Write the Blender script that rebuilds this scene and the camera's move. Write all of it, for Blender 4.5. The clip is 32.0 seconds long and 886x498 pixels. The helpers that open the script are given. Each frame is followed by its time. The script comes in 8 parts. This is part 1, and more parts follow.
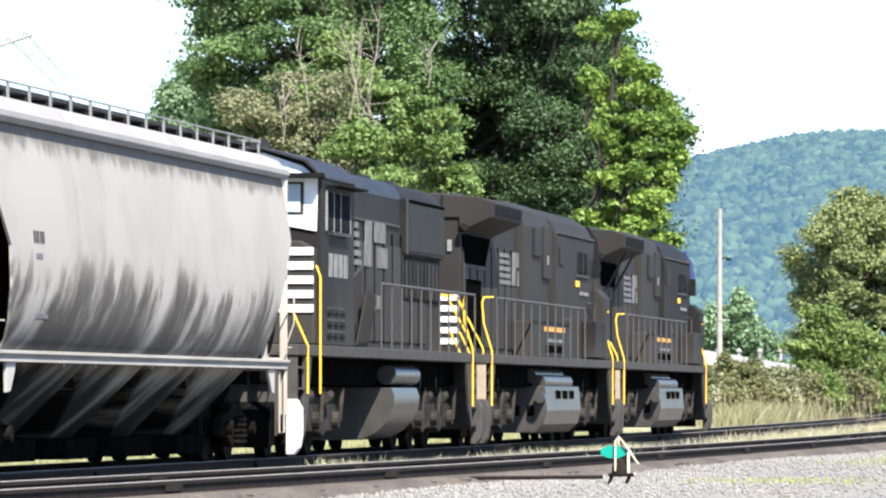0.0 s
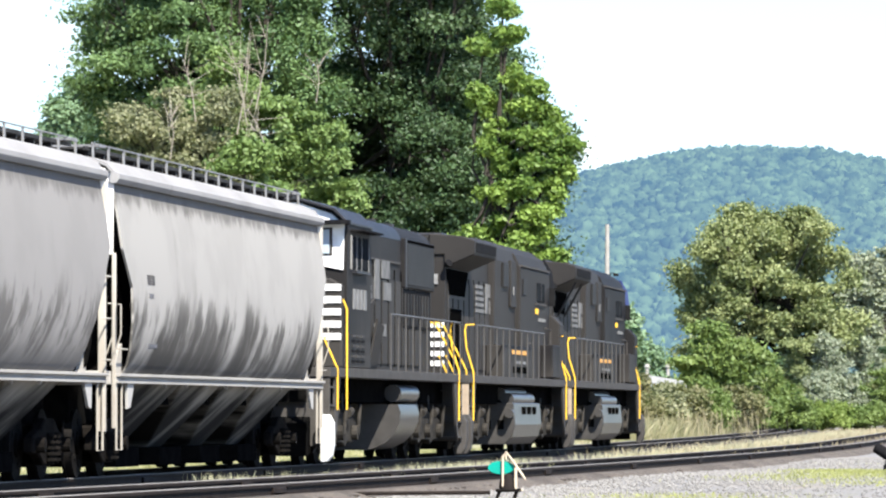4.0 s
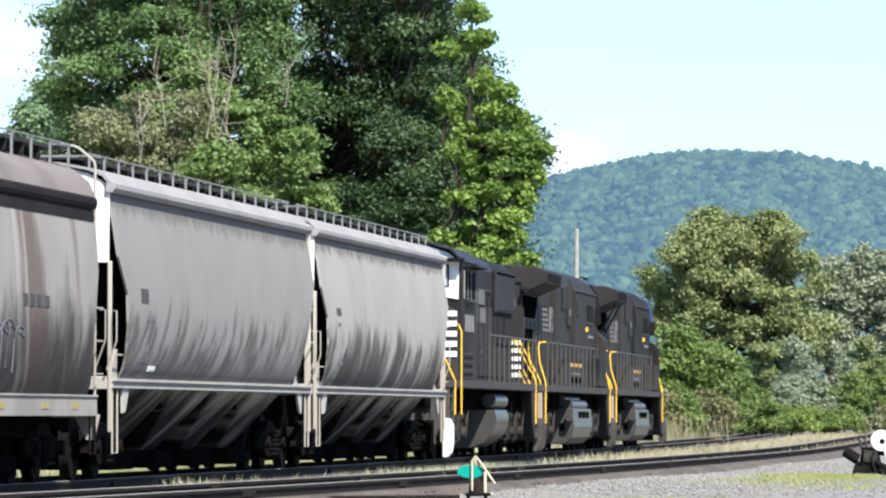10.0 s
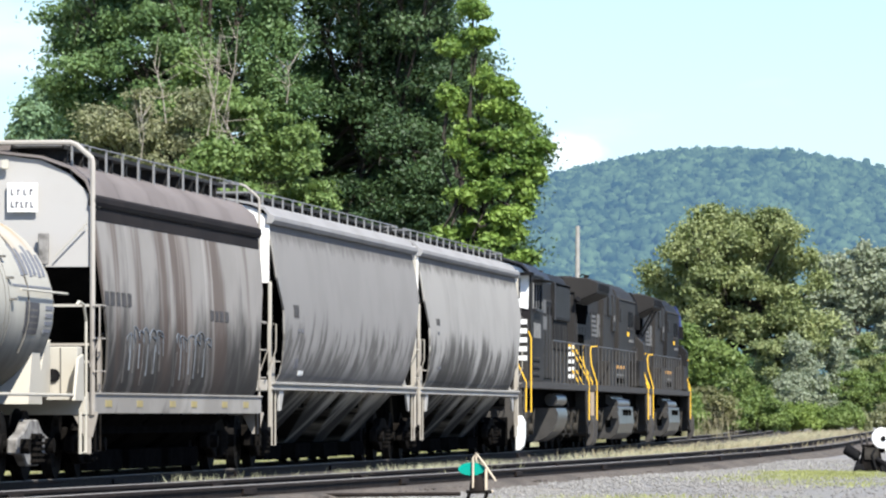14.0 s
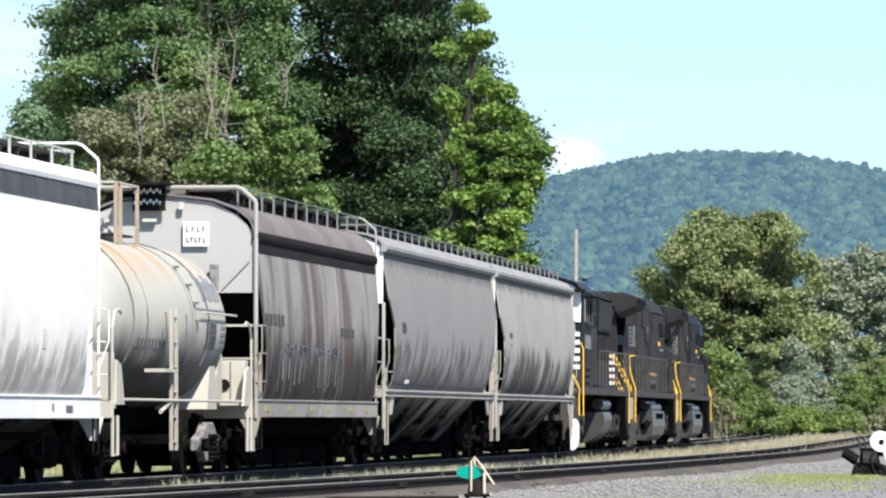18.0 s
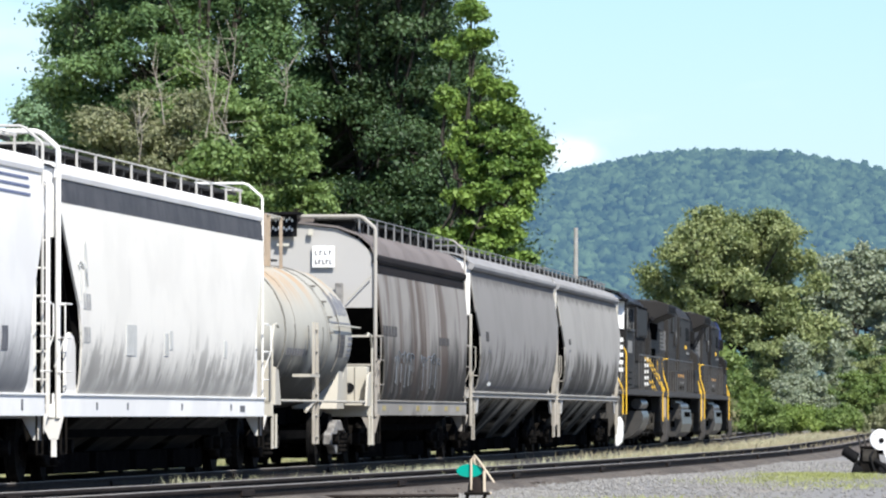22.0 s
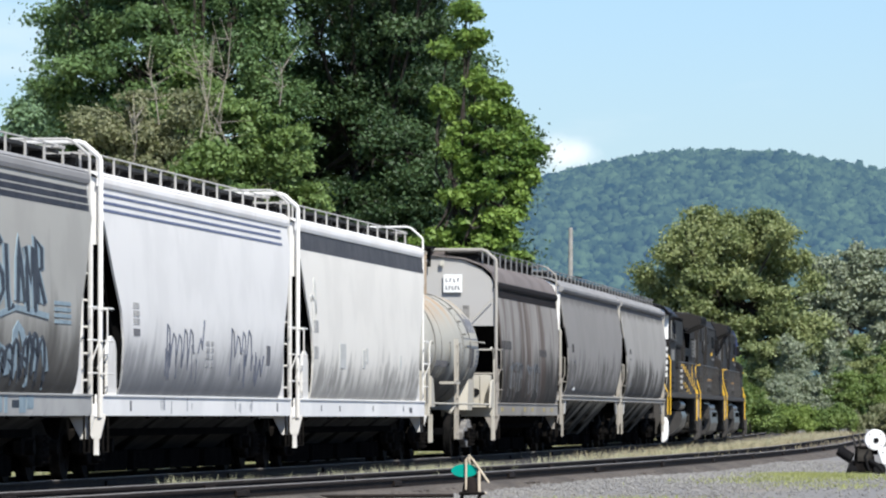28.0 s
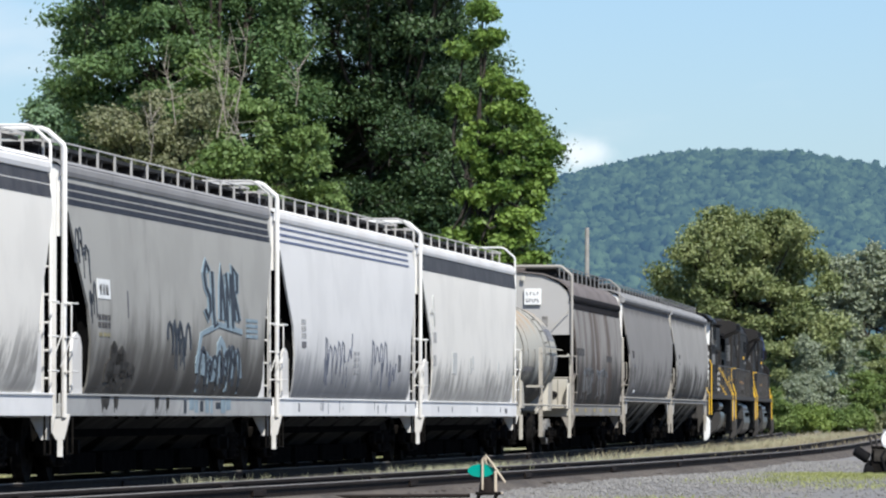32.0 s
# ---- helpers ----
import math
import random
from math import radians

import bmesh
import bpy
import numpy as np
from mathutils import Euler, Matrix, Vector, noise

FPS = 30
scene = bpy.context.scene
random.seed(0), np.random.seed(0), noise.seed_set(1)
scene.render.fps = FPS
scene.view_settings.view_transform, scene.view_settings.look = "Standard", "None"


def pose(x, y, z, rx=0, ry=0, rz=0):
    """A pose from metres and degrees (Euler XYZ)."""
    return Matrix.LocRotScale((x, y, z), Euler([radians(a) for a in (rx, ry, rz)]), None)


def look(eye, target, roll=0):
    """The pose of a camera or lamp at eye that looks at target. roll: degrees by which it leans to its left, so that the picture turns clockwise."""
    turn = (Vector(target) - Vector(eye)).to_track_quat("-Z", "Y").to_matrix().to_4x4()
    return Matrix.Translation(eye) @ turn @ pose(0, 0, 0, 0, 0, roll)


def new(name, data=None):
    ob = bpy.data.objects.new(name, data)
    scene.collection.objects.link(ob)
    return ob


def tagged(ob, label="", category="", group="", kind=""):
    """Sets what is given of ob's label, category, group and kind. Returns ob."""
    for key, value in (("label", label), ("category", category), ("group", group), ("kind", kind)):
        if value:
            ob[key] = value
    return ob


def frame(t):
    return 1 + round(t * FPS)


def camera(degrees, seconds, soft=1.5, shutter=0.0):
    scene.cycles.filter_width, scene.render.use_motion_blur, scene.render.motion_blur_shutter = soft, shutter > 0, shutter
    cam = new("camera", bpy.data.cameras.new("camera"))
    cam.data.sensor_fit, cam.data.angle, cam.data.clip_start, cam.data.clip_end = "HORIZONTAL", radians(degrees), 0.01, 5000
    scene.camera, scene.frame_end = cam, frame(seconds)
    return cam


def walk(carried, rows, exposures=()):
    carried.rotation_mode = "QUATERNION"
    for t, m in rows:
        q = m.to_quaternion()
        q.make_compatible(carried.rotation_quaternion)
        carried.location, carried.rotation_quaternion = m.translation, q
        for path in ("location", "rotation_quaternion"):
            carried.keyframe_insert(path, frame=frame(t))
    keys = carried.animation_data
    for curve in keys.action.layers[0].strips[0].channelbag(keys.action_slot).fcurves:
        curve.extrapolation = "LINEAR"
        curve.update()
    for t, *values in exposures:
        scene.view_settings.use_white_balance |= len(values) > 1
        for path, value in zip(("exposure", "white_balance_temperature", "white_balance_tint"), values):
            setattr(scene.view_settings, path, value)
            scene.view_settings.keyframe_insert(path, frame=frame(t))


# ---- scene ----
EXPOSURES = [(0, 1.50, 6750, 10), (4, 1.42, 6700, 10), (9, 1.15, 6600, 9), (14, 1.00, 6550, 9), (20, 0.84, 6500, 9), (23, 0.77, 6475, 9), (26, 0.63, 6450, 9), (32, 0.39, 6400, 9)]
EYE = 0.866
cam = camera(7.993, 32.0, soft=2.2)
walk(cam, [
    (0, pose(0, 0, EYE, 91.3416, 0, 1.3003)),
    (0.5, pose(0, 0, EYE, 91.3870, 0, 1.1441)),
    (1, pose(0, 0, EYE, 91.3886, 0, 0.9251)),
    (1.5, pose(0, 0, EYE, 91.4039, 0, 0.7531)),
    (2, pose(0, 0, EYE, 91.4197, 0, 0.6045)),
    (2.5, pose(0, 0, EYE, 91.4417, 0, 0.5106)),
    (3, pose(0, 0, EYE, 91.4575, 0, 0.4172)),
    (3.5, pose(0, 0, EYE, 91.4718, 0, 0.3702)),
    (4, pose(0, 0, EYE, 91.4820, 0, 0.2839)),
    (4.5, pose(0, 0, EYE, 91.4743, 0, 0.1118)),
    (6.5, pose(0, 0, EYE, 91.5187, 0, -0.0470)),
    (7, pose(0, 0, EYE, 91.5105, 0, -0.0470)),
    (7.5, pose(0, 0, EYE, 91.4871, 0, -0.0235)),
    (8, pose(0, 0, EYE, 91.5029, 0, -0.0311)),
    (8.5, pose(0, 0, EYE, 91.4952, 0, 0.0000)),
    (9, pose(0, 0, EYE, 91.5417, 0, -0.0077)),
    (9.5, pose(0, 0, EYE, 91.5187, 0, 0.0077)),
    (10, pose(0, 0, EYE, 91.5187, 0, 0.0077)),
    (10.5, pose(0, 0, EYE, 91.5029, 0, 0.0077)),
    (11, pose(0, 0, EYE, 91.4952, 0, 0.0077)),
    (11.5, pose(0, 0, EYE, 91.5029, 0, 0.0077)),
    (12, pose(0, 0, EYE, 91.4794, 0, 0.0000)),
    (12.5, pose(0, 0, EYE, 91.4794, 0, 0.0153)),
    (13, pose(0, 0, EYE, 91.4794, 0, 0.0000)),
    (13.5, pose(0, 0, EYE, 91.4794, 0, 0.0077)),
    (14, pose(0, 0, EYE, 91.4952, 0, 0.0158)),
    (14.5, pose(0, 0, EYE, 91.5029, 0, 0.0230)),
    (16.5, pose(0, 0, EYE, 91.5264, 0, 0.0000)),
    (17, pose(0, 0, EYE, 91.5340, 0, 0.0000)),
    (17.5, pose(0, 0, EYE, 91.5340, 0, 0.0000)),
    (18, pose(0, 0, EYE, 91.5264, 0, 0.0000)),
    (18.5, pose(0, 0, EYE, 91.5264, 0, 0.0000)),
    (19, pose(0, 0, EYE, 91.5264, 0, 0.0000)),
    (19.5, pose(0, 0, EYE, 91.5340, 0, 0.0000)),
    (20, pose(0, 0, EYE, 91.5340, 0, 0.0000)),
    (20.5, pose(0, 0, EYE, 91.5264, 0, 0.0000)),
    (21, pose(0, 0, EYE, 91.5264, 0, 0.0000)),
    (21.5, pose(0, 0, EYE, 91.5264, 0, 0.0000)),
    (22, pose(0, 0, EYE, 91.5105, 0, 0.0000)),
    (22.5, pose(0, 0, EYE, 91.5029, 0, -0.0077)),
    (23, pose(0, 0, EYE, 91.5187, 0, -0.0311)),
    (23.5, pose(0, 0, EYE, 91.5105, 0, -0.0158)),
    (24, pose(0, 0, EYE, 91.5575, 0, 0.0153)),
    (24.5, pose(0, 0, EYE, 91.5417, 0, 0.0153)),
    (25, pose(0, 0, EYE, 91.5575, 0, 0.0077)),
    (25.5, pose(0, 0, EYE, 91.5187, 0, 0.0077)),
    (27.5, pose(0, 0, EYE, 91.4952, 0, -0.0158)),
    (28, pose(0, 0, EYE, 91.5105, 0, -0.0470)),
    (28.5, pose(0, 0, EYE, 91.5029, 0, -0.0551)),
    (29, pose(0, 0, EYE, 91.5105, 0, -0.0470)),
    (29.5, pose(0, 0, EYE, 91.5187, 0, -0.0470)),
    (30, pose(0, 0, EYE, 91.5187, 0, -0.0311)),
    (30.5, pose(0, 0, EYE, 91.5187, 0, 0.0000)),
    (31, pose(0, 0, EYE, 91.5029, 0, 0.0705)),
    (31.5, pose(0, 0, EYE, 91.5105, 0, 0.0546)),
    (32, pose(0, 0, EYE, 91.5105, 0, 0.1016)),
], exposures=EXPOSURES)
# ---- daylight ----
SUN_AZ, SUN_EL = 26.0, 48.0          # from behind the eye, turned to its right
world = bpy.data.worlds.new("sky")
scene.world = world
world.use_nodes = True
wn, wl = world.node_tree.nodes, world.node_tree.links
sky = wn.new("ShaderNodeTexSky")
sky.sky_type, sky.sun_disc = "NISHITA", False
sky.sun_elevation, sky.sun_rotation = radians(SUN_EL), radians(180 - SUN_AZ)
sky.air_density, sky.dust_density, sky.ozone_density = 1.0, 0.5, 3.0
wn["Background"].inputs["Strength"].default_value = 0.08
# summer haze whitens the blue, and a few thin fair-weather clouds drift in it
tint = wn.new("ShaderNodeMix")
tint.data_type, tint.blend_type = "RGBA", "MULTIPLY"
tint.inputs[0].default_value = 1.0
tint.inputs[7].default_value = (0.86, 1.00, 1.25, 1.0)
wl.new(sky.outputs[0], tint.inputs[6])
place = wn.new("ShaderNodeTexCoord")
squash = wn.new("ShaderNodeMapping")
squash.inputs["Scale"].default_value = (9.0, 9.0, 34.0)
squash.inputs["Location"].default_value = (0.31, 0.0, 0.12)
wl.new(place.outputs["Generated"], squash.inputs["Vector"])
puff = wn.new("ShaderNodeTexNoise")
puff.inputs["Scale"].default_value, puff.inputs["Detail"].default_value = 1.6, 5.0
wl.new(squash.outputs[0], puff.inputs["Vector"])
edge = wn.new("ShaderNodeMapRange")
edge.interpolation_type = "SMOOTHSTEP"
edge.inputs["From Min"].default_value, edge.inputs["From Max"].default_value, edge.inputs["To Max"].default_value = 0.56, 0.76, 0.35
wl.new(puff.outputs["Fac"], edge.inputs["Value"])
cloud = wn.new("ShaderNodeMix")
cloud.data_type = "RGBA"
cloud.inputs[7].default_value = (9.5, 9.6, 9.8, 1.0)
wl.new(edge.outputs[0], cloud.inputs[0])
wl.new(tint.outputs[2], cloud.inputs[6])
# one small white cloud that stands over the hill's shoulder
shift = wn.new("ShaderNodeMapping")
shift.vector_type = "POINT"
shift.inputs["Scale"].default_value = (1 / 0.0058, 0.0, 1 / 0.0030)
shift.inputs["Location"].default_value = (-0.0196 / 0.0058, 0.0, -0.0412 / 0.0030)
wl.new(place.outputs["Generated"], shift.inputs["Vector"])
span = wn.new("ShaderNodeVectorMath")
span.operation = "LENGTH"
wl.new(shift.outputs[0], span.inputs[0])
ragged = wn.new("ShaderNodeTexNoise")
ragged.inputs["Scale"].default_value, ragged.inputs["Detail"].default_value = 260.0, 4.0
wl.new(place.outputs["Generated"], ragged.inputs["Vector"])
sum_up = wn.new("ShaderNodeMath")
wl.new(span.outputs["Value"], sum_up.inputs[0])
wl.new(ragged.outputs["Fac"], sum_up.inputs[1])
body = wn.new("ShaderNodeMapRange")
body.interpolation_type = "SMOOTHSTEP"
for key, v in zip(("From Min", "From Max", "To Min", "To Max"), (0.60, 1.75, 0.62, 0.0)):
    body.inputs[key].default_value = v
wl.new(sum_up.outputs[0], body.inputs["Value"])
puffed = wn.new("ShaderNodeMix")
puffed.data_type = "RGBA"
puffed.inputs[7].default_value = (11.5, 11.6, 11.8, 1.0)
wl.new(body.outputs[0], puffed.inputs[0])
wl.new(cloud.outputs[2], puffed.inputs[6])
wl.new(puffed.outputs[2], wn["Background"].inputs[0])
sun = new("sun", bpy.data.lights.new("sun", "SUN"))
sun.data.energy, sun.data.angle, sun.data.color = 5.0, radians(0.5), (1.0, 0.96, 0.89)
sun_way = Vector((math.sin(radians(SUN_AZ)) * math.cos(radians(SUN_EL)), -math.cos(radians(SUN_AZ)) * math.cos(radians(SUN_EL)), math.sin(radians(SUN_EL))))
sun.matrix_world = look((40, -60, 80), Vector((40, -60, 80)) - sun_way)
# ---- materials ----
class Nodes:
    """A small helper that strings shader nodes together."""
    def __init__(self, name):
        self.mat = bpy.data.materials.new(name)
        self.mat.use_nodes = True
        self.tree = self.mat.node_tree
        self.bsdf = self.tree.nodes["Principled BSDF"]
        self.coord = self.tree.nodes.new("ShaderNodeTexCoord").outputs["Object"]

    def add(self, kind, **values):
        node = self.tree.nodes.new(kind)
        for key, value in values.items():
            node.inputs[key.replace("_", " ")].default_value = value
        return node

    def link(self, a, b):
        self.tree.links.new(a, b)
        return b

    def noise(self, scale, stretch=(1, 1, 1), detail=4.0, rough=0.6, coord=None):
        mp = self.tree.nodes.new("ShaderNodeMapping")
        mp.inputs["Scale"].default_value = stretch
        self.link(coord or self.coord, mp.inputs["Vector"])
        n = self.add("ShaderNodeTexNoise", Scale=scale, Detail=detail, Roughness=rough)
        self.link(mp.outputs[0], n.inputs["Vector"])
        return n.outputs["Fac"]

    def ramp(self, fac, low, high, a=0.0, b=1.0):
        r = self.tree.nodes.new("ShaderNodeMapRange")
        r.interpolation_type = "SMOOTHSTEP"
        for key, v in zip(("From Min", "From Max", "To Min", "To Max"), (low, high, a, b)):
            r.inputs[key].default_value = v
        self.link(fac, r.inputs["Value"])
        return r.outputs["Result"]

    def mix(self, fac, a, b, mode="MIX"):
        m = self.tree.nodes.new("ShaderNodeMix")
        m.data_type, m.blend_type = "RGBA", mode
        for sock, v in ((m.inputs[0], fac), (m.inputs[6], a), (m.inputs[7], b)):
            if isinstance(v, (int, float)):
                sock.default_value = v
            elif isinstance(v, tuple):
                sock.default_value = (*v, 1.0)
            else:
                self.link(v, sock)
        return m.outputs[2]

    def math(self, op, a, b=0.0):
        m = self.tree.nodes.new("ShaderNodeMath")
        m.operation = op
        for sock, v in ((m.inputs[0], a), (m.inputs[1], b)):
            if isinstance(v, (int, float)):
                sock.default_value = v
            else:
                self.link(v, sock)
        return m.outputs[0]

    def split(self):
        s = self.tree.nodes.new("ShaderNodeSeparateXYZ")
        self.link(self.coord, s.inputs[0])
        return s.outputs

    def done(self, colour, rough=0.6, metal=0.0, bump=None, bump_size=0.02, spec=0.5):
        b = self.bsdf
        if isinstance(colour, tuple):
            b.inputs["Base Color"].default_value = (*colour, 1.0)
        else:
            self.link(colour, b.inputs["Base Color"])
        if isinstance(rough, (int, float)):
            b.inputs["Roughness"].default_value = rough
        else:
            self.link(rough, b.inputs["Roughness"])
        b.inputs["Metallic"].default_value = metal
        b.inputs["Specular IOR Level"].default_value = spec
        if bump is not None:
            bp = self.add("ShaderNodeBump", Strength=0.6, Distance=bump_size)
            self.link(bump, bp.inputs["Height"])
            self.link(bp.outputs[0], b.inputs["Normal"])
        return self.mat


def worn_paint(name, base, dirt, amount=0.5, rough=0.55, rust=None, low=1.4, high=3.0, scale=1.0, lean_from=2.5, lean_by=0.6, drips=0.0, film_shade=0.0, gloss=(0.85, 0.08), vary=0.0, strokes=0.0, stroke_z=(1.55, 2.45), wash=0.22):
    """Railway paint: upright streaks of dirt and painted shade that thicken downwards, blotches, and rust runs where
    given.
    """
    n = Nodes(name)
    # runs lean backwards low down, where the slipstream drags them
    xyz = n.split()
    drop = n.math("MINIMUM", n.math("SUBTRACT", xyz[2], lean_from), 0.0)
    lean = n.math("MULTIPLY", n.math("MULTIPLY", drop, drop), lean_by)
    run = n.tree.nodes.new("ShaderNodeCombineXYZ")
    n.link(xyz[0], run.inputs[0])
    n.link(n.math("ADD", xyz[1], lean), run.inputs[1])
    n.link(xyz[2], run.inputs[2])
    streak = n.noise(1.0 * scale, (0.5, 1.0, 0.22), 2.5, 0.5, run.outputs[0])
    fine = n.noise(2.8 * scale, (0.5, 1.2, 0.75), 4, 0.6, run.outputs[0])
    blotch = n.noise(0.55, (1, 1, 1.4), 4, 0.55)
    z = n.split()[2]
    grime_shade = n.ramp(z, low, high, 1.0, 0.0)
    # faint runs on the whole height, broken strokes where grime and painted shade lie thick
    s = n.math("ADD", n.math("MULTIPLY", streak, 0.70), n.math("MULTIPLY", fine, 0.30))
    s = n.math("ADD", n.math("SUBTRACT", s, 0.045), n.math("MULTIPLY", grime_shade, 0.31))
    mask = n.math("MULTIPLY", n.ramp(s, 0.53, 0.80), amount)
    mottle = 0.22 * amount + 0.08
    if strokes:
        # a washed side: clean above, with short slanting strokes of dirt below
        mottle *= 0.35
        mask = n.math("MULTIPLY", mask, n.ramp(z, low - 0.2, high, 1.0, wash))
    c = n.mix(n.math("MULTIPLY", n.ramp(blotch, 0.42, 0.62), mottle), base, dirt)
    c = n.mix(mask, c, dirt)
    if strokes:
        dash = n.noise(1.55 * scale, (0.4, 1.0, 0.42), 5, 0.68, run.outputs[0])
        patchy = n.math("ADD", dash, n.math("MULTIPLY", blotch, 0.35))
        reach = n.math("MULTIPLY", n.ramp(z, stroke_z[0] - 0.30, stroke_z[0] + 0.15), n.ramp(z, stroke_z[1] - 0.55, stroke_z[1] + 0.25, 1.0, 0.0))
        c = n.mix(n.math("MULTIPLY", n.ramp(n.math("ADD", patchy, n.math("MULTIPLY", reach, 0.14)), 0.755, 0.87), n.math("MULTIPLY", reach, strokes)), c, dirt)
    if drips:
        # a ragged dark edge that drips down from under the eave
        edge = n.ramp(n.math("ADD", z, n.math("MULTIPLY", fine, 0.55)), 3.86, 4.06)
        c = n.mix(n.math("MULTIPLY", edge, drips), c, dirt)
    if rust:
        runs = n.ramp(n.noise(0.9, (1, 1.3, 0.10), 3, 0.55), 0.49, 0.62)
        c = n.mix(n.math("MULTIPLY", runs, 0.72), c, rust)
        pale = n.ramp(n.noise(1.1, (1, 1.6, 0.08), 2, 0.5), 0.56, 0.70)
        c = n.mix(n.math("MULTIPLY", pale, 0.35), c, (0.42, 0.40, 0.37))
    if film_shade:
        # an even darkening down to the sill: road film plus painted side shade
        c = n.mix(n.math("MULTIPLY", n.ramp(n.math("ADD", z, n.math("MULTIPLY", fine, 0.5)), low - 0.1, low + 1.45, 1.0, 0.0), film_shade), c, dirt)
    if vary:
        # panels differ in how dusty they are
        pick = n.tree.nodes.new("ShaderNodeObjectInfo").outputs["Random"]
        c = n.mix(n.math("MULTIPLY", pick, vary), c, dirt)
    return n.done(c, gloss[0], 0.0, s, 0.004, gloss[1])


def plain(name, base, other, scale=3.0, rough=0.6, metal=0.0, amount=0.6, bump=0.003, spec=0.1):
    n = Nodes(name)
    f = n.ramp(n.noise(scale, (1, 1, 1), 6, 0.65), 0.35, 0.68, 0.0, amount)
    g = n.noise(scale * 9, (1, 1, 1), 3, 0.6)
    return n.done(n.mix(f, base, other), rough, metal, g, bump, spec)


def leaves(name, dark, light, clear=0.35, wide_scale=0.35, single_leaf=0.6):
    n = Nodes(name)
    r = n.tree.nodes.new("ShaderNodeNewGeometry").outputs["Random Per Island"]
    wide = n.ramp(n.noise(wide_scale, (1, 1, 1), 3, 0.6), 0.35, 0.65)
    c = n.mix(n.math("ADD", n.math("MULTIPLY", r, single_leaf), n.math("MULTIPLY", wide, 1.0 - single_leaf)), dark, light)
    n.done(c, 0.55, 0.0, None, 0, 0.35)
    tr = n.add("ShaderNodeBsdfTranslucent")
    n.link(n.mix(0.4, c, (0.25, 0.36, 0.05)), tr.inputs["Color"])
    m = n.tree.nodes.new("ShaderNodeMixShader")
    m.inputs[0].default_value = clear
    n.link(n.bsdf.outputs[0], m.inputs[1])
    n.link(tr.outputs[0], m.inputs[2])
    n.link(m.outputs[0], n.tree.nodes["Material Output"].inputs["Surface"])
    return n.mat


GREY_HOPPER = worn_paint("faded_grey_paint", (0.305, 0.295, 0.276), (0.046, 0.043, 0.039), 0.95, 0.5, None, 1.25, 2.9, 0.72, 2.8, 0.8, 0.6, 0.12, strokes=0.8, stroke_z=(1.5, 2.6), wash=0.6)
GREY_HOPPER_2 = worn_paint("slate_grey_paint", (0.230, 0.222, 0.212), (0.055, 0.051, 0.047), 0.60, 0.5, None, 1.25, 2.5, 0.9, 2.8, 0.95, 0.5, 0.22, strokes=0.7, stroke_z=(1.6, 2.6), wash=0.4)
BROWN_HOPPER = worn_paint("rusted_brown_grey_paint", (0.262, 0.248, 0.230), (0.030, 0.028, 0.026), 0.95, 0.55, (0.080, 0.056, 0.045), 1.3, 3.2, 1.0, 2.5, 0.6, 0.0, 0.66, strokes=0.6, stroke_z=(1.35, 2.3), wash=0.7)
WHITE_HOPPER = worn_paint("chalky_white_paint", (0.69, 0.665, 0.61), (0.17, 0.165, 0.155), 0.7, 0.5, None, 1.05, 2.2, 1.4, 2.5, 0.6, 0.0, 0.42, strokes=0.65, stroke_z=(1.35, 2.1))
PALE_HOPPER = worn_paint("bluish_white_paint", (0.665, 0.655, 0.635), (0.085, 0.09, 0.10), 0.6, 0.5, None, 1.25, 2.1, 1.0, 2.5, 0.6, 0.0, 0.80, strokes=0.35, stroke_z=(1.4, 2.2))
STEEL_HOPPER = worn_paint("graffitied_grey_paint", (0.335, 0.330, 0.305), (0.038, 0.034, 0.030), 0.85, 0.5, None, 1.15, 3.0, 0.9, 2.5, 0.5, 0.0, 0.68, strokes=0.25, stroke_z=(1.3, 2.2), wash=0.55)
ROOF_GREY = worn_paint("roof_paint", (0.26, 0.257, 0.255), (0.15, 0.145, 0.14), 0.6)
ROOF_BROWN = worn_paint("brown_roof_paint", (0.175, 0.155, 0.148), (0.065, 0.055, 0.052), 0.8)
ROOF_WHITE = worn_paint("white_roof_paint", (0.74, 0.73, 0.71), (0.46, 0.40, 0.33), 0.45, 0.5, None, 1.4, 3.0, 1.6)
BAND_BROWN = worn_paint("dark_brown_band_paint", (0.014, 0.012, 0.012), (0.04, 0.034, 0.032), 0.5)
SCRAWL_DIM = plain("faded_grey_spray", (0.135, 0.15, 0.17), (0.085, 0.09, 0.098), 3.0, 0.7, 0.0, 0.9)
MARK_DIM = plain("faded_black_stencil", (0.05, 0.048, 0.05), (0.10, 0.095, 0.09), 8.0, 0.7)
SILL_GREY = worn_paint("sill_paint", (0.36, 0.345, 0.32), (0.15, 0.14, 0.125), 0.7, 0.55, None, 0.2, 0.9)
SILL_BROWN = worn_paint("dirty_brown_sill_paint", (0.29, 0.275, 0.25), (0.07, 0.06, 0.052), 0.8, 0.55, None, 0.5, 1.1, 2.0)
SILL_SPRAYED = worn_paint("dirty_sprayed_sill_paint", (0.36, 0.36, 0.35), (0.10, 0.10, 0.10), 0.8, 0.55, None, 0.5, 1.1, 1.6)
# shade below the sill is put into these bays, blackening downwards
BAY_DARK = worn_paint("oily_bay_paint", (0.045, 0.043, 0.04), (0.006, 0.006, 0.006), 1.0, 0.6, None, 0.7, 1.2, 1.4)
SILL_WHITE = worn_paint("white_sill_paint", (0.75, 0.74, 0.72), (0.36, 0.36, 0.37), 0.5, 0.55, None, 0.2, 0.9)
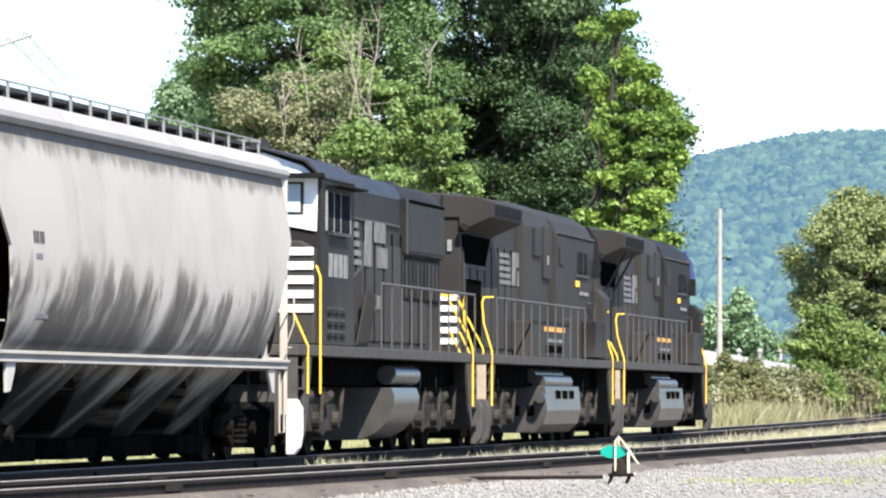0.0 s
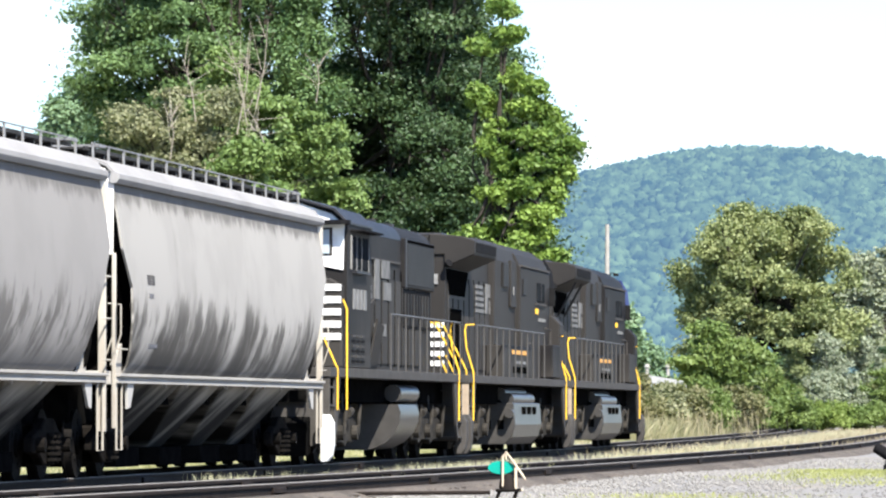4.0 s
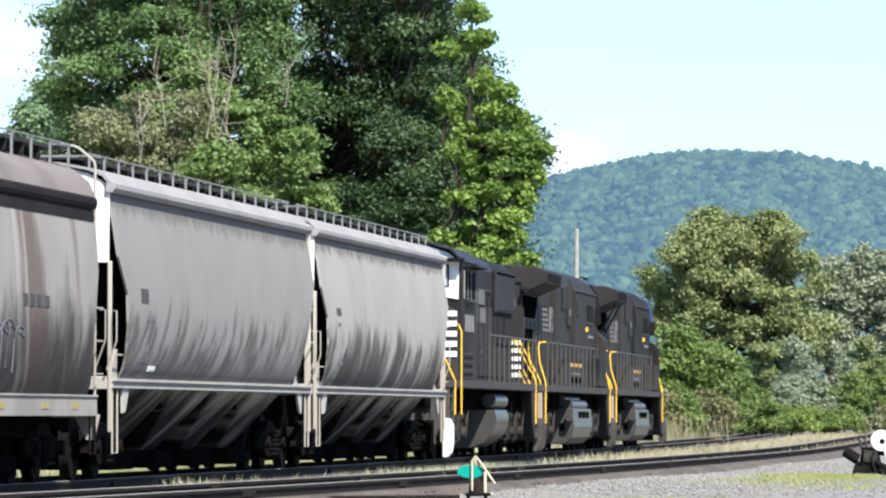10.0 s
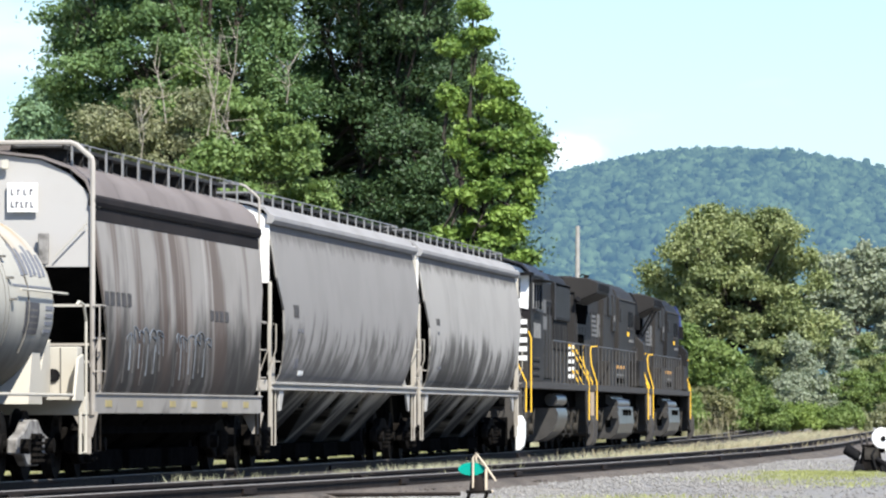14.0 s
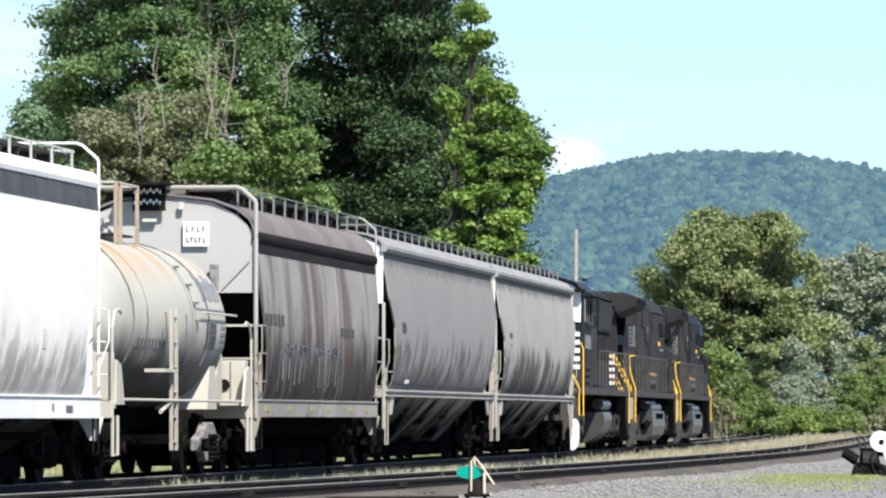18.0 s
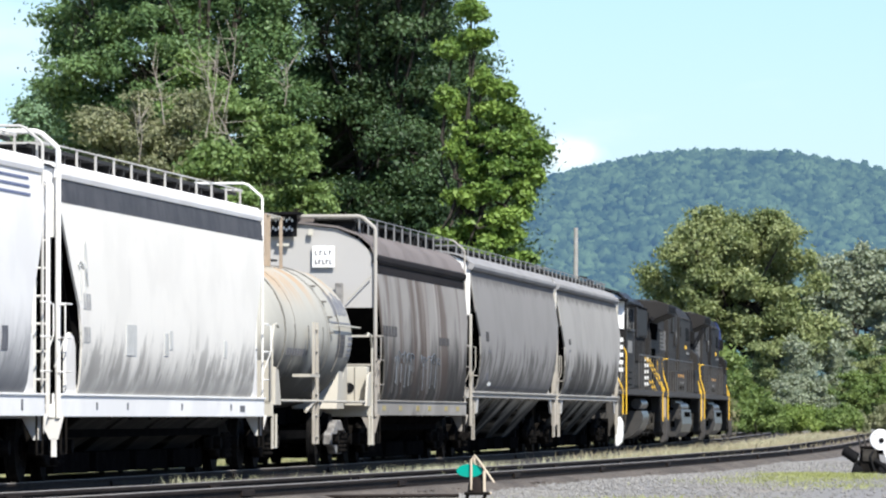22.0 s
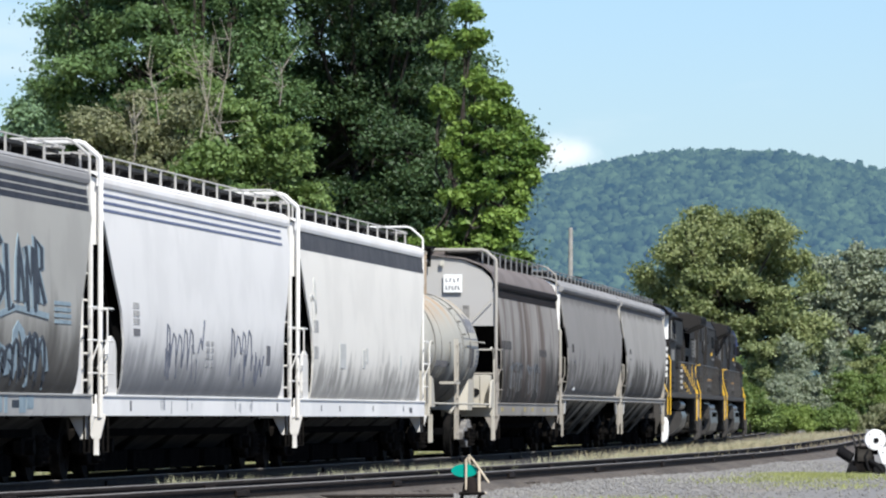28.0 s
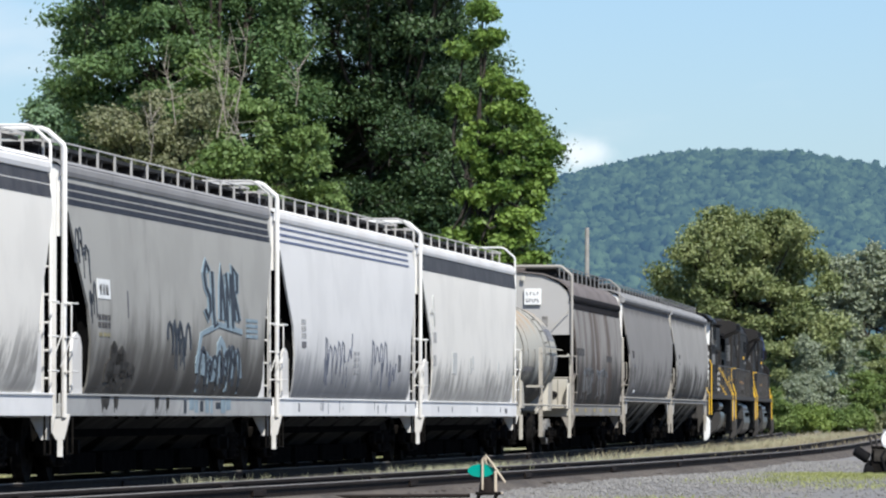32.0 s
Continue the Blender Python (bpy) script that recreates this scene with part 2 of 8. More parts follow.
POST_BEIGE = worn_paint("dusty_post_paint", (0.41, 0.39, 0.345), (0.24, 0.21, 0.175), 0.5)
RAIL_PALE = worn_paint("pale_rail_paint", (0.45, 0.44, 0.42), (0.25, 0.24, 0.22), 0.4)
WHITE_END = worn_paint("white_end_paint", (0.74, 0.73, 0.70), (0.40, 0.37, 0.33), 0.4)


def tank_paint():
    """Smooth beige, rusty along the top; the belly's shade is painted in as black."""
    n = Nodes("beige_tank_paint")
    z = n.split()[2]
    run = n.noise(0.9, (0.6, 1.0, 0.25), 4, 0.55)
    c = n.mix(n.ramp(n.noise(0.7, (1, 1, 1), 4, 0.6), 0.40, 0.66, 0.0, 0.35), (0.40, 0.385, 0.335), (0.29, 0.28, 0.245))
    top = n.math("MULTIPLY", n.ramp(z, 2.55, 3.35), n.ramp(n.noise(1.0, (0.3, 1.3, 0.16), 5, 0.6), 0.50, 0.62))
    c = n.mix(n.math("MULTIPLY", top, 0.75), c, (0.40, 0.255, 0.13))
    # the unlit underside of the shell, put into the colour
    film_shade = n.ramp(n.math("ADD", z, n.math("MULTIPLY", run, -1.1)), 0.85, 1.75, 0.94, 0.0)
    c = n.mix(film_shade, c, (0.032, 0.030, 0.027))
    return n.done(c, 0.7, 0.0, run, 0.003, 0.12)


BEIGE = tank_paint()
GREY_PANEL = worn_paint("pale_grey_panel_paint", (0.37, 0.36, 0.345), (0.24, 0.22, 0.20), 0.3)
STENCIL_BLUE = plain("faded_blue_grey_stencil", (0.13, 0.14, 0.165), (0.22, 0.22, 0.23), 4.0, 0.7)
SEAM = plain("weld_seam_grime", (0.10, 0.095, 0.085), (0.2, 0.19, 0.17), 4.0, 0.8)
CAST_PALE = plain("dusty_pale_cast_steel", (0.26, 0.25, 0.235), (0.08, 0.075, 0.07), 5.0, 0.75, 0.0, 0.9)
BEIGE_END = worn_paint("beige_end_paint", (0.46, 0.44, 0.38), (0.3, 0.27, 0.23), 0.35)
BAND_BLACK = plain("black_band_paint", (0.045, 0.045, 0.05), (0.10, 0.095, 0.10), 2.0, 0.6)
BAND_NAVY = plain("navy_black_band_paint", (0.024, 0.026, 0.036), (0.055, 0.056, 0.066), 2.0, 0.6)
STRIPE = plain("blue_stripe_paint", (0.09, 0.11, 0.19), (0.16, 0.18, 0.26), 3.0, 0.55)
VISOR_BLUE = plain("dark_blue_visor_paint", (0.02, 0.03, 0.10), (0.04, 0.055, 0.16), 3.0, 0.55)
# deep shade under the cars is put into the underframe and running-gear colours
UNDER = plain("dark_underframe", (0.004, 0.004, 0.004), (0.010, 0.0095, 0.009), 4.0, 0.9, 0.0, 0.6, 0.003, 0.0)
# the bays' black streaks and dark foot are painted shade as well as dirt
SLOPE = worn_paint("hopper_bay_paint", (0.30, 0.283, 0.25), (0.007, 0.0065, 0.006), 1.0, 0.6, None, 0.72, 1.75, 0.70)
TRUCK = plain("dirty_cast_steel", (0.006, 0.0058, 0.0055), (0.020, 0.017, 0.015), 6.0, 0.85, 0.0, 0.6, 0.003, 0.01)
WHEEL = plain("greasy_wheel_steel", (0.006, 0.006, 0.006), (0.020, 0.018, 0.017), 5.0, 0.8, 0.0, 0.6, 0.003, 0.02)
GRATE = plain("dark_walkway_grating", (0.018, 0.018, 0.018), (0.048, 0.046, 0.045), 5.0, 0.6)
GALV = plain("galvanised_grating", (0.24, 0.24, 0.24), (0.13, 0.13, 0.13), 5.0, 0.55, 0.3)
LOCO = worn_paint("locomotive_black", (0.0115, 0.0113, 0.0122), (0.042, 0.039, 0.036), 0.7, 0.42, None, 1.4, 2.9, 1.3, 2.5, 0.2, 0.0, 0.0, (0.6, 0.05), 0.75)
# the sky's sheen on the hood shoulders, painted as a lighter bluish strip
SHOULDER_SHEEN = plain("skylit_hood_paint", (0.016, 0.017, 0.020), (0.035, 0.035, 0.037), 1.2, 0.5, 0.0, 0.6, 0.003, 0.15)
TRUCK_DUSTY = plain("dusty_cast_truck", (0.020, 0.0185, 0.0165), (0.055, 0.050, 0.043), 5.0, 0.85, 0.0, 0.8, 0.003, 0.05)
# its lighter bluish cast puts the sky's sheen on roofs into the paint
LOCO_ROOF = plain("locomotive_roof", (0.020, 0.021, 0.025), (0.045, 0.045, 0.047), 2.0, 0.5, 0.0, 0.6, 0.003, 0.12)
LOCO_GREY = plain("dusty_underframe_grey", (0.062, 0.058, 0.054), (0.035, 0.033, 0.032), 3.0, 0.7)
TANK_GREY = plain("dusty_fuel_tank", (0.050, 0.047, 0.044), (0.020, 0.019, 0.018), 2.2, 0.36, 0.0, 0.6, 0.002, 0.45)
RAIL_STEEL = plain("bare_grey_handrail", (0.082, 0.080, 0.078), (0.05, 0.048, 0.046), 4.0, 0.5)
YELLOW = plain("yellow_rail_paint", (0.80, 0.49, 0.05), (0.64, 0.39, 0.05), 6.0, 0.5)
WHITE = plain("white_paint", (0.78, 0.78, 0.76), (0.6, 0.6, 0.58), 4.0, 0.5)
OFF_WHITE = plain("faded_lettering", (0.21, 0.21, 0.205), (0.08, 0.08, 0.08), 4.0, 0.6)
# flat near-black that stands for the dark inside openings and recesses
HOLLOW = plain("sooty_black", (0.003, 0.003, 0.003), (0.005, 0.005, 0.005), 4.0, 0.95, 0.0, 0.6, 0.003, 0.0)
PILOT_TAN = plain("tan_dusted_steel", (0.34, 0.27, 0.20), (0.22, 0.18, 0.14), 3.0, 0.8)
NOTICE_ORANGE = plain("faded_orange", (0.58, 0.29, 0.07), (0.48, 0.30, 0.13), 5.0, 0.6)
# the sky's reflection in the windscreens, painted as pale blue
WINDSCREEN = plain("pale_blue_screen", (0.30, 0.37, 0.42), (0.42, 0.48, 0.52), 1.0, 0.1, 0.0, 0.5, 0.0, 0.6)
BLACK = plain("matt_black", (0.008, 0.008, 0.009), (0.018, 0.018, 0.018), 4.0, 0.8, 0.0, 0.6, 0.003, 0.03)
DARK_MARK = plain("dark_lettering", (0.10, 0.10, 0.11), (0.16, 0.16, 0.17), 6.0, 0.6)
GRAFFITI = plain("grey_blue_spray_paint", (0.24, 0.31, 0.35), (0.13, 0.17, 0.20), 5.0, 0.6)
SPRAY_BLACK = plain("dark_spray_paint", (0.028, 0.034, 0.045), (0.06, 0.07, 0.085), 5.0, 0.6)
SMEAR = plain("brown_black_smear", (0.022, 0.020, 0.018), (0.07, 0.065, 0.058), 3.0, 0.7, 0.0, 0.9)
SPRAY_THIN = plain("thin_blue_black_spray", (0.07, 0.08, 0.11), (0.14, 0.15, 0.19), 5.0, 0.6)
GLASS = plain("tinted_cab_glass", (0.012, 0.014, 0.016), (0.03, 0.034, 0.04), 1.0, 0.35, 0.0, 0.5, 0.0, 0.0)
RAIL = plain("rusty_rail", (0.014, 0.011, 0.010), (0.034, 0.026, 0.021), 5.0, 0.8)
RAIL_TOP = plain("worn_rail_head", (0.24, 0.225, 0.21), (0.13, 0.115, 0.105), 3.0, 0.6, 0.0)
TIE = plain("weathered_timber", (0.035, 0.029, 0.025), (0.10, 0.083, 0.068), 6.0, 0.85)
GREEN = plain("green_target_enamel", (0.0, 0.26, 0.20), (0.01, 0.22, 0.17), 5.0, 0.45)
BARK = plain("bark", (0.032, 0.028, 0.024), (0.075, 0.066, 0.056), 4.0, 0.9, 0.0, 0.6, 0.02)
DEAD = plain("dead_wood", (0.36, 0.32, 0.27), (0.26, 0.23, 0.19), 4.0, 0.9)
POLE = plain("weathered_pole", (0.30, 0.29, 0.27), (0.21, 0.20, 0.18), 3.0, 0.85)
SHED = plain("pale_metal_roof", (0.34, 0.35, 0.36), (0.26, 0.27, 0.29), 0.6, 0.5)
LEAF_LOCUST = leaves("locust_leaves", (0.036, 0.084, 0.032), (0.140, 0.222, 0.084), 0.24, 0.45, 0.32)
# darker leaves: shade within the wood is put into their colour
LEAF_DARK = leaves("walnut_leaves", (0.010, 0.031, 0.014), (0.070, 0.120, 0.047), 0.16, 0.5, 0.40)
LEAF_MAPLE = leaves("maple_leaves", (0.050, 0.115, 0.022), (0.275, 0.390, 0.090), 0.36, 0.8, 0.45)
LEAF_OLIVE = leaves("dry_olive_leaves", (0.110, 0.128, 0.064), (0.290, 0.290, 0.170), 0.3)
LEAF_YELLOW = leaves("yellow_green_leaves", (0.100, 0.165, 0.035), (0.250, 0.320, 0.085), 0.4)
LEAF_OAK = leaves("oak_leaves", (0.085, 0.120, 0.044), (0.345, 0.378, 0.172), 0.32, 0.5, 0.45)
LEAF_WILLOW = leaves("grey_green_leaves", (0.170, 0.205, 0.140), (0.365, 0.395, 0.290))
LEAF_DISTANT = leaves("blue_green_leaves", (0.10, 0.175, 0.10), (0.25, 0.36, 0.21))
LEAF_YOUNG = leaves("young_locust_leaves", (0.085, 0.150, 0.044), (0.225, 0.315, 0.108), 0.35)
LEAF_BUSH = leaves("bush_leaves", (0.080, 0.132, 0.036), (0.220, 0.292, 0.090), 0.35, 0.5, 0.5)
LEAF_HEDGE = leaves("rusty_green_hedge_leaves", (0.085, 0.105, 0.040), (0.225, 0.205, 0.105), 0.3, 0.5, 0.5)
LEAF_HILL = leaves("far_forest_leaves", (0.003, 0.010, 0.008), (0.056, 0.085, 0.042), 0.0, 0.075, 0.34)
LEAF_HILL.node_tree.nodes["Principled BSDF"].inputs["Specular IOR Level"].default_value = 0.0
LEAF_HILL.node_tree.nodes["Principled BSDF"].inputs["Emission Color"].default_value = (0.128, 0.250, 0.425, 1.0)   # air haze before the hill, put in as a blue emission
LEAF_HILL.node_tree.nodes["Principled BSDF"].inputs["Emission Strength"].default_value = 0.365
STRAW = leaves("dry_grass_blades", (0.22, 0.19, 0.11), (0.40, 0.35, 0.23), 0.2)
WEED = leaves("pale_weed_blades", (0.27, 0.28, 0.15), (0.56, 0.55, 0.38), 0.2)
LAWN = leaves("short_grass_blades", (0.13, 0.15, 0.05), (0.33, 0.31, 0.15), 0.15)
SMUDGE = plain("grey_overspray", (0.42, 0.42, 0.40), (0.62, 0.62, 0.59), 3.0, 0.7)
YELLOW_FADED = plain("faded_yellow", (0.24, 0.215, 0.12), (0.15, 0.14, 0.10), 4.0, 0.7)
YELLOW_MARK = plain("faded_reflector", (0.34, 0.28, 0.12), (0.24, 0.20, 0.12), 5.0, 0.6)
YARD_GRASS = leaves("yellow_green_grass", (0.19, 0.21, 0.06), (0.33, 0.345, 0.13), 0.2)

CREAM = plain("cream_enamel", (0.55, 0.47, 0.36), (0.42, 0.34, 0.25), 8.0, 0.6)
MEADOW = leaves("tall_meadow_grass", (0.13, 0.14, 0.06), (0.32, 0.28, 0.17), 0.25)
SMUDGE_DARK = plain("grey_stencil", (0.26, 0.26, 0.26), (0.42, 0.42, 0.41), 7.0, 0.7)
EMBLEM = plain("worn_emblem_paint", (0.16, 0.16, 0.155), (0.055, 0.055, 0.055), 3.0, 0.7)
TIMBER = plain("bleached_timber", (0.30, 0.235, 0.17), (0.18, 0.14, 0.10), 3.0, 0.9, 0.0, 0.7, 0.01)
POST_TAN = worn_paint("dusty_tan_post_paint", (0.34, 0.32, 0.29), (0.19, 0.165, 0.14), 0.5)
# ---- building tools ----
class Shape:
    """Collects corners and faces of one mesh."""
    def __init__(self):
        self.v, self.f = [], []

    def box(self, x0, x1, y0, y1, z0, z1):
        k = len(self.v)
        self.v += [(x, y, z) for z in (z0, z1) for y in (y0, y1) for x in (x0, x1)]
        self.f += [[k + i for i in q] for q in ((0, 2, 3, 1), (4, 5, 7, 6), (0, 1, 5, 4), (2, 6, 7, 3), (0, 4, 6, 2), (1, 3, 7, 5))]
        return self

    def hexa(self, bottom, top):
        """A block between two four-cornered outlines."""
        k = len(self.v)
        self.v += list(bottom) + list(top)
        self.f += [[k + i for i in q] for q in ((0, 3, 2, 1), (4, 5, 6, 7), (0, 1, 5, 4), (1, 2, 6, 5), (2, 3, 7, 6), (3, 0, 4, 7))]
        return self

    def loft(self, rings, closed=True, caps=True):
        k, n = len(self.v), len(rings[0])
        for r in rings:
            self.v += [tuple(p) for p in r]
        for i in range(len(rings) - 1):
            for j in range(n if closed else n - 1):
                a, b = k + i * n + j, k + i * n + (j + 1) % n
                self.f.append([a, b, b + n, a + n])
        if caps:
            self.f.append([k + j for j in range(n)][::-1])
            self.f.append([k + (len(rings) - 1) * n + j for j in range(n)])
        return self

    def prism(self, outline, axis, a, b):
        """An outline drawn across one axis, drawn out along it from a to b."""
        put = {"x": lambda p, d: (d, p[0], p[1]), "y": lambda p, d: (p[0], d, p[1]), "z": lambda p, d: (p[0], p[1], d)}[axis]
        return self.loft([[put(p, a) for p in outline], [put(p, b) for p in outline]])

    def tube(self, points, r, n=6):
        points = [Vector(p) for p in points]
        rings = []
        for i, p in enumerate(points):
            d = (points[min(i + 1, len(points) - 1)] - points[max(i - 1, 0)]).normalized()
            u = d.orthogonal().normalized() if i == 0 else (u - d * u.dot(d)).normalized()
            w = d.cross(u)
            rr = r[i] if isinstance(r, (list, tuple)) else r
            rings.append([p + u * (rr * math.cos(2 * math.pi * j / n)) + w * (rr * math.sin(2 * math.pi * j / n)) for j in range(n)])
        return self.loft(rings)

    def disc(self, centre, axis, r, thick, n=20):
        c, a = Vector(centre), Vector(axis).normalized()
        return self.tube([c - a * thick / 2, c + a * thick / 2], r, n)


def mesh_of(name, shape, material, bevel=0.0, smooth=False):
    me = bpy.data.meshes.new(name)
    me.from_pydata([tuple(p) for p in shape.v], [], shape.f)
    me.materials.append(material)
    bm = bmesh.new()
    bm.from_mesh(me)
    bmesh.ops.recalc_face_normals(bm, faces=bm.faces)
    if bevel:
        edges = [e for e in bm.edges if len(e.link_faces) == 2 and e.calc_face_angle() > 0.6]
        bmesh.ops.bevel(bm, geom=edges, offset=bevel, segments=1, affect="EDGES", clamp_overlap=True)
    bm.to_mesh(me)
    bm.free()
    if smooth:
        me.shade_smooth()
        me.set_sharp_from_angle(angle=radians(38))
    return me


def part(name, shape, material, parent, label="", bevel=0.0, smooth=False):
    """One mesh part under a thing or under a part."""
    ob = new(name, mesh_of(name, shape, material, bevel, smooth))
    ob.parent = parent
    if label:
        ob["label"] = label
    return ob


def thing(name, label, category, group="", m=None):
    ob = new(name)
    ob.empty_display_size = 0.2
    if m is not None:
        ob.matrix_basis = m
    return tagged(ob, label, category, group)


def single(name, shape, material, label="", category="", group="", kind="", bevel=0.0, smooth=False):
    return tagged(new(name, mesh_of(name, shape, material, bevel, smooth)), label, category, group, kind)


def quads_object(name, verts, material):
    """Many loose four-cornered blades from an array of corners."""
    n = len(verts) // 4
    me = bpy.data.meshes.new(name)
    me.vertices.add(n * 4)
    me.vertices.foreach_set("co", verts.astype(np.float32).ravel())
    me.loops.add(n * 4)
    me.loops.foreach_set("vertex_index", np.arange(n * 4, dtype=np.int32))
    me.polygons.add(n)
    me.polygons.foreach_set("loop_start", np.arange(0, n * 4, 4, dtype=np.int32))
    me.polygons.foreach_set("loop_total", np.full(n, 4, dtype=np.int32))
    me.update(calc_edges=True)
    me.materials.append(material)
    return new(name, me)


# ---- the line of the tracks ----
def line_at(s):
    """Place and heading (clockwise from +y) on the main line, s metres along it; it bends slightly to the left."""
    h0, k = 0.10523, -0.00021
    steps = 40
    x, y, d = -0.293, 136.957, s / steps
    for i in range(steps):
        h = h0 + k * d * (i + 0.5)
        x, y = x + math.sin(h) * d, y + math.cos(h) * d
    return x, y, h0 + k * s


def line_pose(s):
    x, y, h = line_at(s)
    return pose(x, y, 0, 0, 0, -math.degrees(h))


def siding_at(y):
    """Place and heading on the siding, by its distance from the eye."""
    d = min(y - 95, 110)
    slope = 0.150 - 2 * 0.000293 * d
    return -0.62 + 0.150 * d - 0.000293 * d * d + slope * (y - 95 - d), y, math.atan(slope)


def run_of(t):
    """Metres that the train has gone at t seconds."""
    u = t / 32
    return u * (118.3233 + u * (18.557 + u * (-50.0821 + u * (62.6759 - 27.3447 * u))))


# ---- rolling stock: running gear ----
WHEELS = []            # (wheelset, radius), turned in motions()


def wheelset(parent, y, r, gauge=0.75):
    s = Shape()
    for side in (-1, 1):
        s.disc((side * gauge, 0, 0), (1, 0, 0), r, 0.10, 24)
        s.disc((side * (gauge - 0.07), 0, 0), (1, 0, 0), r + 0.028, 0.035, 24)
        s.disc((side * (gauge + 0.065), 0, 0), (1, 0, 0), r * 0.35, 0.05, 12)
        for k in range(5):
            a = 2 * math.pi * k / 5
            s.disc((side * (gauge + 0.052), math.cos(a) * r * 0.62, math.sin(a) * r * 0.62), (1, 0, 0), 0.05, 0.02, 8)
    s.tube([(-1.05, 0, 0), (1.05, 0, 0)], 0.075, 10)
    ob = part("wheelset", s, WHEEL, parent, "", 0, True)
    ob.location = (0, y, r)
    WHEELS.append((ob, y, r))
    return ob


def freight_truck(car, y, cast=None):
    """A two-axle truck: cast side frames, spring nests, bolster and brake beam."""
    s = Shape().box(-1.0, 1.0, y - 0.18, y + 0.18, 0.42, 0.70)
    truck = part("truck", s, TRUCK, car, "", 0.03)
    for side in (-1, 1):
        f = Shape()
        outline = [(y - 1.15, 0.36), (y - 0.72, 0.34), (y - 0.40, 0.20), (y + 0.40, 0.20), (y + 0.72, 0.34), (y + 1.15, 0.36), (y + 1.15, 0.56),
                   (y + 0.60, 0.66), (y + 0.32, 0.80), (y - 0.32, 0.80), (y - 0.60, 0.66), (y - 1.15, 0.56)]
        f.prism(outline, "x", side * 0.93, side * 1.07)
        part("side_frame", f, cast or TRUCK, truck, "", 0.02)
        for k in (-0.16, 0.16):
            c = Shape()
            for i in range(5):
                c.disc((side * 1.10, y + k, 0.27 + i * 0.075), (0, 0, 1), 0.085, 0.035, 10)
            c.tube([(side * 1.10, y + k, 0.22), (side * 1.10, y + k, 0.62)], 0.055, 8)
            part("spring", c, TRUCK, truck)
        for k in (-0.88, 0.88):
            part("bearing_cap", Shape().disc((side * 1.12, y + k, 0.46), (1, 0, 0), 0.10, 0.12, 12), TRUCK, truck)
    for k in (-0.88, 0.88):
        wheelset(truck, y + k, 0.46)
    for k in (-0.30, 0.30):
        part("brake_beam", Shape().box(-0.9, 0.9, y + k - 0.05, y + k + 0.05, 0.22, 0.42), UNDER, truck)
    part("brake_rod", Shape().tube([(0.3, y - 1.5, 0.34), (0.3, y + 1.5, 0.34)], 0.03, 6), UNDER, truck)
    return truck


def coupler(car, y, way):
    s = Shape().box(-0.11, 0.11, min(y, y + way * 0.55), max(y, y + way * 0.55), 0.74, 0.94)
    s.box(-0.16, 0.16, min(y + way * 0.45, y + way * 0.72), max(y + way * 0.45, y + way * 0.72), 0.68, 1.0)
    ob = part("coupler", s, TRUCK, car, "", 0.02)
    part("air_hose", Shape().tube([(0.35, y, 0.85), (0.38, y + way * 0.25, 0.55), (0.2, y + way * 0.5, 0.40), (0.1, y + way * 0.6, 0.55)], 0.025, 6), BLACK, car)
    return ob


def ladder(car, x, y, z0, z1, material, across="y", wide=0.42, step=0.36):
    """Two stiles with rungs; the rungs lie along y (side ladder) or x (end ladder)."""
    d = Vector((0, wide, 0)) if across == "y" else Vector((wide, 0, 0))
    a = Vector((x, y, 0))
    s = Shape()
    for e in (a, a + d):
        s.box(e.x - 0.025, e.x + 0.025, e.y - 0.025, e.y + 0.025, z0, z1)
    lad = part("ladder", s, material, car)
    z = z0 + 0.12
    rung = None
    while z < z1:
        if rung is None:
            rung = mesh_of("rung", Shape().tube([(0, 0, 0), tuple(d)], 0.016, 6), material)
        ob = new("rung", rung)
        ob.parent, ob.location = lad, (a.x, a.y, z)
        z += step
    return lad


# ---- rolling stock: covered hopper cars ----
def side_profile(bulge, eave, sill):
    """Half outline of a bulging side, from the sill to the set-back under the eave."""
    return [(1.455, sill), (1.455 + bulge * 0.50, sill + 0.13), (1.455 + bulge * 0.80, sill + 0.34), (1.455 + bulge, sill + 0.70), (1.455 + bulge * 0.92, sill + 1.15),
            (1.455 + bulge * 0.66, sill + 1.65), (1.455 + bulge * 0.28, eave - 0.62), (1.438, eave - 0.30), (1.418, eave - 0.16)]


def side_x(prof, z):
    for (x0, z0), (x1, z1) in zip(prof, prof[1:]):
        if z0 <= z <= z1:
            return x0 + (x1 - x0) * (z - z0) / (z1 - z0)
    return prof[-1][0] if z > prof[-1][1] else prof[0][0]


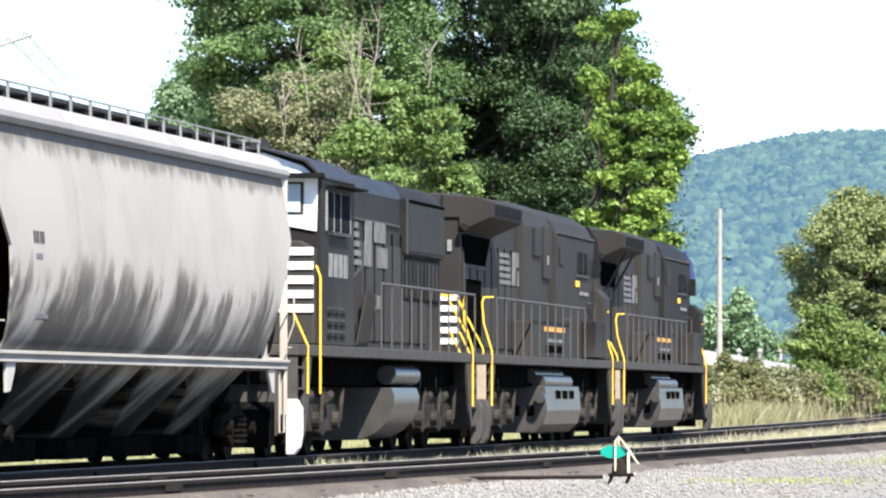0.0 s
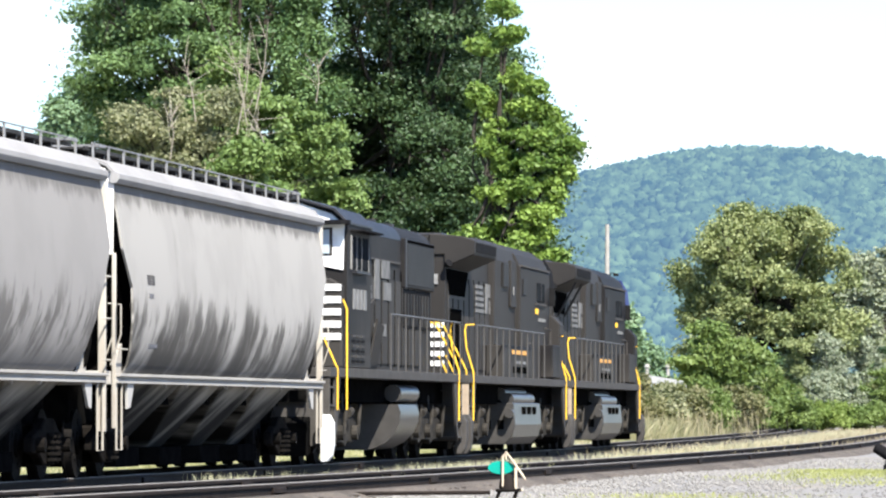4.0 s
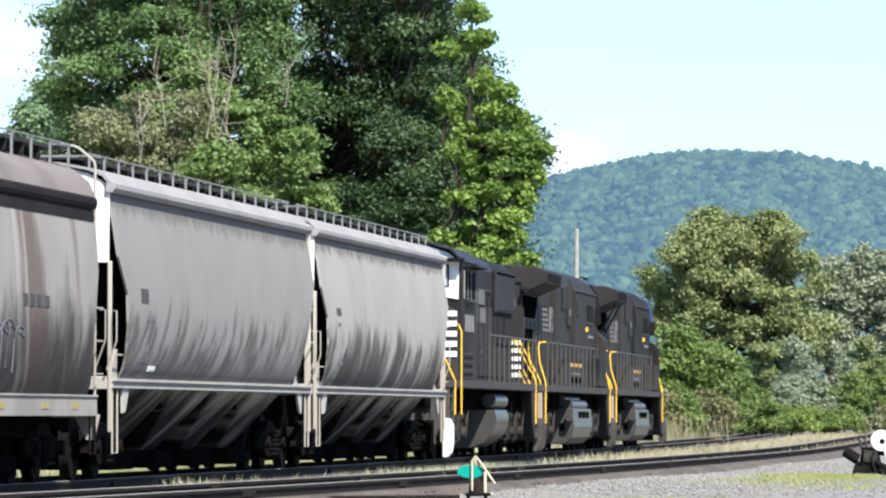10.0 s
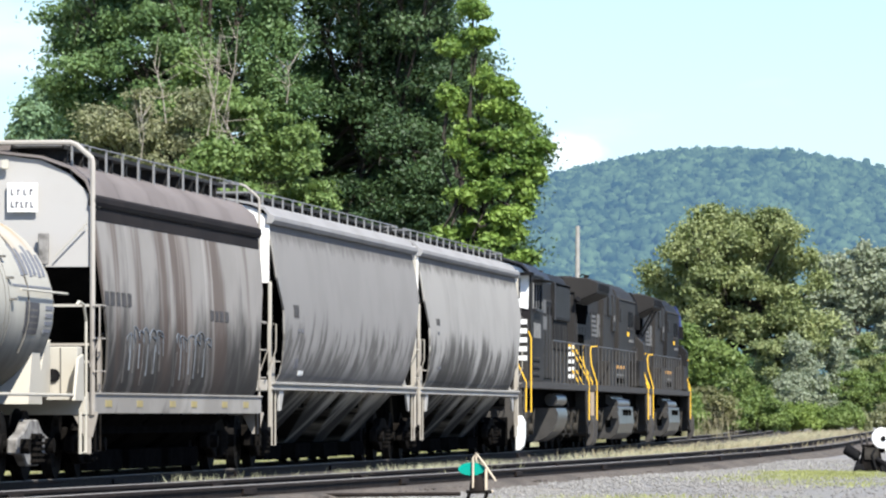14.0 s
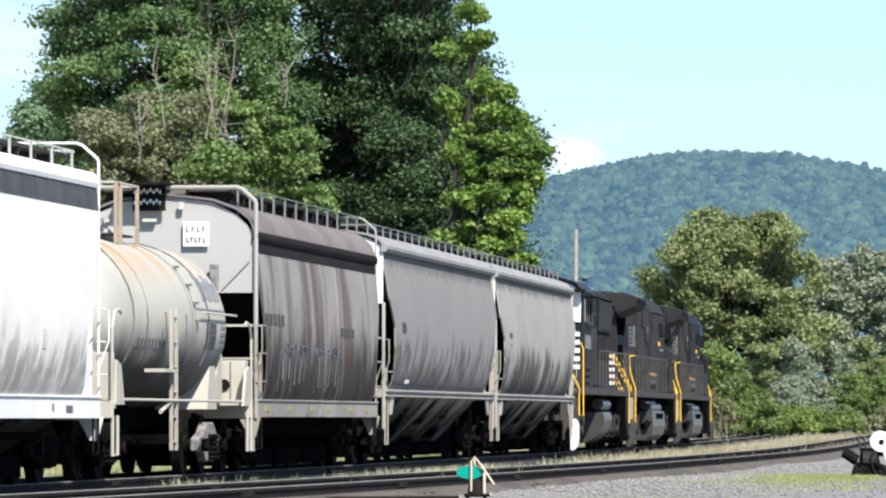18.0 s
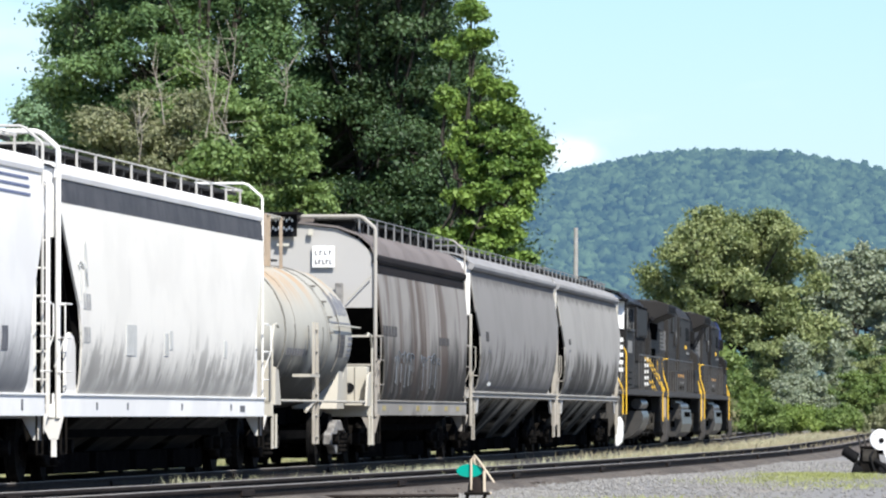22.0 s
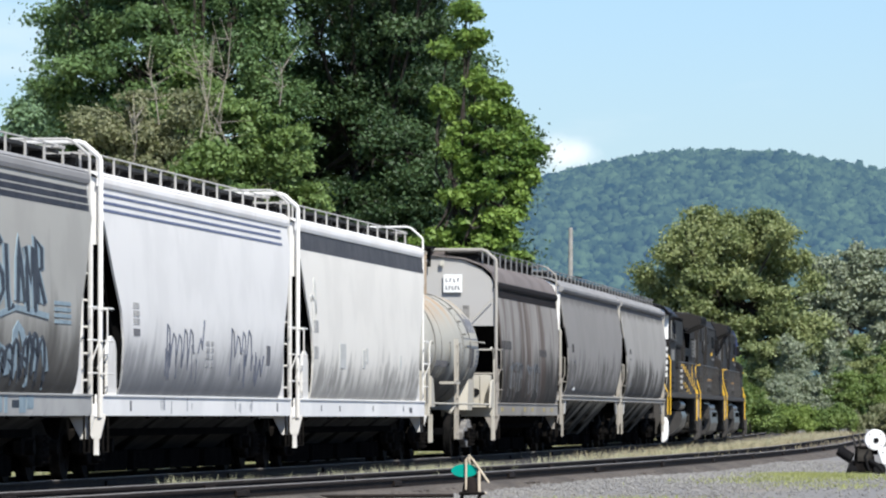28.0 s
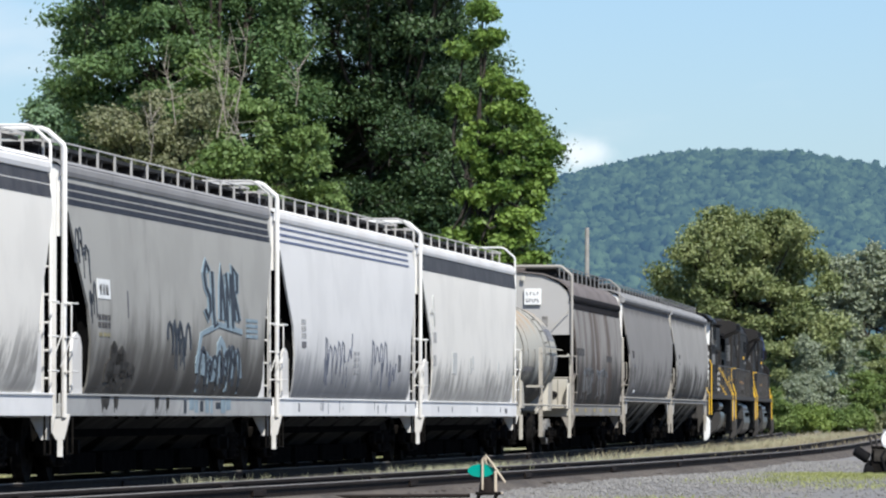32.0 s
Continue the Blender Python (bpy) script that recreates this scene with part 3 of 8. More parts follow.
def hopper_car(name, label, s_mid, half, paint, roof_paint, sill_paint, end_paint, sill_top=1.39, sill_low=1.20,
               eave=3.97, bulge=0.12, bays=4, band=None, stripes=0, stripe_paint=None, stripe_high=0.035, hoop=True, posts=15, bay_paint=None, set_back=0.62, eave_out=0.03, panel_paint=None, rail_top=0.46, eave_paint=None, end_ladders=True, rail_paint=None, panel_low=3.18, crown=0.30, hoop_up=0.0, stripe_stop=1.0):
    car = thing("covered_hopper_car", label, "hopper car", "freight cars of the train", line_pose(s_mid))
    car["bulge"], car["eave"], car["sill"] = bulge, eave, sill_top
    prof = side_profile(bulge, eave, sill_top)
    for side in (-1, 1):
        # one curved side sheet with its thickness; its ends stand back behind the corner posts
        sheet = Shape()
        rings = []
        for x, z in prof:
            k = max(0.0, min((panel_low + 0.05 - z) / 1.1, 1.0)) ** 0.8
            rear = fore = 0.08 + set_back * k
            if not hoop:
                # the older cars: a steep rear edge, and a leading edge cut back along the slope sheet
                rear = 0.08 + 0.55 * min(1.0, k * 2.5)
                fore = 0.08 + 2.2 * max(0.0, min((panel_low + 0.05 - z) / (panel_low - sill_top), 1.0))
            rings.append([(side * x, -half + rear, z), (side * x, half - fore, z), (side * (x - 0.03), half - fore, z), (side * (x - 0.03), -half + rear, z)])
        part("side_sheet", sheet.loft(rings), paint, car, "", 0, True)
        # eave angle along the roof's edge
        s = Shape().prism([(side * 1.38, eave - 0.15), (side * (1.425 + eave_out * 0.5), eave - 0.16), (side * (1.425 + eave_out), eave - 0.10), (side * (1.42 + eave_out), eave - 0.03), (side * 1.40, eave + 0.03)], "y", -half, half)
        part("eave_rail", s, eave_paint or band or roof_paint, car, "", 0.006)
        # the painted band below the eave
        if band:
            s = Shape()
            lift = 0.006
            a, b = prof[-1], (prof[-2][0], eave - 0.30)
            s.prism([(side * (a[0] + lift), a[1]), (side * (b[0] + lift), b[1]), (side * (b[0] - 0.01), b[1]), (side * (a[0] - 0.01), a[1])], "y", -half + 0.05, half - 0.05)
            part("painted_band", s, band, car, "dark painted band below the eave")
        for k in range(stripes):
            s = Shape()
            z = eave - 0.24 - k * 0.105
            x = side_x(prof, z)
            s.prism([(side * (x + 0.010), z), (side * (x + 0.014), z - stripe_high), (side * x, z - stripe_high), (side * x, z)], "y", -half + 0.05, half - stripe_stop)
            part("stripe", s, stripe_paint or STRIPE, car, "thin painted stripe below the eave")
        # side sill: a channel with lips on the older cars, a flat plate with a narrow ledge on the others
        if hoop:
            o = [(1.36, sill_low), (1.475, sill_low), (1.475, sill_top - 0.03), (1.495, sill_top - 0.028), (1.495, sill_top), (1.36, sill_top)]
        else:
            o = [(1.36, sill_low), (1.50, sill_low), (1.50, sill_low + 0.04), (1.475, sill_low + 0.045), (1.475, sill_top - 0.045), (1.53, sill_top - 0.04), (1.53, sill_top), (1.36, sill_top)]
        part("side_sill", Shape().prism([(side * x, z) for x, z in o], "y", -half + 0.03, half - 0.03), sill_paint, car, "", 0.004)
    # roof
    arc = [(x, eave + crown * k) for x, k in ((-1.44, 0), (-1.36, 0.34), (-1.15, 0.62), (-0.75, 0.86), (0, 1.0), (0.75, 0.86), (1.15, 0.62), (1.36, 0.34), (1.44, 0))]
    low = [(x * 0.985, z - 0.035) for x, z in reversed(arc)]
    roof = part("roof", Shape().prism(arc + low, "y", -half, half), roof_paint, car, "", 0, True)
    top = eave + rail_top - 0.04
    for x in (-0.68, 0.68):
        # open grating on a light frame, carried clear of the roof on short brackets
        s = Shape().box(x - 0.36, x - 0.33, -half + 0.1, half - 0.1, top - 0.05, top)
        s.box(x + 0.33, x + 0.36, -half + 0.1, half - 0.1, top - 0.05, top)
        y = -half + 0.12
        while y < half - 0.25:
            s.box(x - 0.33, x + 0.33, y, y + 0.15, top - 0.035, top - 0.01)
            y += 0.20
        board = part("running_board", s, GRATE, car, "perforated steel roof walk")
        bracket = mesh_of("bracket", Shape().box(-0.34, 0.34, -0.03, 0.03, 0, max(top - 0.05 - eave - crown * 0.55, 0.05)), GRATE)
        for k in range(int(half * 2 / 1.2)):
            ob = new("bracket", bracket)
            ob.parent, ob.location = board, (x, -half + 0.5 + k * 1.2, eave + crown * 0.55)
    # pale crossover boards at both ends of the roof
    for y in (-half + 0.35, half - 0.95):
        part("crossover_board", Shape().box(-1.18, 1.18, y, y + 0.55, top, top + 0.03), rail_paint or GALV, car, "pale steel crossover board")
    n_hatch = 10
    for k in range(n_hatch):
        y = -half + (k + 0.5) * 2 * half / n_hatch
        h = Shape().box(-0.30, 0.30, y - half / n_hatch * 0.82, y + half / n_hatch * 0.82, eave + crown * 0.85, eave + crown + 0.10)
        part("roof_hatch", h, roof_paint, car, "", 0.02)
    # rail along the roof's edges
    for side in (-1, 1):
        x = side * 1.12
        rail = part("roof_rail", Shape().tube([(x, -half + 0.15, eave + rail_top), (x, half - 0.15, eave + rail_top)], 0.013, 6), rail_paint or GALV, car)
        mesh = mesh_of("rail_post", Shape().box(-0.012, 0.012, -0.035, 0.035, 0, rail_top - crown * 0.45), rail_paint or GALV)
        for k in range(posts):
            ob = new("rail_post", mesh)
            ob.parent, ob.location = rail, (x, -half + 0.25 + k * (2 * half - 0.5) / (posts - 1), eave + crown * 0.45)
    # ends: upper panel, inner slope sheet, corner posts, hoop or cap, ladders, platform
    for way in (-1, 1):
        y = way * half
        ya, yb = sorted((y - way * 0.06, y - way * 0.10))
        up = panel_low
        p = [(-1.42, up), (1.42, up), (1.43, eave - 0.05), (1.14, eave + crown * 0.5 - 0.04), (0.75, eave + crown * 0.83 - 0.04), (0, eave + crown - 0.04), (-0.75, eave + crown * 0.83 - 0.04), (-1.14, eave + crown * 0.5 - 0.04), (-1.43, eave - 0.05)]
        part("end_panel", Shape().prism(p, "y", ya, yb), panel_paint or end_paint, car, "", 0.004)
        # the slope sheet's near-black carries the shade of the end recess
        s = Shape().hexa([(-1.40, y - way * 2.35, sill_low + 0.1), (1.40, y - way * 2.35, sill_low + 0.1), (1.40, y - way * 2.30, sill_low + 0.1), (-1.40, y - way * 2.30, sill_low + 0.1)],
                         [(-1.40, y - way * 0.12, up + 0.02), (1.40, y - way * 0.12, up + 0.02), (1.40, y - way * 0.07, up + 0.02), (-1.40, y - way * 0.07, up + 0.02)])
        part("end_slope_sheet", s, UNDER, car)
        # a near-black sheet added across the car to keep the end gap dark
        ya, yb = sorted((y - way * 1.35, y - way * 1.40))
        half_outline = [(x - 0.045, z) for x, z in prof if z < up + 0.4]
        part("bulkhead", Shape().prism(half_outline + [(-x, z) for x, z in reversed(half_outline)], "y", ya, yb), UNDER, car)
        for side in (-1, 1):
            x = side * 1.44
            if hoop:
                pts = [(x, y - way * 0.02, sill_low - 0.02), (x, y - way * 0.02, eave + hoop_up + 0.19), (side * 1.425, y - way * 0.02, eave + hoop_up + 0.24), (side * 1.22, y - way * 0.02, eave + hoop_up + 0.42), (side * 1.14, y - way * 0.02, eave + hoop_up + 0.45)]
                if side > 0:
                    pts.append((-1.14, y - way * 0.02, eave + hoop_up + 0.45))
                # shade on the leading hoops is put in as a greyer paint
                part("end_hoop", Shape().tube(pts, 0.036 if way < 0 else 0.020, 8), end_paint if way < 0 or band else RAIL_PALE, car, "", 0, True)
            elif way < 0:
                part("corner_post", Shape().box(x - 0.028, x + 0.028, y + 0.01, y + 0.08, 0.66, panel_low + 0.02), end_paint, car, "", 0.01)
            else:
                part("corner_post", Shape().box(x - 0.05, x + 0.05, y - 0.10, y, 0.62, eave - 0.05), end_paint, car, "", 0.01)
                part("corner_cap", Shape().prism([(x - side * 0.02, eave - 0.30), (x + side * 0.035, eave - 0.20), (x + side * 0.035, eave), (x - side * 0.5, eave + 0.2), (x - side * 0.5, eave + 0.08)], "y", min(y, y - way * 0.12), max(y, y - way * 0.12)), panel_paint or end_paint, car)
            # corner gusset and jacking plate
            g = Shape().prism([(y - way * b, sill_top + c) for b, c in ((0.62, 0), (1.42, 0), (1.44, 0.30), (1.38, 0.58), (1.22, 0.74), (0.95, 0.80), (0.70, 0.74), (0.62, 0.55))], "x", x - side * 0.04, x)
            if not hoop:
                g = Shape().prism([(y + 0.10, sill_top), (y + 0.62, sill_top), (y + 0.66, sill_top + 0.40), (y + 0.42, sill_top + 0.36)], "x", x - side * 0.04, x)
                if way > 0:
                    g = Shape().prism([(y - 1.75, sill_top), (y - 1.25, sill_top), (y - 1.20, sill_top + 0.70)], "x", x - side * 0.04, x)
            part("corner_gusset", g, end_paint, car)
            ya, yb = sorted((y - way * 0.02, y - way * 0.06))
            if hoop:
                o = [(side * 1.16, sill_low + 0.02), (side * 1.52, sill_low + 0.02), (side * 1.44, 0.56), (side * 1.33, 0.56)]
                part("jacking_plate", Shape().prism(o, "y", ya, yb), end_paint, car, "", 0.004)
                if way < 0:
                    part("step_stub", Shape().box(min(side * 1.35, side * 1.42), max(side * 1.35, side * 1.42), ya, yb, 0.34, 0.58), end_paint, car, "", 0.004)
            else:
                g = Shape().prism([(y - way * 0.95, sill_low), (y - way * 1.45, sill_low), (y - way * 1.40, sill_low - 0.10), (y - way * 1.18, sill_low - 0.32), (y - way * 0.98, sill_low - 0.34)], "x", side * 1.43, side * 1.47)
                part("jacking_plate", g, RAIL_PALE, car, "", 0.004)
            s = Shape().tube([(side * 1.46, y - way * 0.12, sill_low), (side * 1.46, y - way * 0.12, 0.38), (side * 1.46, y - way * 0.52, 0.38), (side * 1.46, y - way * 0.52, sill_low)], 0.016, 6)
            part("sill_step", s, TRUCK if hoop else end_paint, car)
            for z in ((sill_top + 0.28, sill_top + 0.72, sill_top + 1.16) if hoop else (sill_top + 0.17, sill_top + 0.71, sill_top + 1.26) if way > 0 else (sill_top + 0.32, )):
                s = Shape().tube([(side * 1.46, y + way * 0.03, z), (side * 1.54, y + way * 0.03, z), (side * 1.54, y - way * 0.48, z), (side * 1.50, y - way * 0.48, z)], 0.011, 6)
                part("grab_iron", s, end_paint, car)
            if end_ladders and hoop:
                ladder(car, side * 1.18 - 0.16, y + way * 0.04, sill_low, eave - 0.1, end_paint, "x", 0.30)
            s = Shape().tube([(side * 1.5, y + way * 0.02, 2.3), (side * 1.56, y + way * 0.12, 2.3), (side * 1.56, y + way * 0.12, 1.9), (side * 1.42, y + way * 0.1, 1.5)], 0.011, 6)
            part("handhold_rod", s, end_paint, car)
        s = Shape().box(-1.40, 1.40, min(y, y - way * 0.12), max(y, y - way * 0.12), sill_low - 0.02, sill_low + 0.16)
        part("end_sill", s, sill_paint, car, "", 0.01)
        s = Shape().box(-1.3, 1.3, min(y - way * 0.1, y - way * 0.9), max(y - way * 0.1, y - way * 0.9), sill_low + 0.02, sill_low + 0.05)
        part("end_platform", s, GALV, car)
        part("brake_wheel", Shape().tube([(0.6 + 0.24 * math.cos(a), y + way * 0.10, 2.1 + 0.24 * math.sin(a)) for a in np.linspace(0, 2 * math.pi, 17)], 0.02, 5), end_paint, car)
        coupler(car, y, way)
        freight_truck(car, way * (half - 1.75))
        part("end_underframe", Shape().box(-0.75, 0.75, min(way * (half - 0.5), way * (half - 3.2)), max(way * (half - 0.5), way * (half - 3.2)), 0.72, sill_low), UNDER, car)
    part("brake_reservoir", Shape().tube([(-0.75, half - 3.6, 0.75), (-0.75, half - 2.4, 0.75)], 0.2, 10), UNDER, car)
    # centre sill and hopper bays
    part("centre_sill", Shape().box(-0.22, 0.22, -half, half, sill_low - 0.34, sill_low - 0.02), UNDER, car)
    span = 2 * (half - 2.45)
    for k in range(bays):
        a = -half + 2.45 + k * span / bays
        b = a + span / bays
        m = (a + b) / 2
        w = 0.62 * span / bays / 2
        gap = 0.0 if bay_paint else 0.10
        w = w if bay_paint else 0.60
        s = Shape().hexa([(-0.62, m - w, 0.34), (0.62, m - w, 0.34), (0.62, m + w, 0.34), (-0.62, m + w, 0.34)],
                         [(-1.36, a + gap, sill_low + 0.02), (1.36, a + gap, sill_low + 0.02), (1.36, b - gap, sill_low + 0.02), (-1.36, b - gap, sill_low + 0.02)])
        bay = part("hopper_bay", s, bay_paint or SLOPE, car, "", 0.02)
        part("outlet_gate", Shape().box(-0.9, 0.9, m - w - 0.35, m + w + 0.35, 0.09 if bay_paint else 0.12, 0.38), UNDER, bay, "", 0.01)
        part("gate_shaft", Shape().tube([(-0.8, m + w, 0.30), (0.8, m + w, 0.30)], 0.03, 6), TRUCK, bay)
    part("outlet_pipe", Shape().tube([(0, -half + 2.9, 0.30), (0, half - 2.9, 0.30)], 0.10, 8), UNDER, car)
    # black fillers added so that the gaps between the bays stay dark
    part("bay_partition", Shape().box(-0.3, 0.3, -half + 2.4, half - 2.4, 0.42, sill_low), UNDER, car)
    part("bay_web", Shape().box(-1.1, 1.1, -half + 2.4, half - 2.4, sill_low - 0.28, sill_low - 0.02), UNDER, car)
    for side in (-1, 1):
        for k in range(bays * 2 - 1):
            y = -half + 2.45 + (k + 1) * span / (bays * 2)
            part("sill_bracket", Shape().box(side * 1.42 - 0.02, side * 1.42 + 0.02, y - 0.04, y + 0.04, sill_low - 0.04, sill_low), UNDER if hoop else sill_paint, car)
    return car


def side_patch(car, y0, y1, z0, z1, material, name, label, lift=0.008, rows=4):
    """A painted patch that follows the curved near side of a car."""
    prof = side_profile(car["bulge"], car["eave"], car["sill"])
    rings = []
    for k in range(rows + 1):
        z = z0 + (z1 - z0) * k / rows
        x = side_x(prof, z)
        rings.append([(x - 0.01, y0, z), (x + lift, y0, z), (x + lift, y1, z), (x - 0.01, y1, z)])
    return part(name, Shape().loft(rings), material, car, label)


def stroke(car, points, width, material, label, lift=0.012):
    """A sprayed line on the near side: a thin ribbon along points (y, z)."""
    prof = side_profile(car["bulge"], car["eave"], car["sill"])
    path = []
    for (ya, za), (yb, zb) in zip(points, points[1:]):
        n = max(1, int(abs(zb - za) / 0.25))
        path += [(ya + (yb - ya) * k / n, za + (zb - za) * k / n) for k in range(n)]
    path.append(points[-1])
    rings = []
    for k, (y, z) in enumerate(path):
        (ya, za), (yb, zb) = path[max(k - 1, 0)], path[min(k + 1, len(path) - 1)]
        d = Vector((yb - ya, (zb - za) * 4.0))
        d = d.normalized() if d.length > 1e-6 else Vector((1, 0))
        qy, qz = -d.y * width * 1.6, d.x * width * 0.55
        rings.append([(side_x(prof, z + qz) + lift, y + qy, z + qz), (side_x(prof, z - qz) + lift, y - qy, z - qz), (side_x(prof, z - qz) - 0.01, y - qy, z - qz), (side_x(prof, z + qz) - 0.01, y + qy, z + qz)])
    s = Shape().loft(rings)
    return part("spray_stroke", s, material, car, label)


def lettering(car, y0, z0, widths, high, material=None):
    y = y0
    for w in widths:
        side_patch(car, y, y + w, z0, z0 + high, material or DARK_MARK, "lettering", "faded dark lettering", 0.008, 2)
        y += w * 1.45


def scrawl(car, rng, y0, y1, z0, z1, count, width, material, label, lift=0.012):
    """A tag without letters: arches in a chain, each with its own height, and runs of paint below them."""
    cuts = np.cumsum(rng.uniform(0.5, 1.5, count + 1))
    cuts = y0 + (cuts - cuts[0]) / (cuts[-1] - cuts[0]) * (y1 - y0)
    pts = []
    for y, y_next in zip(cuts, cuts[1:]):
        step = y_next - y
        top = z1 - rng.uniform(0, 0.5) * (z1 - z0)
        low = z0 + rng.uniform(0, 0.5) * (z1 - z0)
        power, back = rng.uniform(0.4, 1.3), rng.uniform(-0.3, 0.5) * step
        for a in np.linspace(0, math.pi, 7):
            pts.append((y + step * (0.5 - 0.5 * math.cos(a)) - back * math.sin(a), low + (top - low) * math.sin(a) ** power))
        if rng.random() < 0.5:
            pts += [(y_next - step * 0.6, low + (top - low) * 0.4), (y_next, low + (top - low) * 0.15)]
    stroke(car, pts, width, material, label, lift)
    for k in range(count):
        y = rng.uniform(y0, y1)
        stroke(car, [(y, z0 + (z1 - z0) * 0.5), (y + 0.03, max(z0 - rng.uniform(0.0, 0.2), 1.2))], width * 0.3, material, label, lift)


GLYPHS = (((0.9, 0.85), (0.5, 1.0), (0.1, 0.8), (0.3, 0.55), (0.8, 0.4), (0.85, 0.15), (0.45, 0.0), (0.05, 0.15)),
          ((0.2, 1.0), (0.15, 0.3), (0.25, 0.0), (0.8, 0.08)),
          ((0.1, 0.0), (0.5, 0.95), (0.9, 0.0), (0.75, 0.4), (0.25, 0.4)),
          ((0.05, 0.0), (0.1, 1.0), (0.5, 0.45), (0.9, 1.0), (0.95, 0.0)),
          ((0.1, 0.0), (0.1, 1.0), (0.8, 0.85), (0.7, 0.55), (0.2, 0.5), (0.9, 0.0)))


def bold_tag(car, y0, y1, z0, z1, order, width, material, label, lift, swell=0.0):
    """A row of tall sprayed shapes, each bent from a few strokes."""
    step = (y1 - y0) / len(order)
    for k, g in enumerate(order):
        rise = 0.06 * (-1) ** k
        stroke(car, [(y0 + step * (k + 0.08 + u * 0.84), z0 + rise + (z1 - z0) * v) for u, v in GLYPHS[g]], width + swell, material, label, lift)


def tall_scribble(car, rng, y0, y1, z0, z1, count, width, material, label):
    """Sharp upright scribble strokes in a chain, with long thin runs below."""
    step = (y1 - y0) / count
    pts = [(y0 - step * 0.3, z0)]
    for k in range(count):
        y = y0 + k * step
        top = z1 - rng.uniform(0, 0.22) * (z1 - z0)
        pts += [(y, top), (y + step * 0.35, top - 0.10 * (z1 - z0)), (y + step * 0.45, z0 + rng.uniform(0.05, 0.5) * (z1 - z0)), (y + step * 0.62, z0 + rng.uniform(0.3, 0.55) * (z1 - z0))]
    stroke(car, pts, width, material, label)
    for k in range(count + 2):
        y = y0 + rng.uniform(-0.1, 1.1) * (y1 - y0)
        stroke(car, [(y, z0 + rng.uniform(0.2, 0.6) * (z1 - z0)), (y + 0.05, z0 - rng.uniform(0.05, 0.2))], width * 0.6, material, label)
        part("spray_run", Shape().box(1.47, 1.479, y, y + width * 1.6, 0.90 + rng.uniform(0, 0.08), 1.05 + rng.uniform(0, 0.08)), material, car, "thin run of paint on the sill")


PANEL_BLACK = plain("matt_black_panel", (0.016, 0.0155, 0.015), (0.028, 0.027, 0.026), 2.0, 0.6)


# ---- rolling stock: locomotives ----
def six_wheel_truck(car, y):
    truck = part("truck", Shape().box(-0.95, 0.95, y - 1.9, y + 1.9, 0.62, 0.78), TRUCK, car, "", 0.03)
    for side in (-1, 1):
        o = [(y - 2.45, 0.50), (y - 2.1, 0.36), (y - 1.3, 0.36), (y - 1.0, 0.28), (y - 0.6, 0.36), (y + 0.6, 0.36), (y + 1.0, 0.28), (y + 1.3, 0.36), (y + 2.1, 0.36),
             (y + 2.45, 0.50), (y + 2.45, 0.72), (y + 1.6, 0.88), (y - 1.6, 0.88), (y - 2.45, 0.72)]
        part("side_frame", Shape().prism(o, "x", side * 1.0, side * 1.16), TRUCK_DUSTY, truck, "", 0.02)
        for k in (-1.85, 0.0, 1.85):
            part("journal_box", Shape().disc((side * 1.22, y + k, 0.53), (1, 0, 0), 0.13, 0.10, 12), TRUCK_DUSTY, truck)
            part("damper", Shape().tube([(side * 1.22, y + k + 0.35, 0.50), (side * 1.24, y + k + 0.50, 1.02)], 0.035, 8), TRUCK_DUSTY, truck)
        for k in (-0.95, 0.95):
            part("brake_cylinder", Shape().tube([(side * 1.22, y + k - 0.2, 0.86), (side * 1.22, y + k + 0.2, 0.90)], 0.085, 10), TRUCK_DUSTY, truck)
            part("sand_pipe", Shape().tube([(side * 1.1, y + k, 1.2), (side * 1.12, y + k * 1.1, 0.6), (side * 0.9, y + k * 1.3, 0.2)], 0.022, 6), LOCO_GREY, truck)
    for k in (-1.85, 0.0, 1.85):
        wheelset(truck, y + k, 0.52)
    return truck


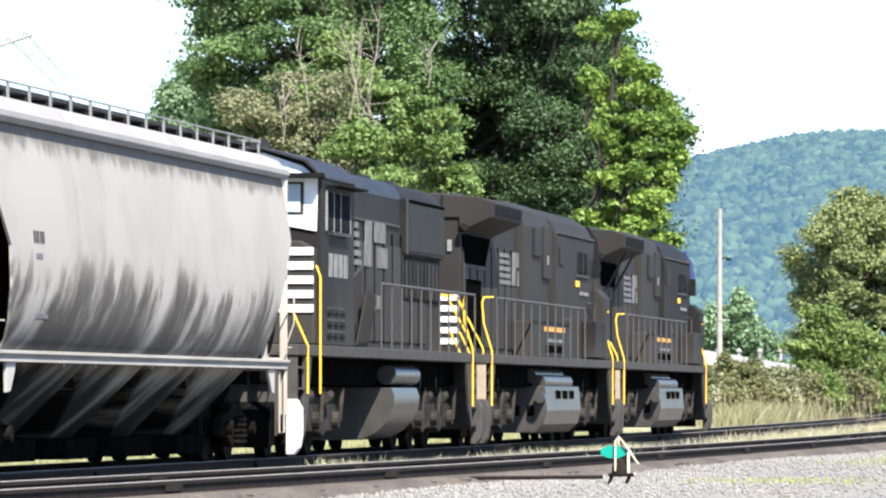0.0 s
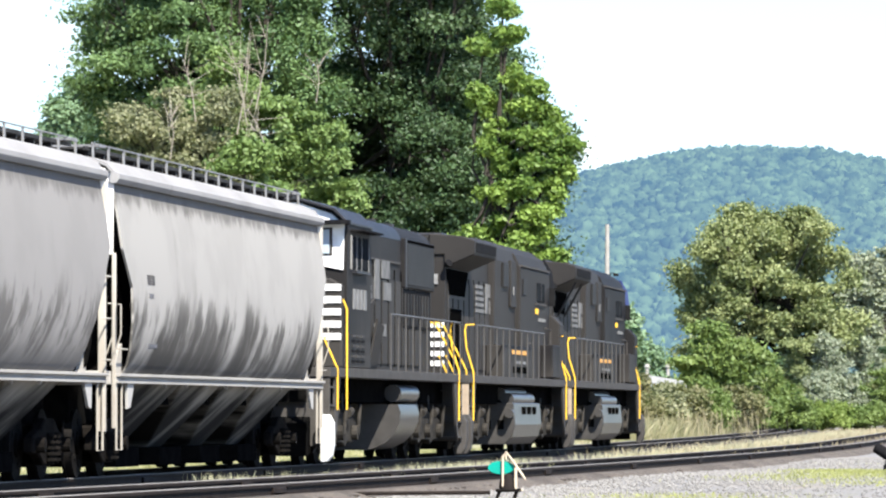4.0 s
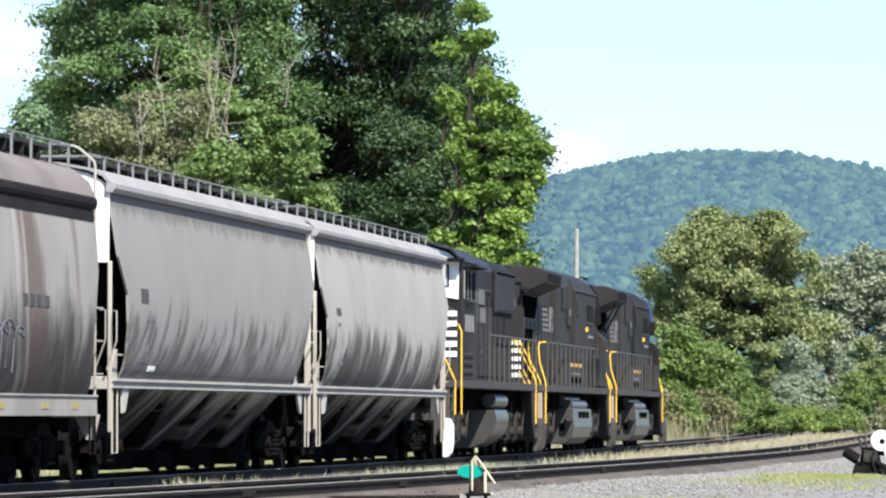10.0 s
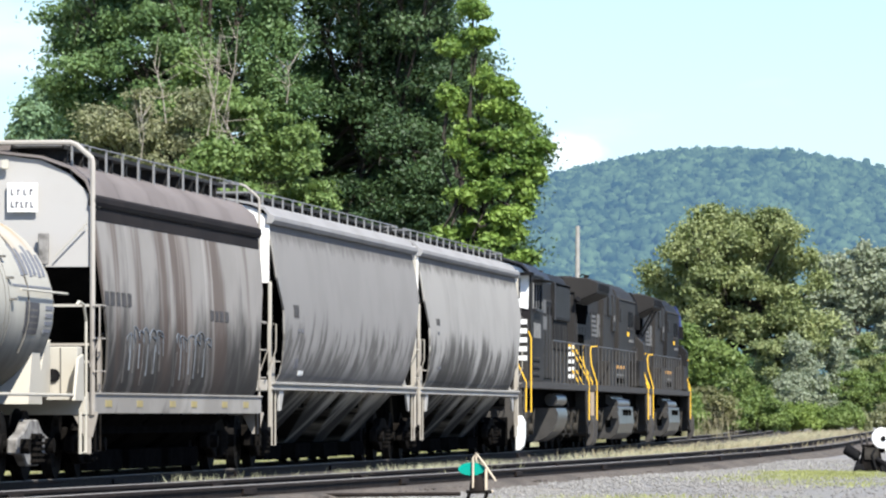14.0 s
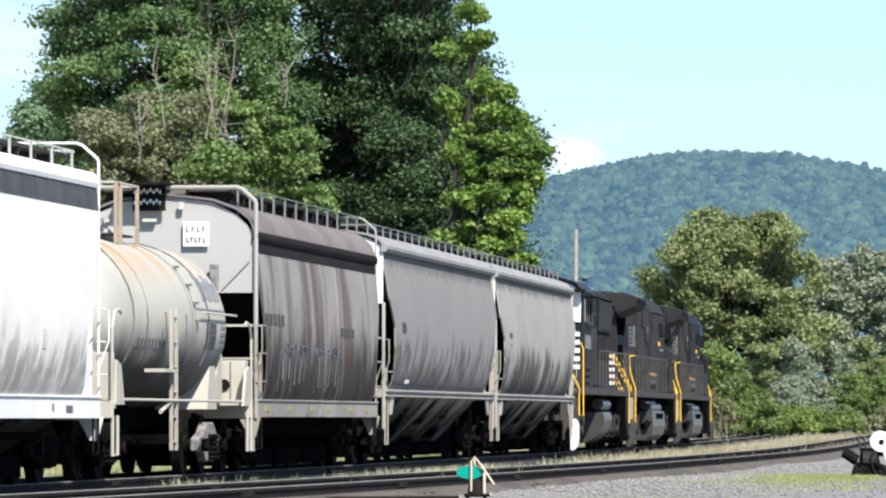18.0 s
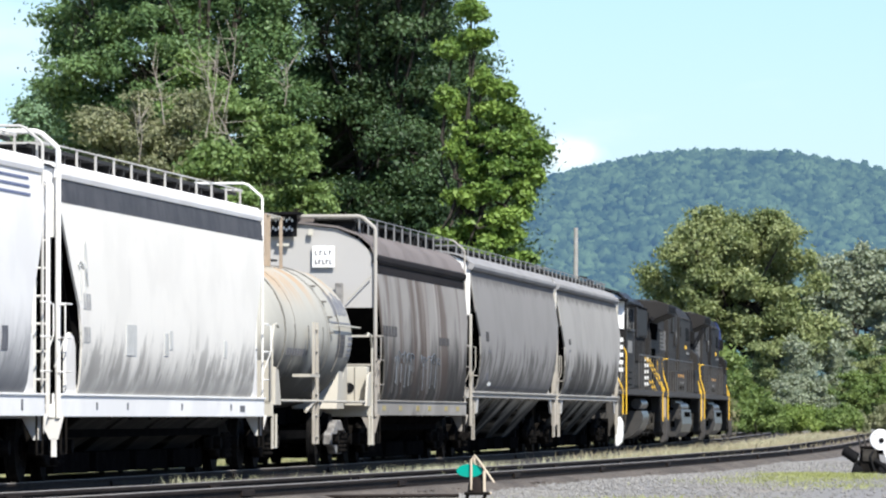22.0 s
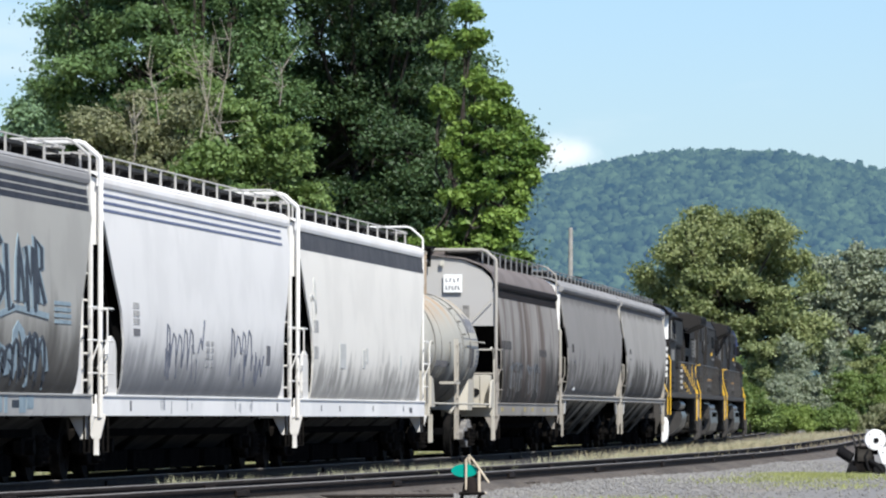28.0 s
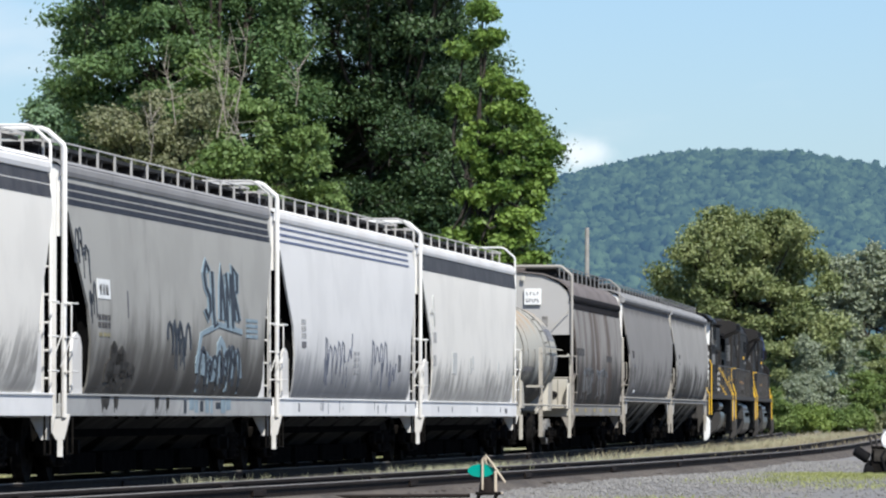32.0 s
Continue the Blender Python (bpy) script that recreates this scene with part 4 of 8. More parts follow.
def deck_and_rails(car, half, rail_from, rail_to, posts):
    deck = part("deck", Shape().box(-1.50, 1.50, -half + 0.35, half - 0.35, 1.46, 1.62), LOCO_GREY, car, "dusty black walkway with a grey edge", 0.01)
    part("frame_sill", Shape().box(-1.1, 1.1, -half + 0.3, half - 0.3, 1.05, 1.46), UNDER, car)
    for side in (-1, 1):
        x = side * 1.46
        rail = part("handrail", Shape().tube([(x, rail_from, 2.62), (x, rail_to, 2.62)], 0.020, 6), RAIL_STEEL, car)
        mesh = mesh_of("stanchion", Shape().tube([(0, 0, 0), (0, 0, 1.02)], 0.016, 6), RAIL_STEEL)
        for k in range(posts):
            ob = new("stanchion", mesh)
            ob.parent, ob.location = rail, (x, rail_from + k * (rail_to - rail_from) / (posts - 1), 1.61)
    for way in (-1, 1):
        y = way * half
        s = Shape().box(-1.48, 1.48, min(y - way * 0.45, y - way * 0.38), max(y - way * 0.45, y - way * 0.38), 0.32, 1.5)
        pilot = part("pilot_plate", s, PILOT_TAN if way < 0 and car["mark"] != "third" else LOCO_GREY, car, "", 0.01)
        o = [(y - way * 0.42, 0.20), (y - way * 0.05, 0.16), (y - way * 0.02, 0.70), (y - way * 0.42, 0.82)]
        plough = part("snow_plough", Shape().prism(o, "x", -1.16, 1.16), UNDER, car, "", 0.01)
        for side in (-1, 1):
            part("plough_blade", Shape().prism([(side * x, z) for x, z in ((1.36, 0.06), (1.46, 0.06), (1.54, 0.16), (1.57, 0.34), (1.57, 0.70), (1.50, 0.84), (1.36, 0.84))], "y", *sorted((y - way * 0.40, y - way * 0.10))), WHITE if way < 0 and car["mark"] == "third" else LOCO_GREY, plough, "", 0.02)
        for side in (-1, 1):
            for k in range(4):
                z = 0.38 + k * 0.30
                yy = sorted((y - way * 0.42, y - way * 1.05))
                part("step", Shape().box(side * 1.30 - 0.17, side * 1.30 + 0.19, yy[0], yy[1], z, z + 0.03), LOCO_GREY, car)
            o = [(y - way * 1.05, 0.30), (y - way * 1.10, 1.5), (y - way * 1.75, 1.5), (y - way * 1.35, 0.62)]
            part("step_panel", Shape().prism(o, "x", side * 1.44, side * 1.48), LOCO_GREY, car, "dusty grey step-well plate")
            # the painted handrails that follow the steps and bend in over the deck
            yo, yi = y - way * 0.42, y - way * 1.08
            last = car["mark"] == "third" and way < 0
            outer = [(side * 1.50, yi, 0.72), (side * 1.50, yi, 1.68), (side * 1.36, yi, 2.15), (side * 1.33, yi, 2.50), (side * 1.36, yi, 2.61), (side * 1.46, yi - way * 0.5, 2.62)]
            inner = [(side * 1.22, yo, 0.80), (side * 1.40, yo, 0.86), (side * 1.43, yo, 0.95), (side * 1.43, yo, 1.70), (side * 1.36, yo, 1.85), (side * 1.10, yo, 2.35), (side * 0.98, yo, 2.58), (side * 0.86, yo, 2.64), (side * 0.62, yo, 2.64)]
            if last:
                inner = [(side * 1.50, yo + 0.8, 0.92), (side * 1.50, yo + 0.8, 1.60), (side * 1.30, yo + 0.8, 2.05), (side * 1.28, yo + 0.8, 2.12)]
                outer = [(side * 1.53, yi + 1.1, 0.92), (side * 1.53, yi + 1.1, 2.60), (side * 1.47, yi + 1.1, 2.75), (side * 1.36, yi + 1.1, 2.77)]
            part("step_handrail", Shape().tube(outer, 0.017, 6), YELLOW, car, "bright yellow bent-pipe step handrail")
            part("step_handrail", Shape().tube(inner, 0.017, 6), YELLOW, car, "bright yellow bent-pipe step handrail")
            if not last:
                short = [(side * 1.20, yo, 0.80), (side * 1.20, yo, 1.62), (side * 1.02, yo, 2.0)]
                part("step_handrail", Shape().tube(short, 0.017, 6), YELLOW, car, "bright yellow bent-pipe step handrail")
        part("end_rail", Shape().tube([(-1.0, y - way * 0.42, 2.64), (-0.45, y - way * 0.42, 2.64), (-0.45, y - way * 0.42, 1.62)], 0.025, 6), LOCO_GREY, car)
        coupler(car, y - way * 0.7, way)


def ge_locomotive(name, label, s_mid, half=11.15):
    car = thing("diesel_locomotive", label, "locomotive", "locomotives of the train", line_pose(s_mid))
    car["mark"] = name
    deck_and_rails(car, half, -9.0, 5.2, 12)
    # long hood, narrower than the deck
    o = [(-0.92, 1.62), (0.92, 1.62), (0.92, 4.14), (0.62, 4.38), (-0.62, 4.38), (-0.92, 4.14)]
    hood = part("hood", Shape().prism(o, "y", -9.9, 5.7), LOCO, car, "", 0.02)
    # doors along the hood
    for side in (-1, 1):
        # sky sheen laid on along the hood's shoulder
        part("hood_shoulder", Shape().prism([(side * 0.93, 4.10), (side * 0.928, 4.15), (side * 0.635, 4.386), (side * 0.60, 4.37), (side * 0.90, 4.10)], "y", -5.5, -1.65), SHOULDER_SHEEN, hood)
        for k in range(13):
            part("door_seam", Shape().box(min(side * 0.92, side * 0.932), max(side * 0.92, side * 0.932), -8.73 + k * 1.02, -8.65 + k * 1.02, 1.75, 3.6), HOLLOW, hood)
    door = mesh_of("hood_door", Shape().box(0, 0.022, -0.42, 0.42, 0, 1.75), LOCO, 0.01)
    latch = mesh_of("latch", Shape().box(0.02, 0.05, 0.28, 0.34, 0.8, 0.95), LOCO_GREY)
    for side in (-1, 1):
        for k in range(14):
            ob = new("hood_door", door)
            ob.parent = hood
            ob.matrix_basis = pose(side * 0.92, -9.2 + k * 1.02, 1.75, 0, 0, 0 if side > 0 else 180)
    # radiator wings overhang the tail
    for side in (-1, 1):
        o = [(side * 0.90, 3.74), (side * 1.50, 4.00), (side * 1.51, 4.28), (side * 1.25, 4.37), (side * 0.6, 4.42), (side * 0.6, 4.0), (side * 0.90, 4.0)]
        wing = part("radiator_wing", Shape().prism(o, "y", -9.95, -5.6), LOCO, car, "overhanging black radiator wing", 0.02)
        a, b = sorted((side * 1.505, side * 1.525))
        part("radiator_screen", Shape().box(a, b, -9.6, -5.9, 4.06, 4.24), BLACK, wing)
        a, b = sorted((side * 0.90, side * 0.955))
        part("intake_screen", Shape().prism([(-9.75, 3.73), (-9.45, 3.22), (-6.6, 3.22), (-5.9, 3.73)], "x", a, b), HOLLOW, wing, "black radiator intake under the wing")
        part("intake_ledge", Shape().box(a, b + 0.0, -9.6, -6.4, 3.15, 3.20), LOCO_GREY, wing)
        part("open_bay", Shape().box(a, b, -9.3, -7.2, 1.75, 2.95), HOLLOW, wing, "dark open equipment bay")
        for k in range(2 if name == "lead" else 0):
            part("wing_brace", Shape().tube([(side * 0.97, -8.6 + k * 1.7, 3.15), (side * 1.40, -8.6 + k * 1.7, 3.93)], 0.03, 6), LOCO_GREY, wing)
        part("wing_lamp", Shape().tube([(side * 0.95, -10.0, 3.78), (side * 1.02, -10.08, 3.84)], [0.05, 0.08], 8), BLACK, wing)
    part("radiator_top", Shape().box(-0.85, 0.85, -9.8, -5.8, 4.36, 4.44), LOCO_ROOF, car, "", 0.03)
    part("exhaust_stack", Shape().box(-0.35, 0.35, -1.6, -0.4, 4.24, 4.42), BLACK, car, "", 0.04)
    part("brake_grid_housing", Shape().prism([(-1.02, 1.62), (1.02, 1.62), (1.06, 4.1), (0.95, 4.40), (0.6, 4.57), (-0.6, 4.57), (-0.95, 4.40), (-1.06, 4.1)], "y", -1.6, 2.85), LOCO, car, "", 0.02)
    for side in (-1, 1):
        a, b = sorted((side * 1.05, side * 1.10))
        part("intake_screen", Shape().box(a, b, -0.2, 1.0, 3.55, 4.08), PANEL_BLACK, car, "", 0.015)
        part("tall_locker", Shape().box(a, b + 0.0, 1.4, 2.6, 3.15, 4.16), LOCO, car, "", 0.015)
        part("locker_slot", Shape().box(side * 1.10 - 0.015, side * 1.10 + 0.015, 1.85, 1.97, 3.42, 3.60), OFF_WHITE, car)
        a, b = sorted((side * 0.95, side * 1.30))
        part("equipment_box", Shape().box(a, b, -2.4, 4.0, 1.63, 2.30), LOCO, car, "", 0.015)
        a, b = sorted((side * 1.30, side * 1.312))
        part("marker_plate", Shape().box(a, b, -0.4, 3.0, 2.12, 2.21), NOTICE_ORANGE, car, "pale orange notice strip")
        part("marker_gap", Shape().box(a, b, -0.2, 2.8, 1.72, 1.86), HOLLOW, car)
        for k in range(3):
            part("notice_mark", Shape().box(a, b, 0.2 + k * 0.9, 0.8 + k * 0.9, 1.92, 1.98), OFF_WHITE, car)
    # cab and nose at the leading end
    o = [(-1.14, 1.62), (1.14, 1.62), (1.16, 4.02), (1.02, 4.32), (0.7, 4.54), (-0.7, 4.54), (-1.02, 4.32), (-1.16, 4.02)]
    cab = part("cab", Shape().prism(o, "y", 2.9, 9.6), LOCO, car, "", 0.02)
    o = [(-1.40, 1.62), (1.40, 1.62), (1.40, 2.9), (1.2, 3.1), (-1.2, 3.1), (-1.40, 2.9)]
    part("nose", Shape().prism(o, "y", 9.6, 10.6), LOCO, car, "", 0.03)
    part("windscreen_visor", Shape().hexa([(-1.26, 9.6, 3.30), (1.26, 9.6, 3.30), (1.24, 10.3, 3.5), (-1.24, 10.3, 3.5)], [(-1.05, 9.6, 4.36), (1.05, 9.6, 4.36), (1.16, 10.3, 4.1), (-1.16, 10.3, 4.1)]), VISOR_BLUE if name == "lead" else BLACK, car)
    for side in (-1, 1):
        a, b = sorted((side * 1.155, side * 1.185))
        part("eave_strip", Shape().box(a - 0.02, b + 0.0, 2.95, 9.55, 4.06, 4.10), LOCO_GREY, cab)
        part("cab_window", Shape().box(a, b, 6.6, 8.2, 3.36, 3.78), GLASS, cab, "dark tinted side window", 0.015)
        part("window_post", Shape().box(a, b + 0.006, 7.35, 7.43, 3.36, 3.78), LOCO, cab)
        part("window_sill", Shape().box(a, b + 0.01, 6.3, 8.5, 3.28, 3.32), LOCO_GREY, cab)
        part("rear_window", Shape().box(a, b, 3.3, 4.0, 3.45, 3.80), PANEL_BLACK, cab, "", 0.01)
        part("cab_notice", Shape().box(a, b, 6.3, 6.75, 3.08, 3.20), YELLOW, cab, "yellow reflective strip under the window")
        for k in range(3):
            part("number_mark", Shape().box(a, b, 7.0 + k * 0.55, 7.35 + k * 0.55, 2.92, 2.99), OFF_WHITE, cab, "white marking as a plain bar")
        part("side_ladder", Shape().tube([(side * 1.25, 8.9, 1.65), (side * 1.25, 8.9, 2.75), (side * 1.2, 8.2, 2.78)], 0.02, 6), LOCO_GREY, cab)
        for z in (1.8, 2.1, 2.4):
            part("grab_iron", Shape().tube([(side * 1.17, 4.2, z), (side * 1.24, 4.2, z), (side * 1.24, 4.8, z), (side * 1.17, 4.8, z)], 0.015, 5), LOCO_GREY, cab)
        a, b = sorted((side * 1.18, side * 1.32))
        part("mirror", Shape().box(a, b, 9.2, 9.26, 3.3, 3.7), BLACK, cab)
        a, b = sorted((side * 1.14, side * 1.42))
        part("side_box", Shape().box(a, b, 7.6, 9.4, 1.66, 2.4), LOCO, cab, "", 0.02)
    # white bars across the hood's end, and its lettering as plain shapes
    for k in range(5):
        part("white_bar", Shape().box(-0.90, 0.90, -9.93, -9.905, 1.80 + k * 0.19, 1.90 + k * 0.19), WHITE, hood, "white stripe across the hood end")
    for k, (a, b) in enumerate(((-0.40, -0.26), (-0.16, -0.02), (0.48, 0.64), (0.70, 0.86))):
        part("number_mark", Shape().box(a, a + 0.075, -9.94, -9.905, 3.42, 3.62), OFF_WHITE, hood, "white number as a plain bar")
    for side in (-1, 1):
        emblem(hood, side * 0.952, -4.4, 2.95, 0.62, 3.4, side)
    # tank, reservoirs and trucks
    tank = part("fuel_tank", Shape().prism([(-1.45, 1.08), (1.45, 1.08), (1.49, 0.62), (1.42, 0.36), (1.25, 0.20), (-1.25, 0.20), (-1.42, 0.36), (-1.49, 0.62)], "y", -1.6, 4.2), TANK_GREY, car, "dusty grey fuel tank", 0.02)
    for side in (-1, 1):
        for z in (1.16, 1.28):
            part("air_reservoir", Shape().tube([(side * (1.30 if z < 1.2 else 1.12), -1.4, z), (side * (1.30 if z < 1.2 else 1.12), 3.2, z)], 0.14, 12), TANK_GREY, car, "", 0, True)
        for k in range(2):
            part("tank_recess", Shape().box(side * 0.95 - 0.12 + k * 0.28 * side, side * 0.95 + 0.02 + k * 0.28 * side, -1.615, -1.59, 0.52, 0.72), HOLLOW, tank)
        part("fuel_filler", Shape().tube([(side * 1.38, -1.9, 0.86), (side * 1.38, -1.6, 0.86)], 0.10, 10), TANK_GREY, tank)
        # the tank's shaded notches, set on as black blocks
        for k in range(3):
            part("hanger", Shape().box(min(side * 1.44, side * 1.505), max(side * 1.44, side * 1.505), 0.1 + k * 1.15, 0.55 + k * 1.15, 0.84, 1.0), HOLLOW, tank)
    for y in (-7.0, 7.0):
        six_wheel_truck(car, y)
    return car


def emblem(parent, x, y, z, high, wide, side):
    """The faded white mark: slanting bars beside two solid blocks, as plain shapes."""
    def bar(y0, y1, z0, z1, lean=0.0):
        s = Shape().hexa([(x - 0.01, y0, z0), (x + side * 0.006, y0, z0), (x + side * 0.006, y1, z0), (x - 0.01, y1, z0)],
                         [(x - 0.01, y0 + lean, z1), (x + side * 0.006, y0 + lean, z1), (x + side * 0.006, y1 + lean, z1), (x - 0.01, y1 + lean, z1)])
        part("emblem_bar", s, EMBLEM, parent, "faded white emblem bar")
    for k in range(5):
        bar(y, y + wide * 0.48 - k * 0.08, z + k * high / 5, z + k * high / 5 + high * 0.12)
    bar(y + wide * 0.55, y + wide * 0.68, z, z + high, 0.06)
    bar(y + wide * 0.74, y + wide * 0.96, z + high * 0.55, z + high)
    bar(y + wide * 0.80, y + wide * 1.0, z, z + high * 0.45)


def hood_locomotive(name, label, s_mid, half=10.1):
    """The third engine: its cab and striped nose look back along the train."""
    car = thing("diesel_locomotive", label, "locomotive", "locomotives of the train", line_pose(s_mid))
    car["mark"] = name
    deck_and_rails(car, half, -1.4, 9.6, 11)
    o = [(-0.95, 1.62), (0.95, 1.62), (0.95, 4.08), (0.91, 4.19), (0.84, 4.28), (0.70, 4.36), (-0.70, 4.36), (-0.84, 4.28), (-0.91, 4.19), (-0.95, 4.08)]
    hood = part("hood", Shape().prism(o, "y", -6.0, 9.0), LOCO, car, "", 0.02)
    door = mesh_of("hood_door", Shape().box(0, 0.022, -0.40, 0.40, 0, 1.55), LOCO, 0.01)
    for side in (-1, 1):
        # strip of painted sky sheen along the rounded shoulder
        part("hood_shoulder", Shape().prism([(side * 0.957, 4.07), (side * 0.918, 4.195), (side * 0.846, 4.288), (side * 0.70, 4.368), (side * 0.68, 4.35), (side * 0.93, 4.07)], "y", -3.85, 4.2), SHOULDER_SHEEN, hood, "", 0, True)
        for k in range(12):
            part("door_seam", Shape().box(min(side * 0.95, side * 0.962), max(side * 0.95, side * 0.962), -4.85 + k, -4.75 + k, 1.72, 3.5), HOLLOW, hood)
        for k in range(13):
            ob = new("hood_door", door)
            ob.parent = hood
            ob.matrix_basis = pose(side * 0.95, -5.3 + k * 1.0, 1.75, 0, 0, 0 if side > 0 else 180)
        a, b = sorted((side * 0.9, side * 1.03))
        part("grid_housing", Shape().box(a, b, 4.3, 8.9, 3.20, 4.12), LOCO, car, "square black housing on the hood's flank", 0.02)
        a, b = sorted((side * 1.02, side * 1.04))
        part("housing_panel", Shape().box(a, b, 4.6, 8.8, 3.26, 4.03), PANEL_BLACK, car, "", 0.01)
        # shadow line under the housing's top edge, laid on as a black strip
        part("housing_shadow_gap", Shape().box(a, b, 4.6, 8.85, 4.05, 4.10), HOLLOW, car)
        part("housing_edge", Shape().box(a, b + 0.0, 4.3, 4.5, 3.20, 4.12), LOCO_ROOF, car)
        a, b = sorted((side * 0.9, side * 0.985))
        part("intake_screen", Shape().box(a, b, 4.4, 8.6, 2.45, 3.18), BLACK, car, "", 0.01)
        for k in range(9):
            c, d = sorted((side * 0.98, side * 1.0))
            part("louvre", Shape().box(c, d, 4.5 + k * 0.45, 4.7 + k * 0.45, 2.5, 3.1), LOCO, car)
        part("panel_rim", Shape().box(a, b, -4.0, 3.9, 3.62, 3.66), LOCO_GREY, hood)
        emblem(hood, side * 0.982, -2.9, 2.92, 0.72, 5.4, side)
        for k in range(3):
            part("emblem_bar", Shape().box(a, b + 0.0, 0.2 + k * 0.6, 0.6 + k * 0.6, 2.26, 2.48), EMBLEM, hood, "faded white lettering as a plain bar")
        # two hood doors hang ajar and catch the light
        for y, z, tilt in ((-1.6, 2.35, 14), (-0.2, 2.05, -6)):
            ob = part("loose_panel", Shape().box(-0.02, 0.02, -0.55, 0.55, -0.45, 0.45), LOCO, hood, "bent hood door that hangs ajar", 0.01)
            ob.matrix_basis = pose(side * 1.04, y, z, tilt, side * 10, 0)
    for y in (1.2, 3.4, 6.2):
        part("roof_fan", Shape().disc((0, y, 4.40), (0, 0, 1), 0.58, 0.10, 20), LOCO_ROOF, car, "", 0, True)
    part("exhaust_stack", Shape().box(-0.3, 0.3, -0.9, 0.4, 4.34, 4.48), BLACK, car, "", 0.03)
    part("roof_walk", Shape().box(-0.6, 0.6, -3.8, 8.8, 4.362, 4.385), LOCO_ROOF, car)
    # cab
    o = [(-1.50, 1.62), (1.50, 1.62), (1.52, 4.05), (1.30, 4.24), (0.7, 4.42), (-0.7, 4.42), (-1.30, 4.24), (-1.52, 4.05)]
    cab = part("cab", Shape().prism(o, "y", -7.25, -4.05), LOCO, car, "", 0.02)
    cab.location = (0, -0.5, 0)
    roof = part("cab_roof", Shape().prism([(-1.54, 4.02), (-1.54, 4.07), (-1.33, 4.29), (-0.72, 4.47), (0.72, 4.47), (1.33, 4.29), (1.54, 4.07), (1.54, 4.02), (1.28, 4.255), (0.7, 4.425), (-0.7, 4.425), (-1.28, 4.255)], "y", -7.40, -4.05), LOCO_ROOF, car, "", 0.01)
    roof.location = (0, -0.5, 0)
    front = part("cab_front", Shape().prism([(-1.45, 3.36), (0.9, 3.36), (1.45, 3.26), (1.47, 4.02), (1.25, 4.20), (0.68, 4.39), (-0.68, 4.39), (-1.25, 4.20), (-1.47, 4.02)], "y", -7.29, -7.255), WHITE, cab, "white-painted cab front")
    for a, b in ((-1.22, -0.45), (0.45, 1.22)):
        part("windscreen_gasket", Shape().box(a - 0.05, b + 0.05, -7.305, -7.291, 3.50, 3.97), LOCO_GREY, front, "", 0.02)
        part("windscreen", Shape().box(a, b, -7.325, -7.306, 3.53, 3.94), WINDSCREEN, front, "pale blue tinted windscreen", 0.006)
        part("wiper", Shape().tube([(a + 0.1, -7.34, 3.46), (a + 0.45, -7.34, 3.82)], 0.012, 5), BLACK, front)
    part("sun_visor", Shape().box(-1.5, 1.58, -7.58, -7.295, 4.02, 4.09), BLACK, cab, "black visor over the windscreens")
    part("number_board", Shape().box(-0.42, 0.42, -7.36, -7.29, 4.12, 4.30), BLACK, front)
    nose = part("nose", Shape().prism([(-1.46, 1.62), (1.46, 1.62), (1.46, 3.0), (1.25, 3.12), (-1.25, 3.12), (-1.46, 3.0)], "y", -8.05, -7.3), LOCO, car, "", 0.03)
    for k in range(5):
        part("white_bar", Shape().box(-1.45, 1.45, -8.08, -8.052, 2.09 + k * 0.205, 2.20 + k * 0.205), WHITE, nose, "white stripe across the nose")
    for side in (-1, 1):
        a, b = sorted((side * 1.50, side * 1.535))
        part("cab_window", Shape().box(a, b, -6.75, -4.6, 3.30, 3.84), GLASS, cab, "dark open side window", 0.01)
        for y in (-6.85, -6.2, -5.55, -4.6):
            part("window_post", Shape().box(a, b + 0.008, y, y + 0.05, 3.28, 3.86), OFF_WHITE, cab)
        part("armrest", Shape().box(a, b + 0.06, -6.6, -4.8, 3.22, 3.27), LOCO_ROOF, cab)
        a, b = sorted((side * 1.50, side * 1.522))
        for k in range(4):
            part("number_mark", Shape().box(a, b, -6.5 + k * 0.48, -6.18 + k * 0.48, 2.62, 2.96), OFF_WHITE, cab, "faded number as a plain bar")
        for k in range(6):
            for j in range(3):
                part("louvre_slot", Shape().box(a, b, -6.6 + j * 0.6, -6.2 + j * 0.6, 1.72 + k * 0.085, 1.76 + k * 0.085), LOCO_GREY if k % 2 else BLACK, cab)
        a, b = sorted((side * 1.53, side * 1.75))
        part("sunshade", Shape().box(a, b, -6.9, -4.2, 3.92, 3.95), BLACK, cab)
        a, b = sorted((side * 0.96, side * 1.2))
        part("tool_box", Shape().box(a, b, -3.4, -2.4, 1.63, 2.2), LOCO, car, "", 0.02)
    part("horn", Shape().tube([(0.4, -5.6, 4.55), (0.4, -6.1, 4.58)], [0.03, 0.09], 8), LOCO_ROOF, car)
    o = [(1.44, 1.02), (1.49, 0.88), (1.47, 0.70), (1.38, 0.50), (1.22, 0.34), (1.0, 0.23), (0.8, 0.20)]
    o = o + [(-x, z) for x, z in reversed(o)]
    part("fuel_tank", Shape().prism(o, "y", -0.2, 2.6), TANK_GREY, car, "large smooth grey fuel tank", 0, True)
    for side in (-1, 1):
        part("air_reservoir", Shape().tube([(side * 1.25, 0.6, 1.22), (side * 1.25, 3.3, 1.22)], 0.16, 12), TANK_GREY, car, "", 0, True)
    for y in (-6.3, 6.3):
        six_wheel_truck(car, y)
    return car




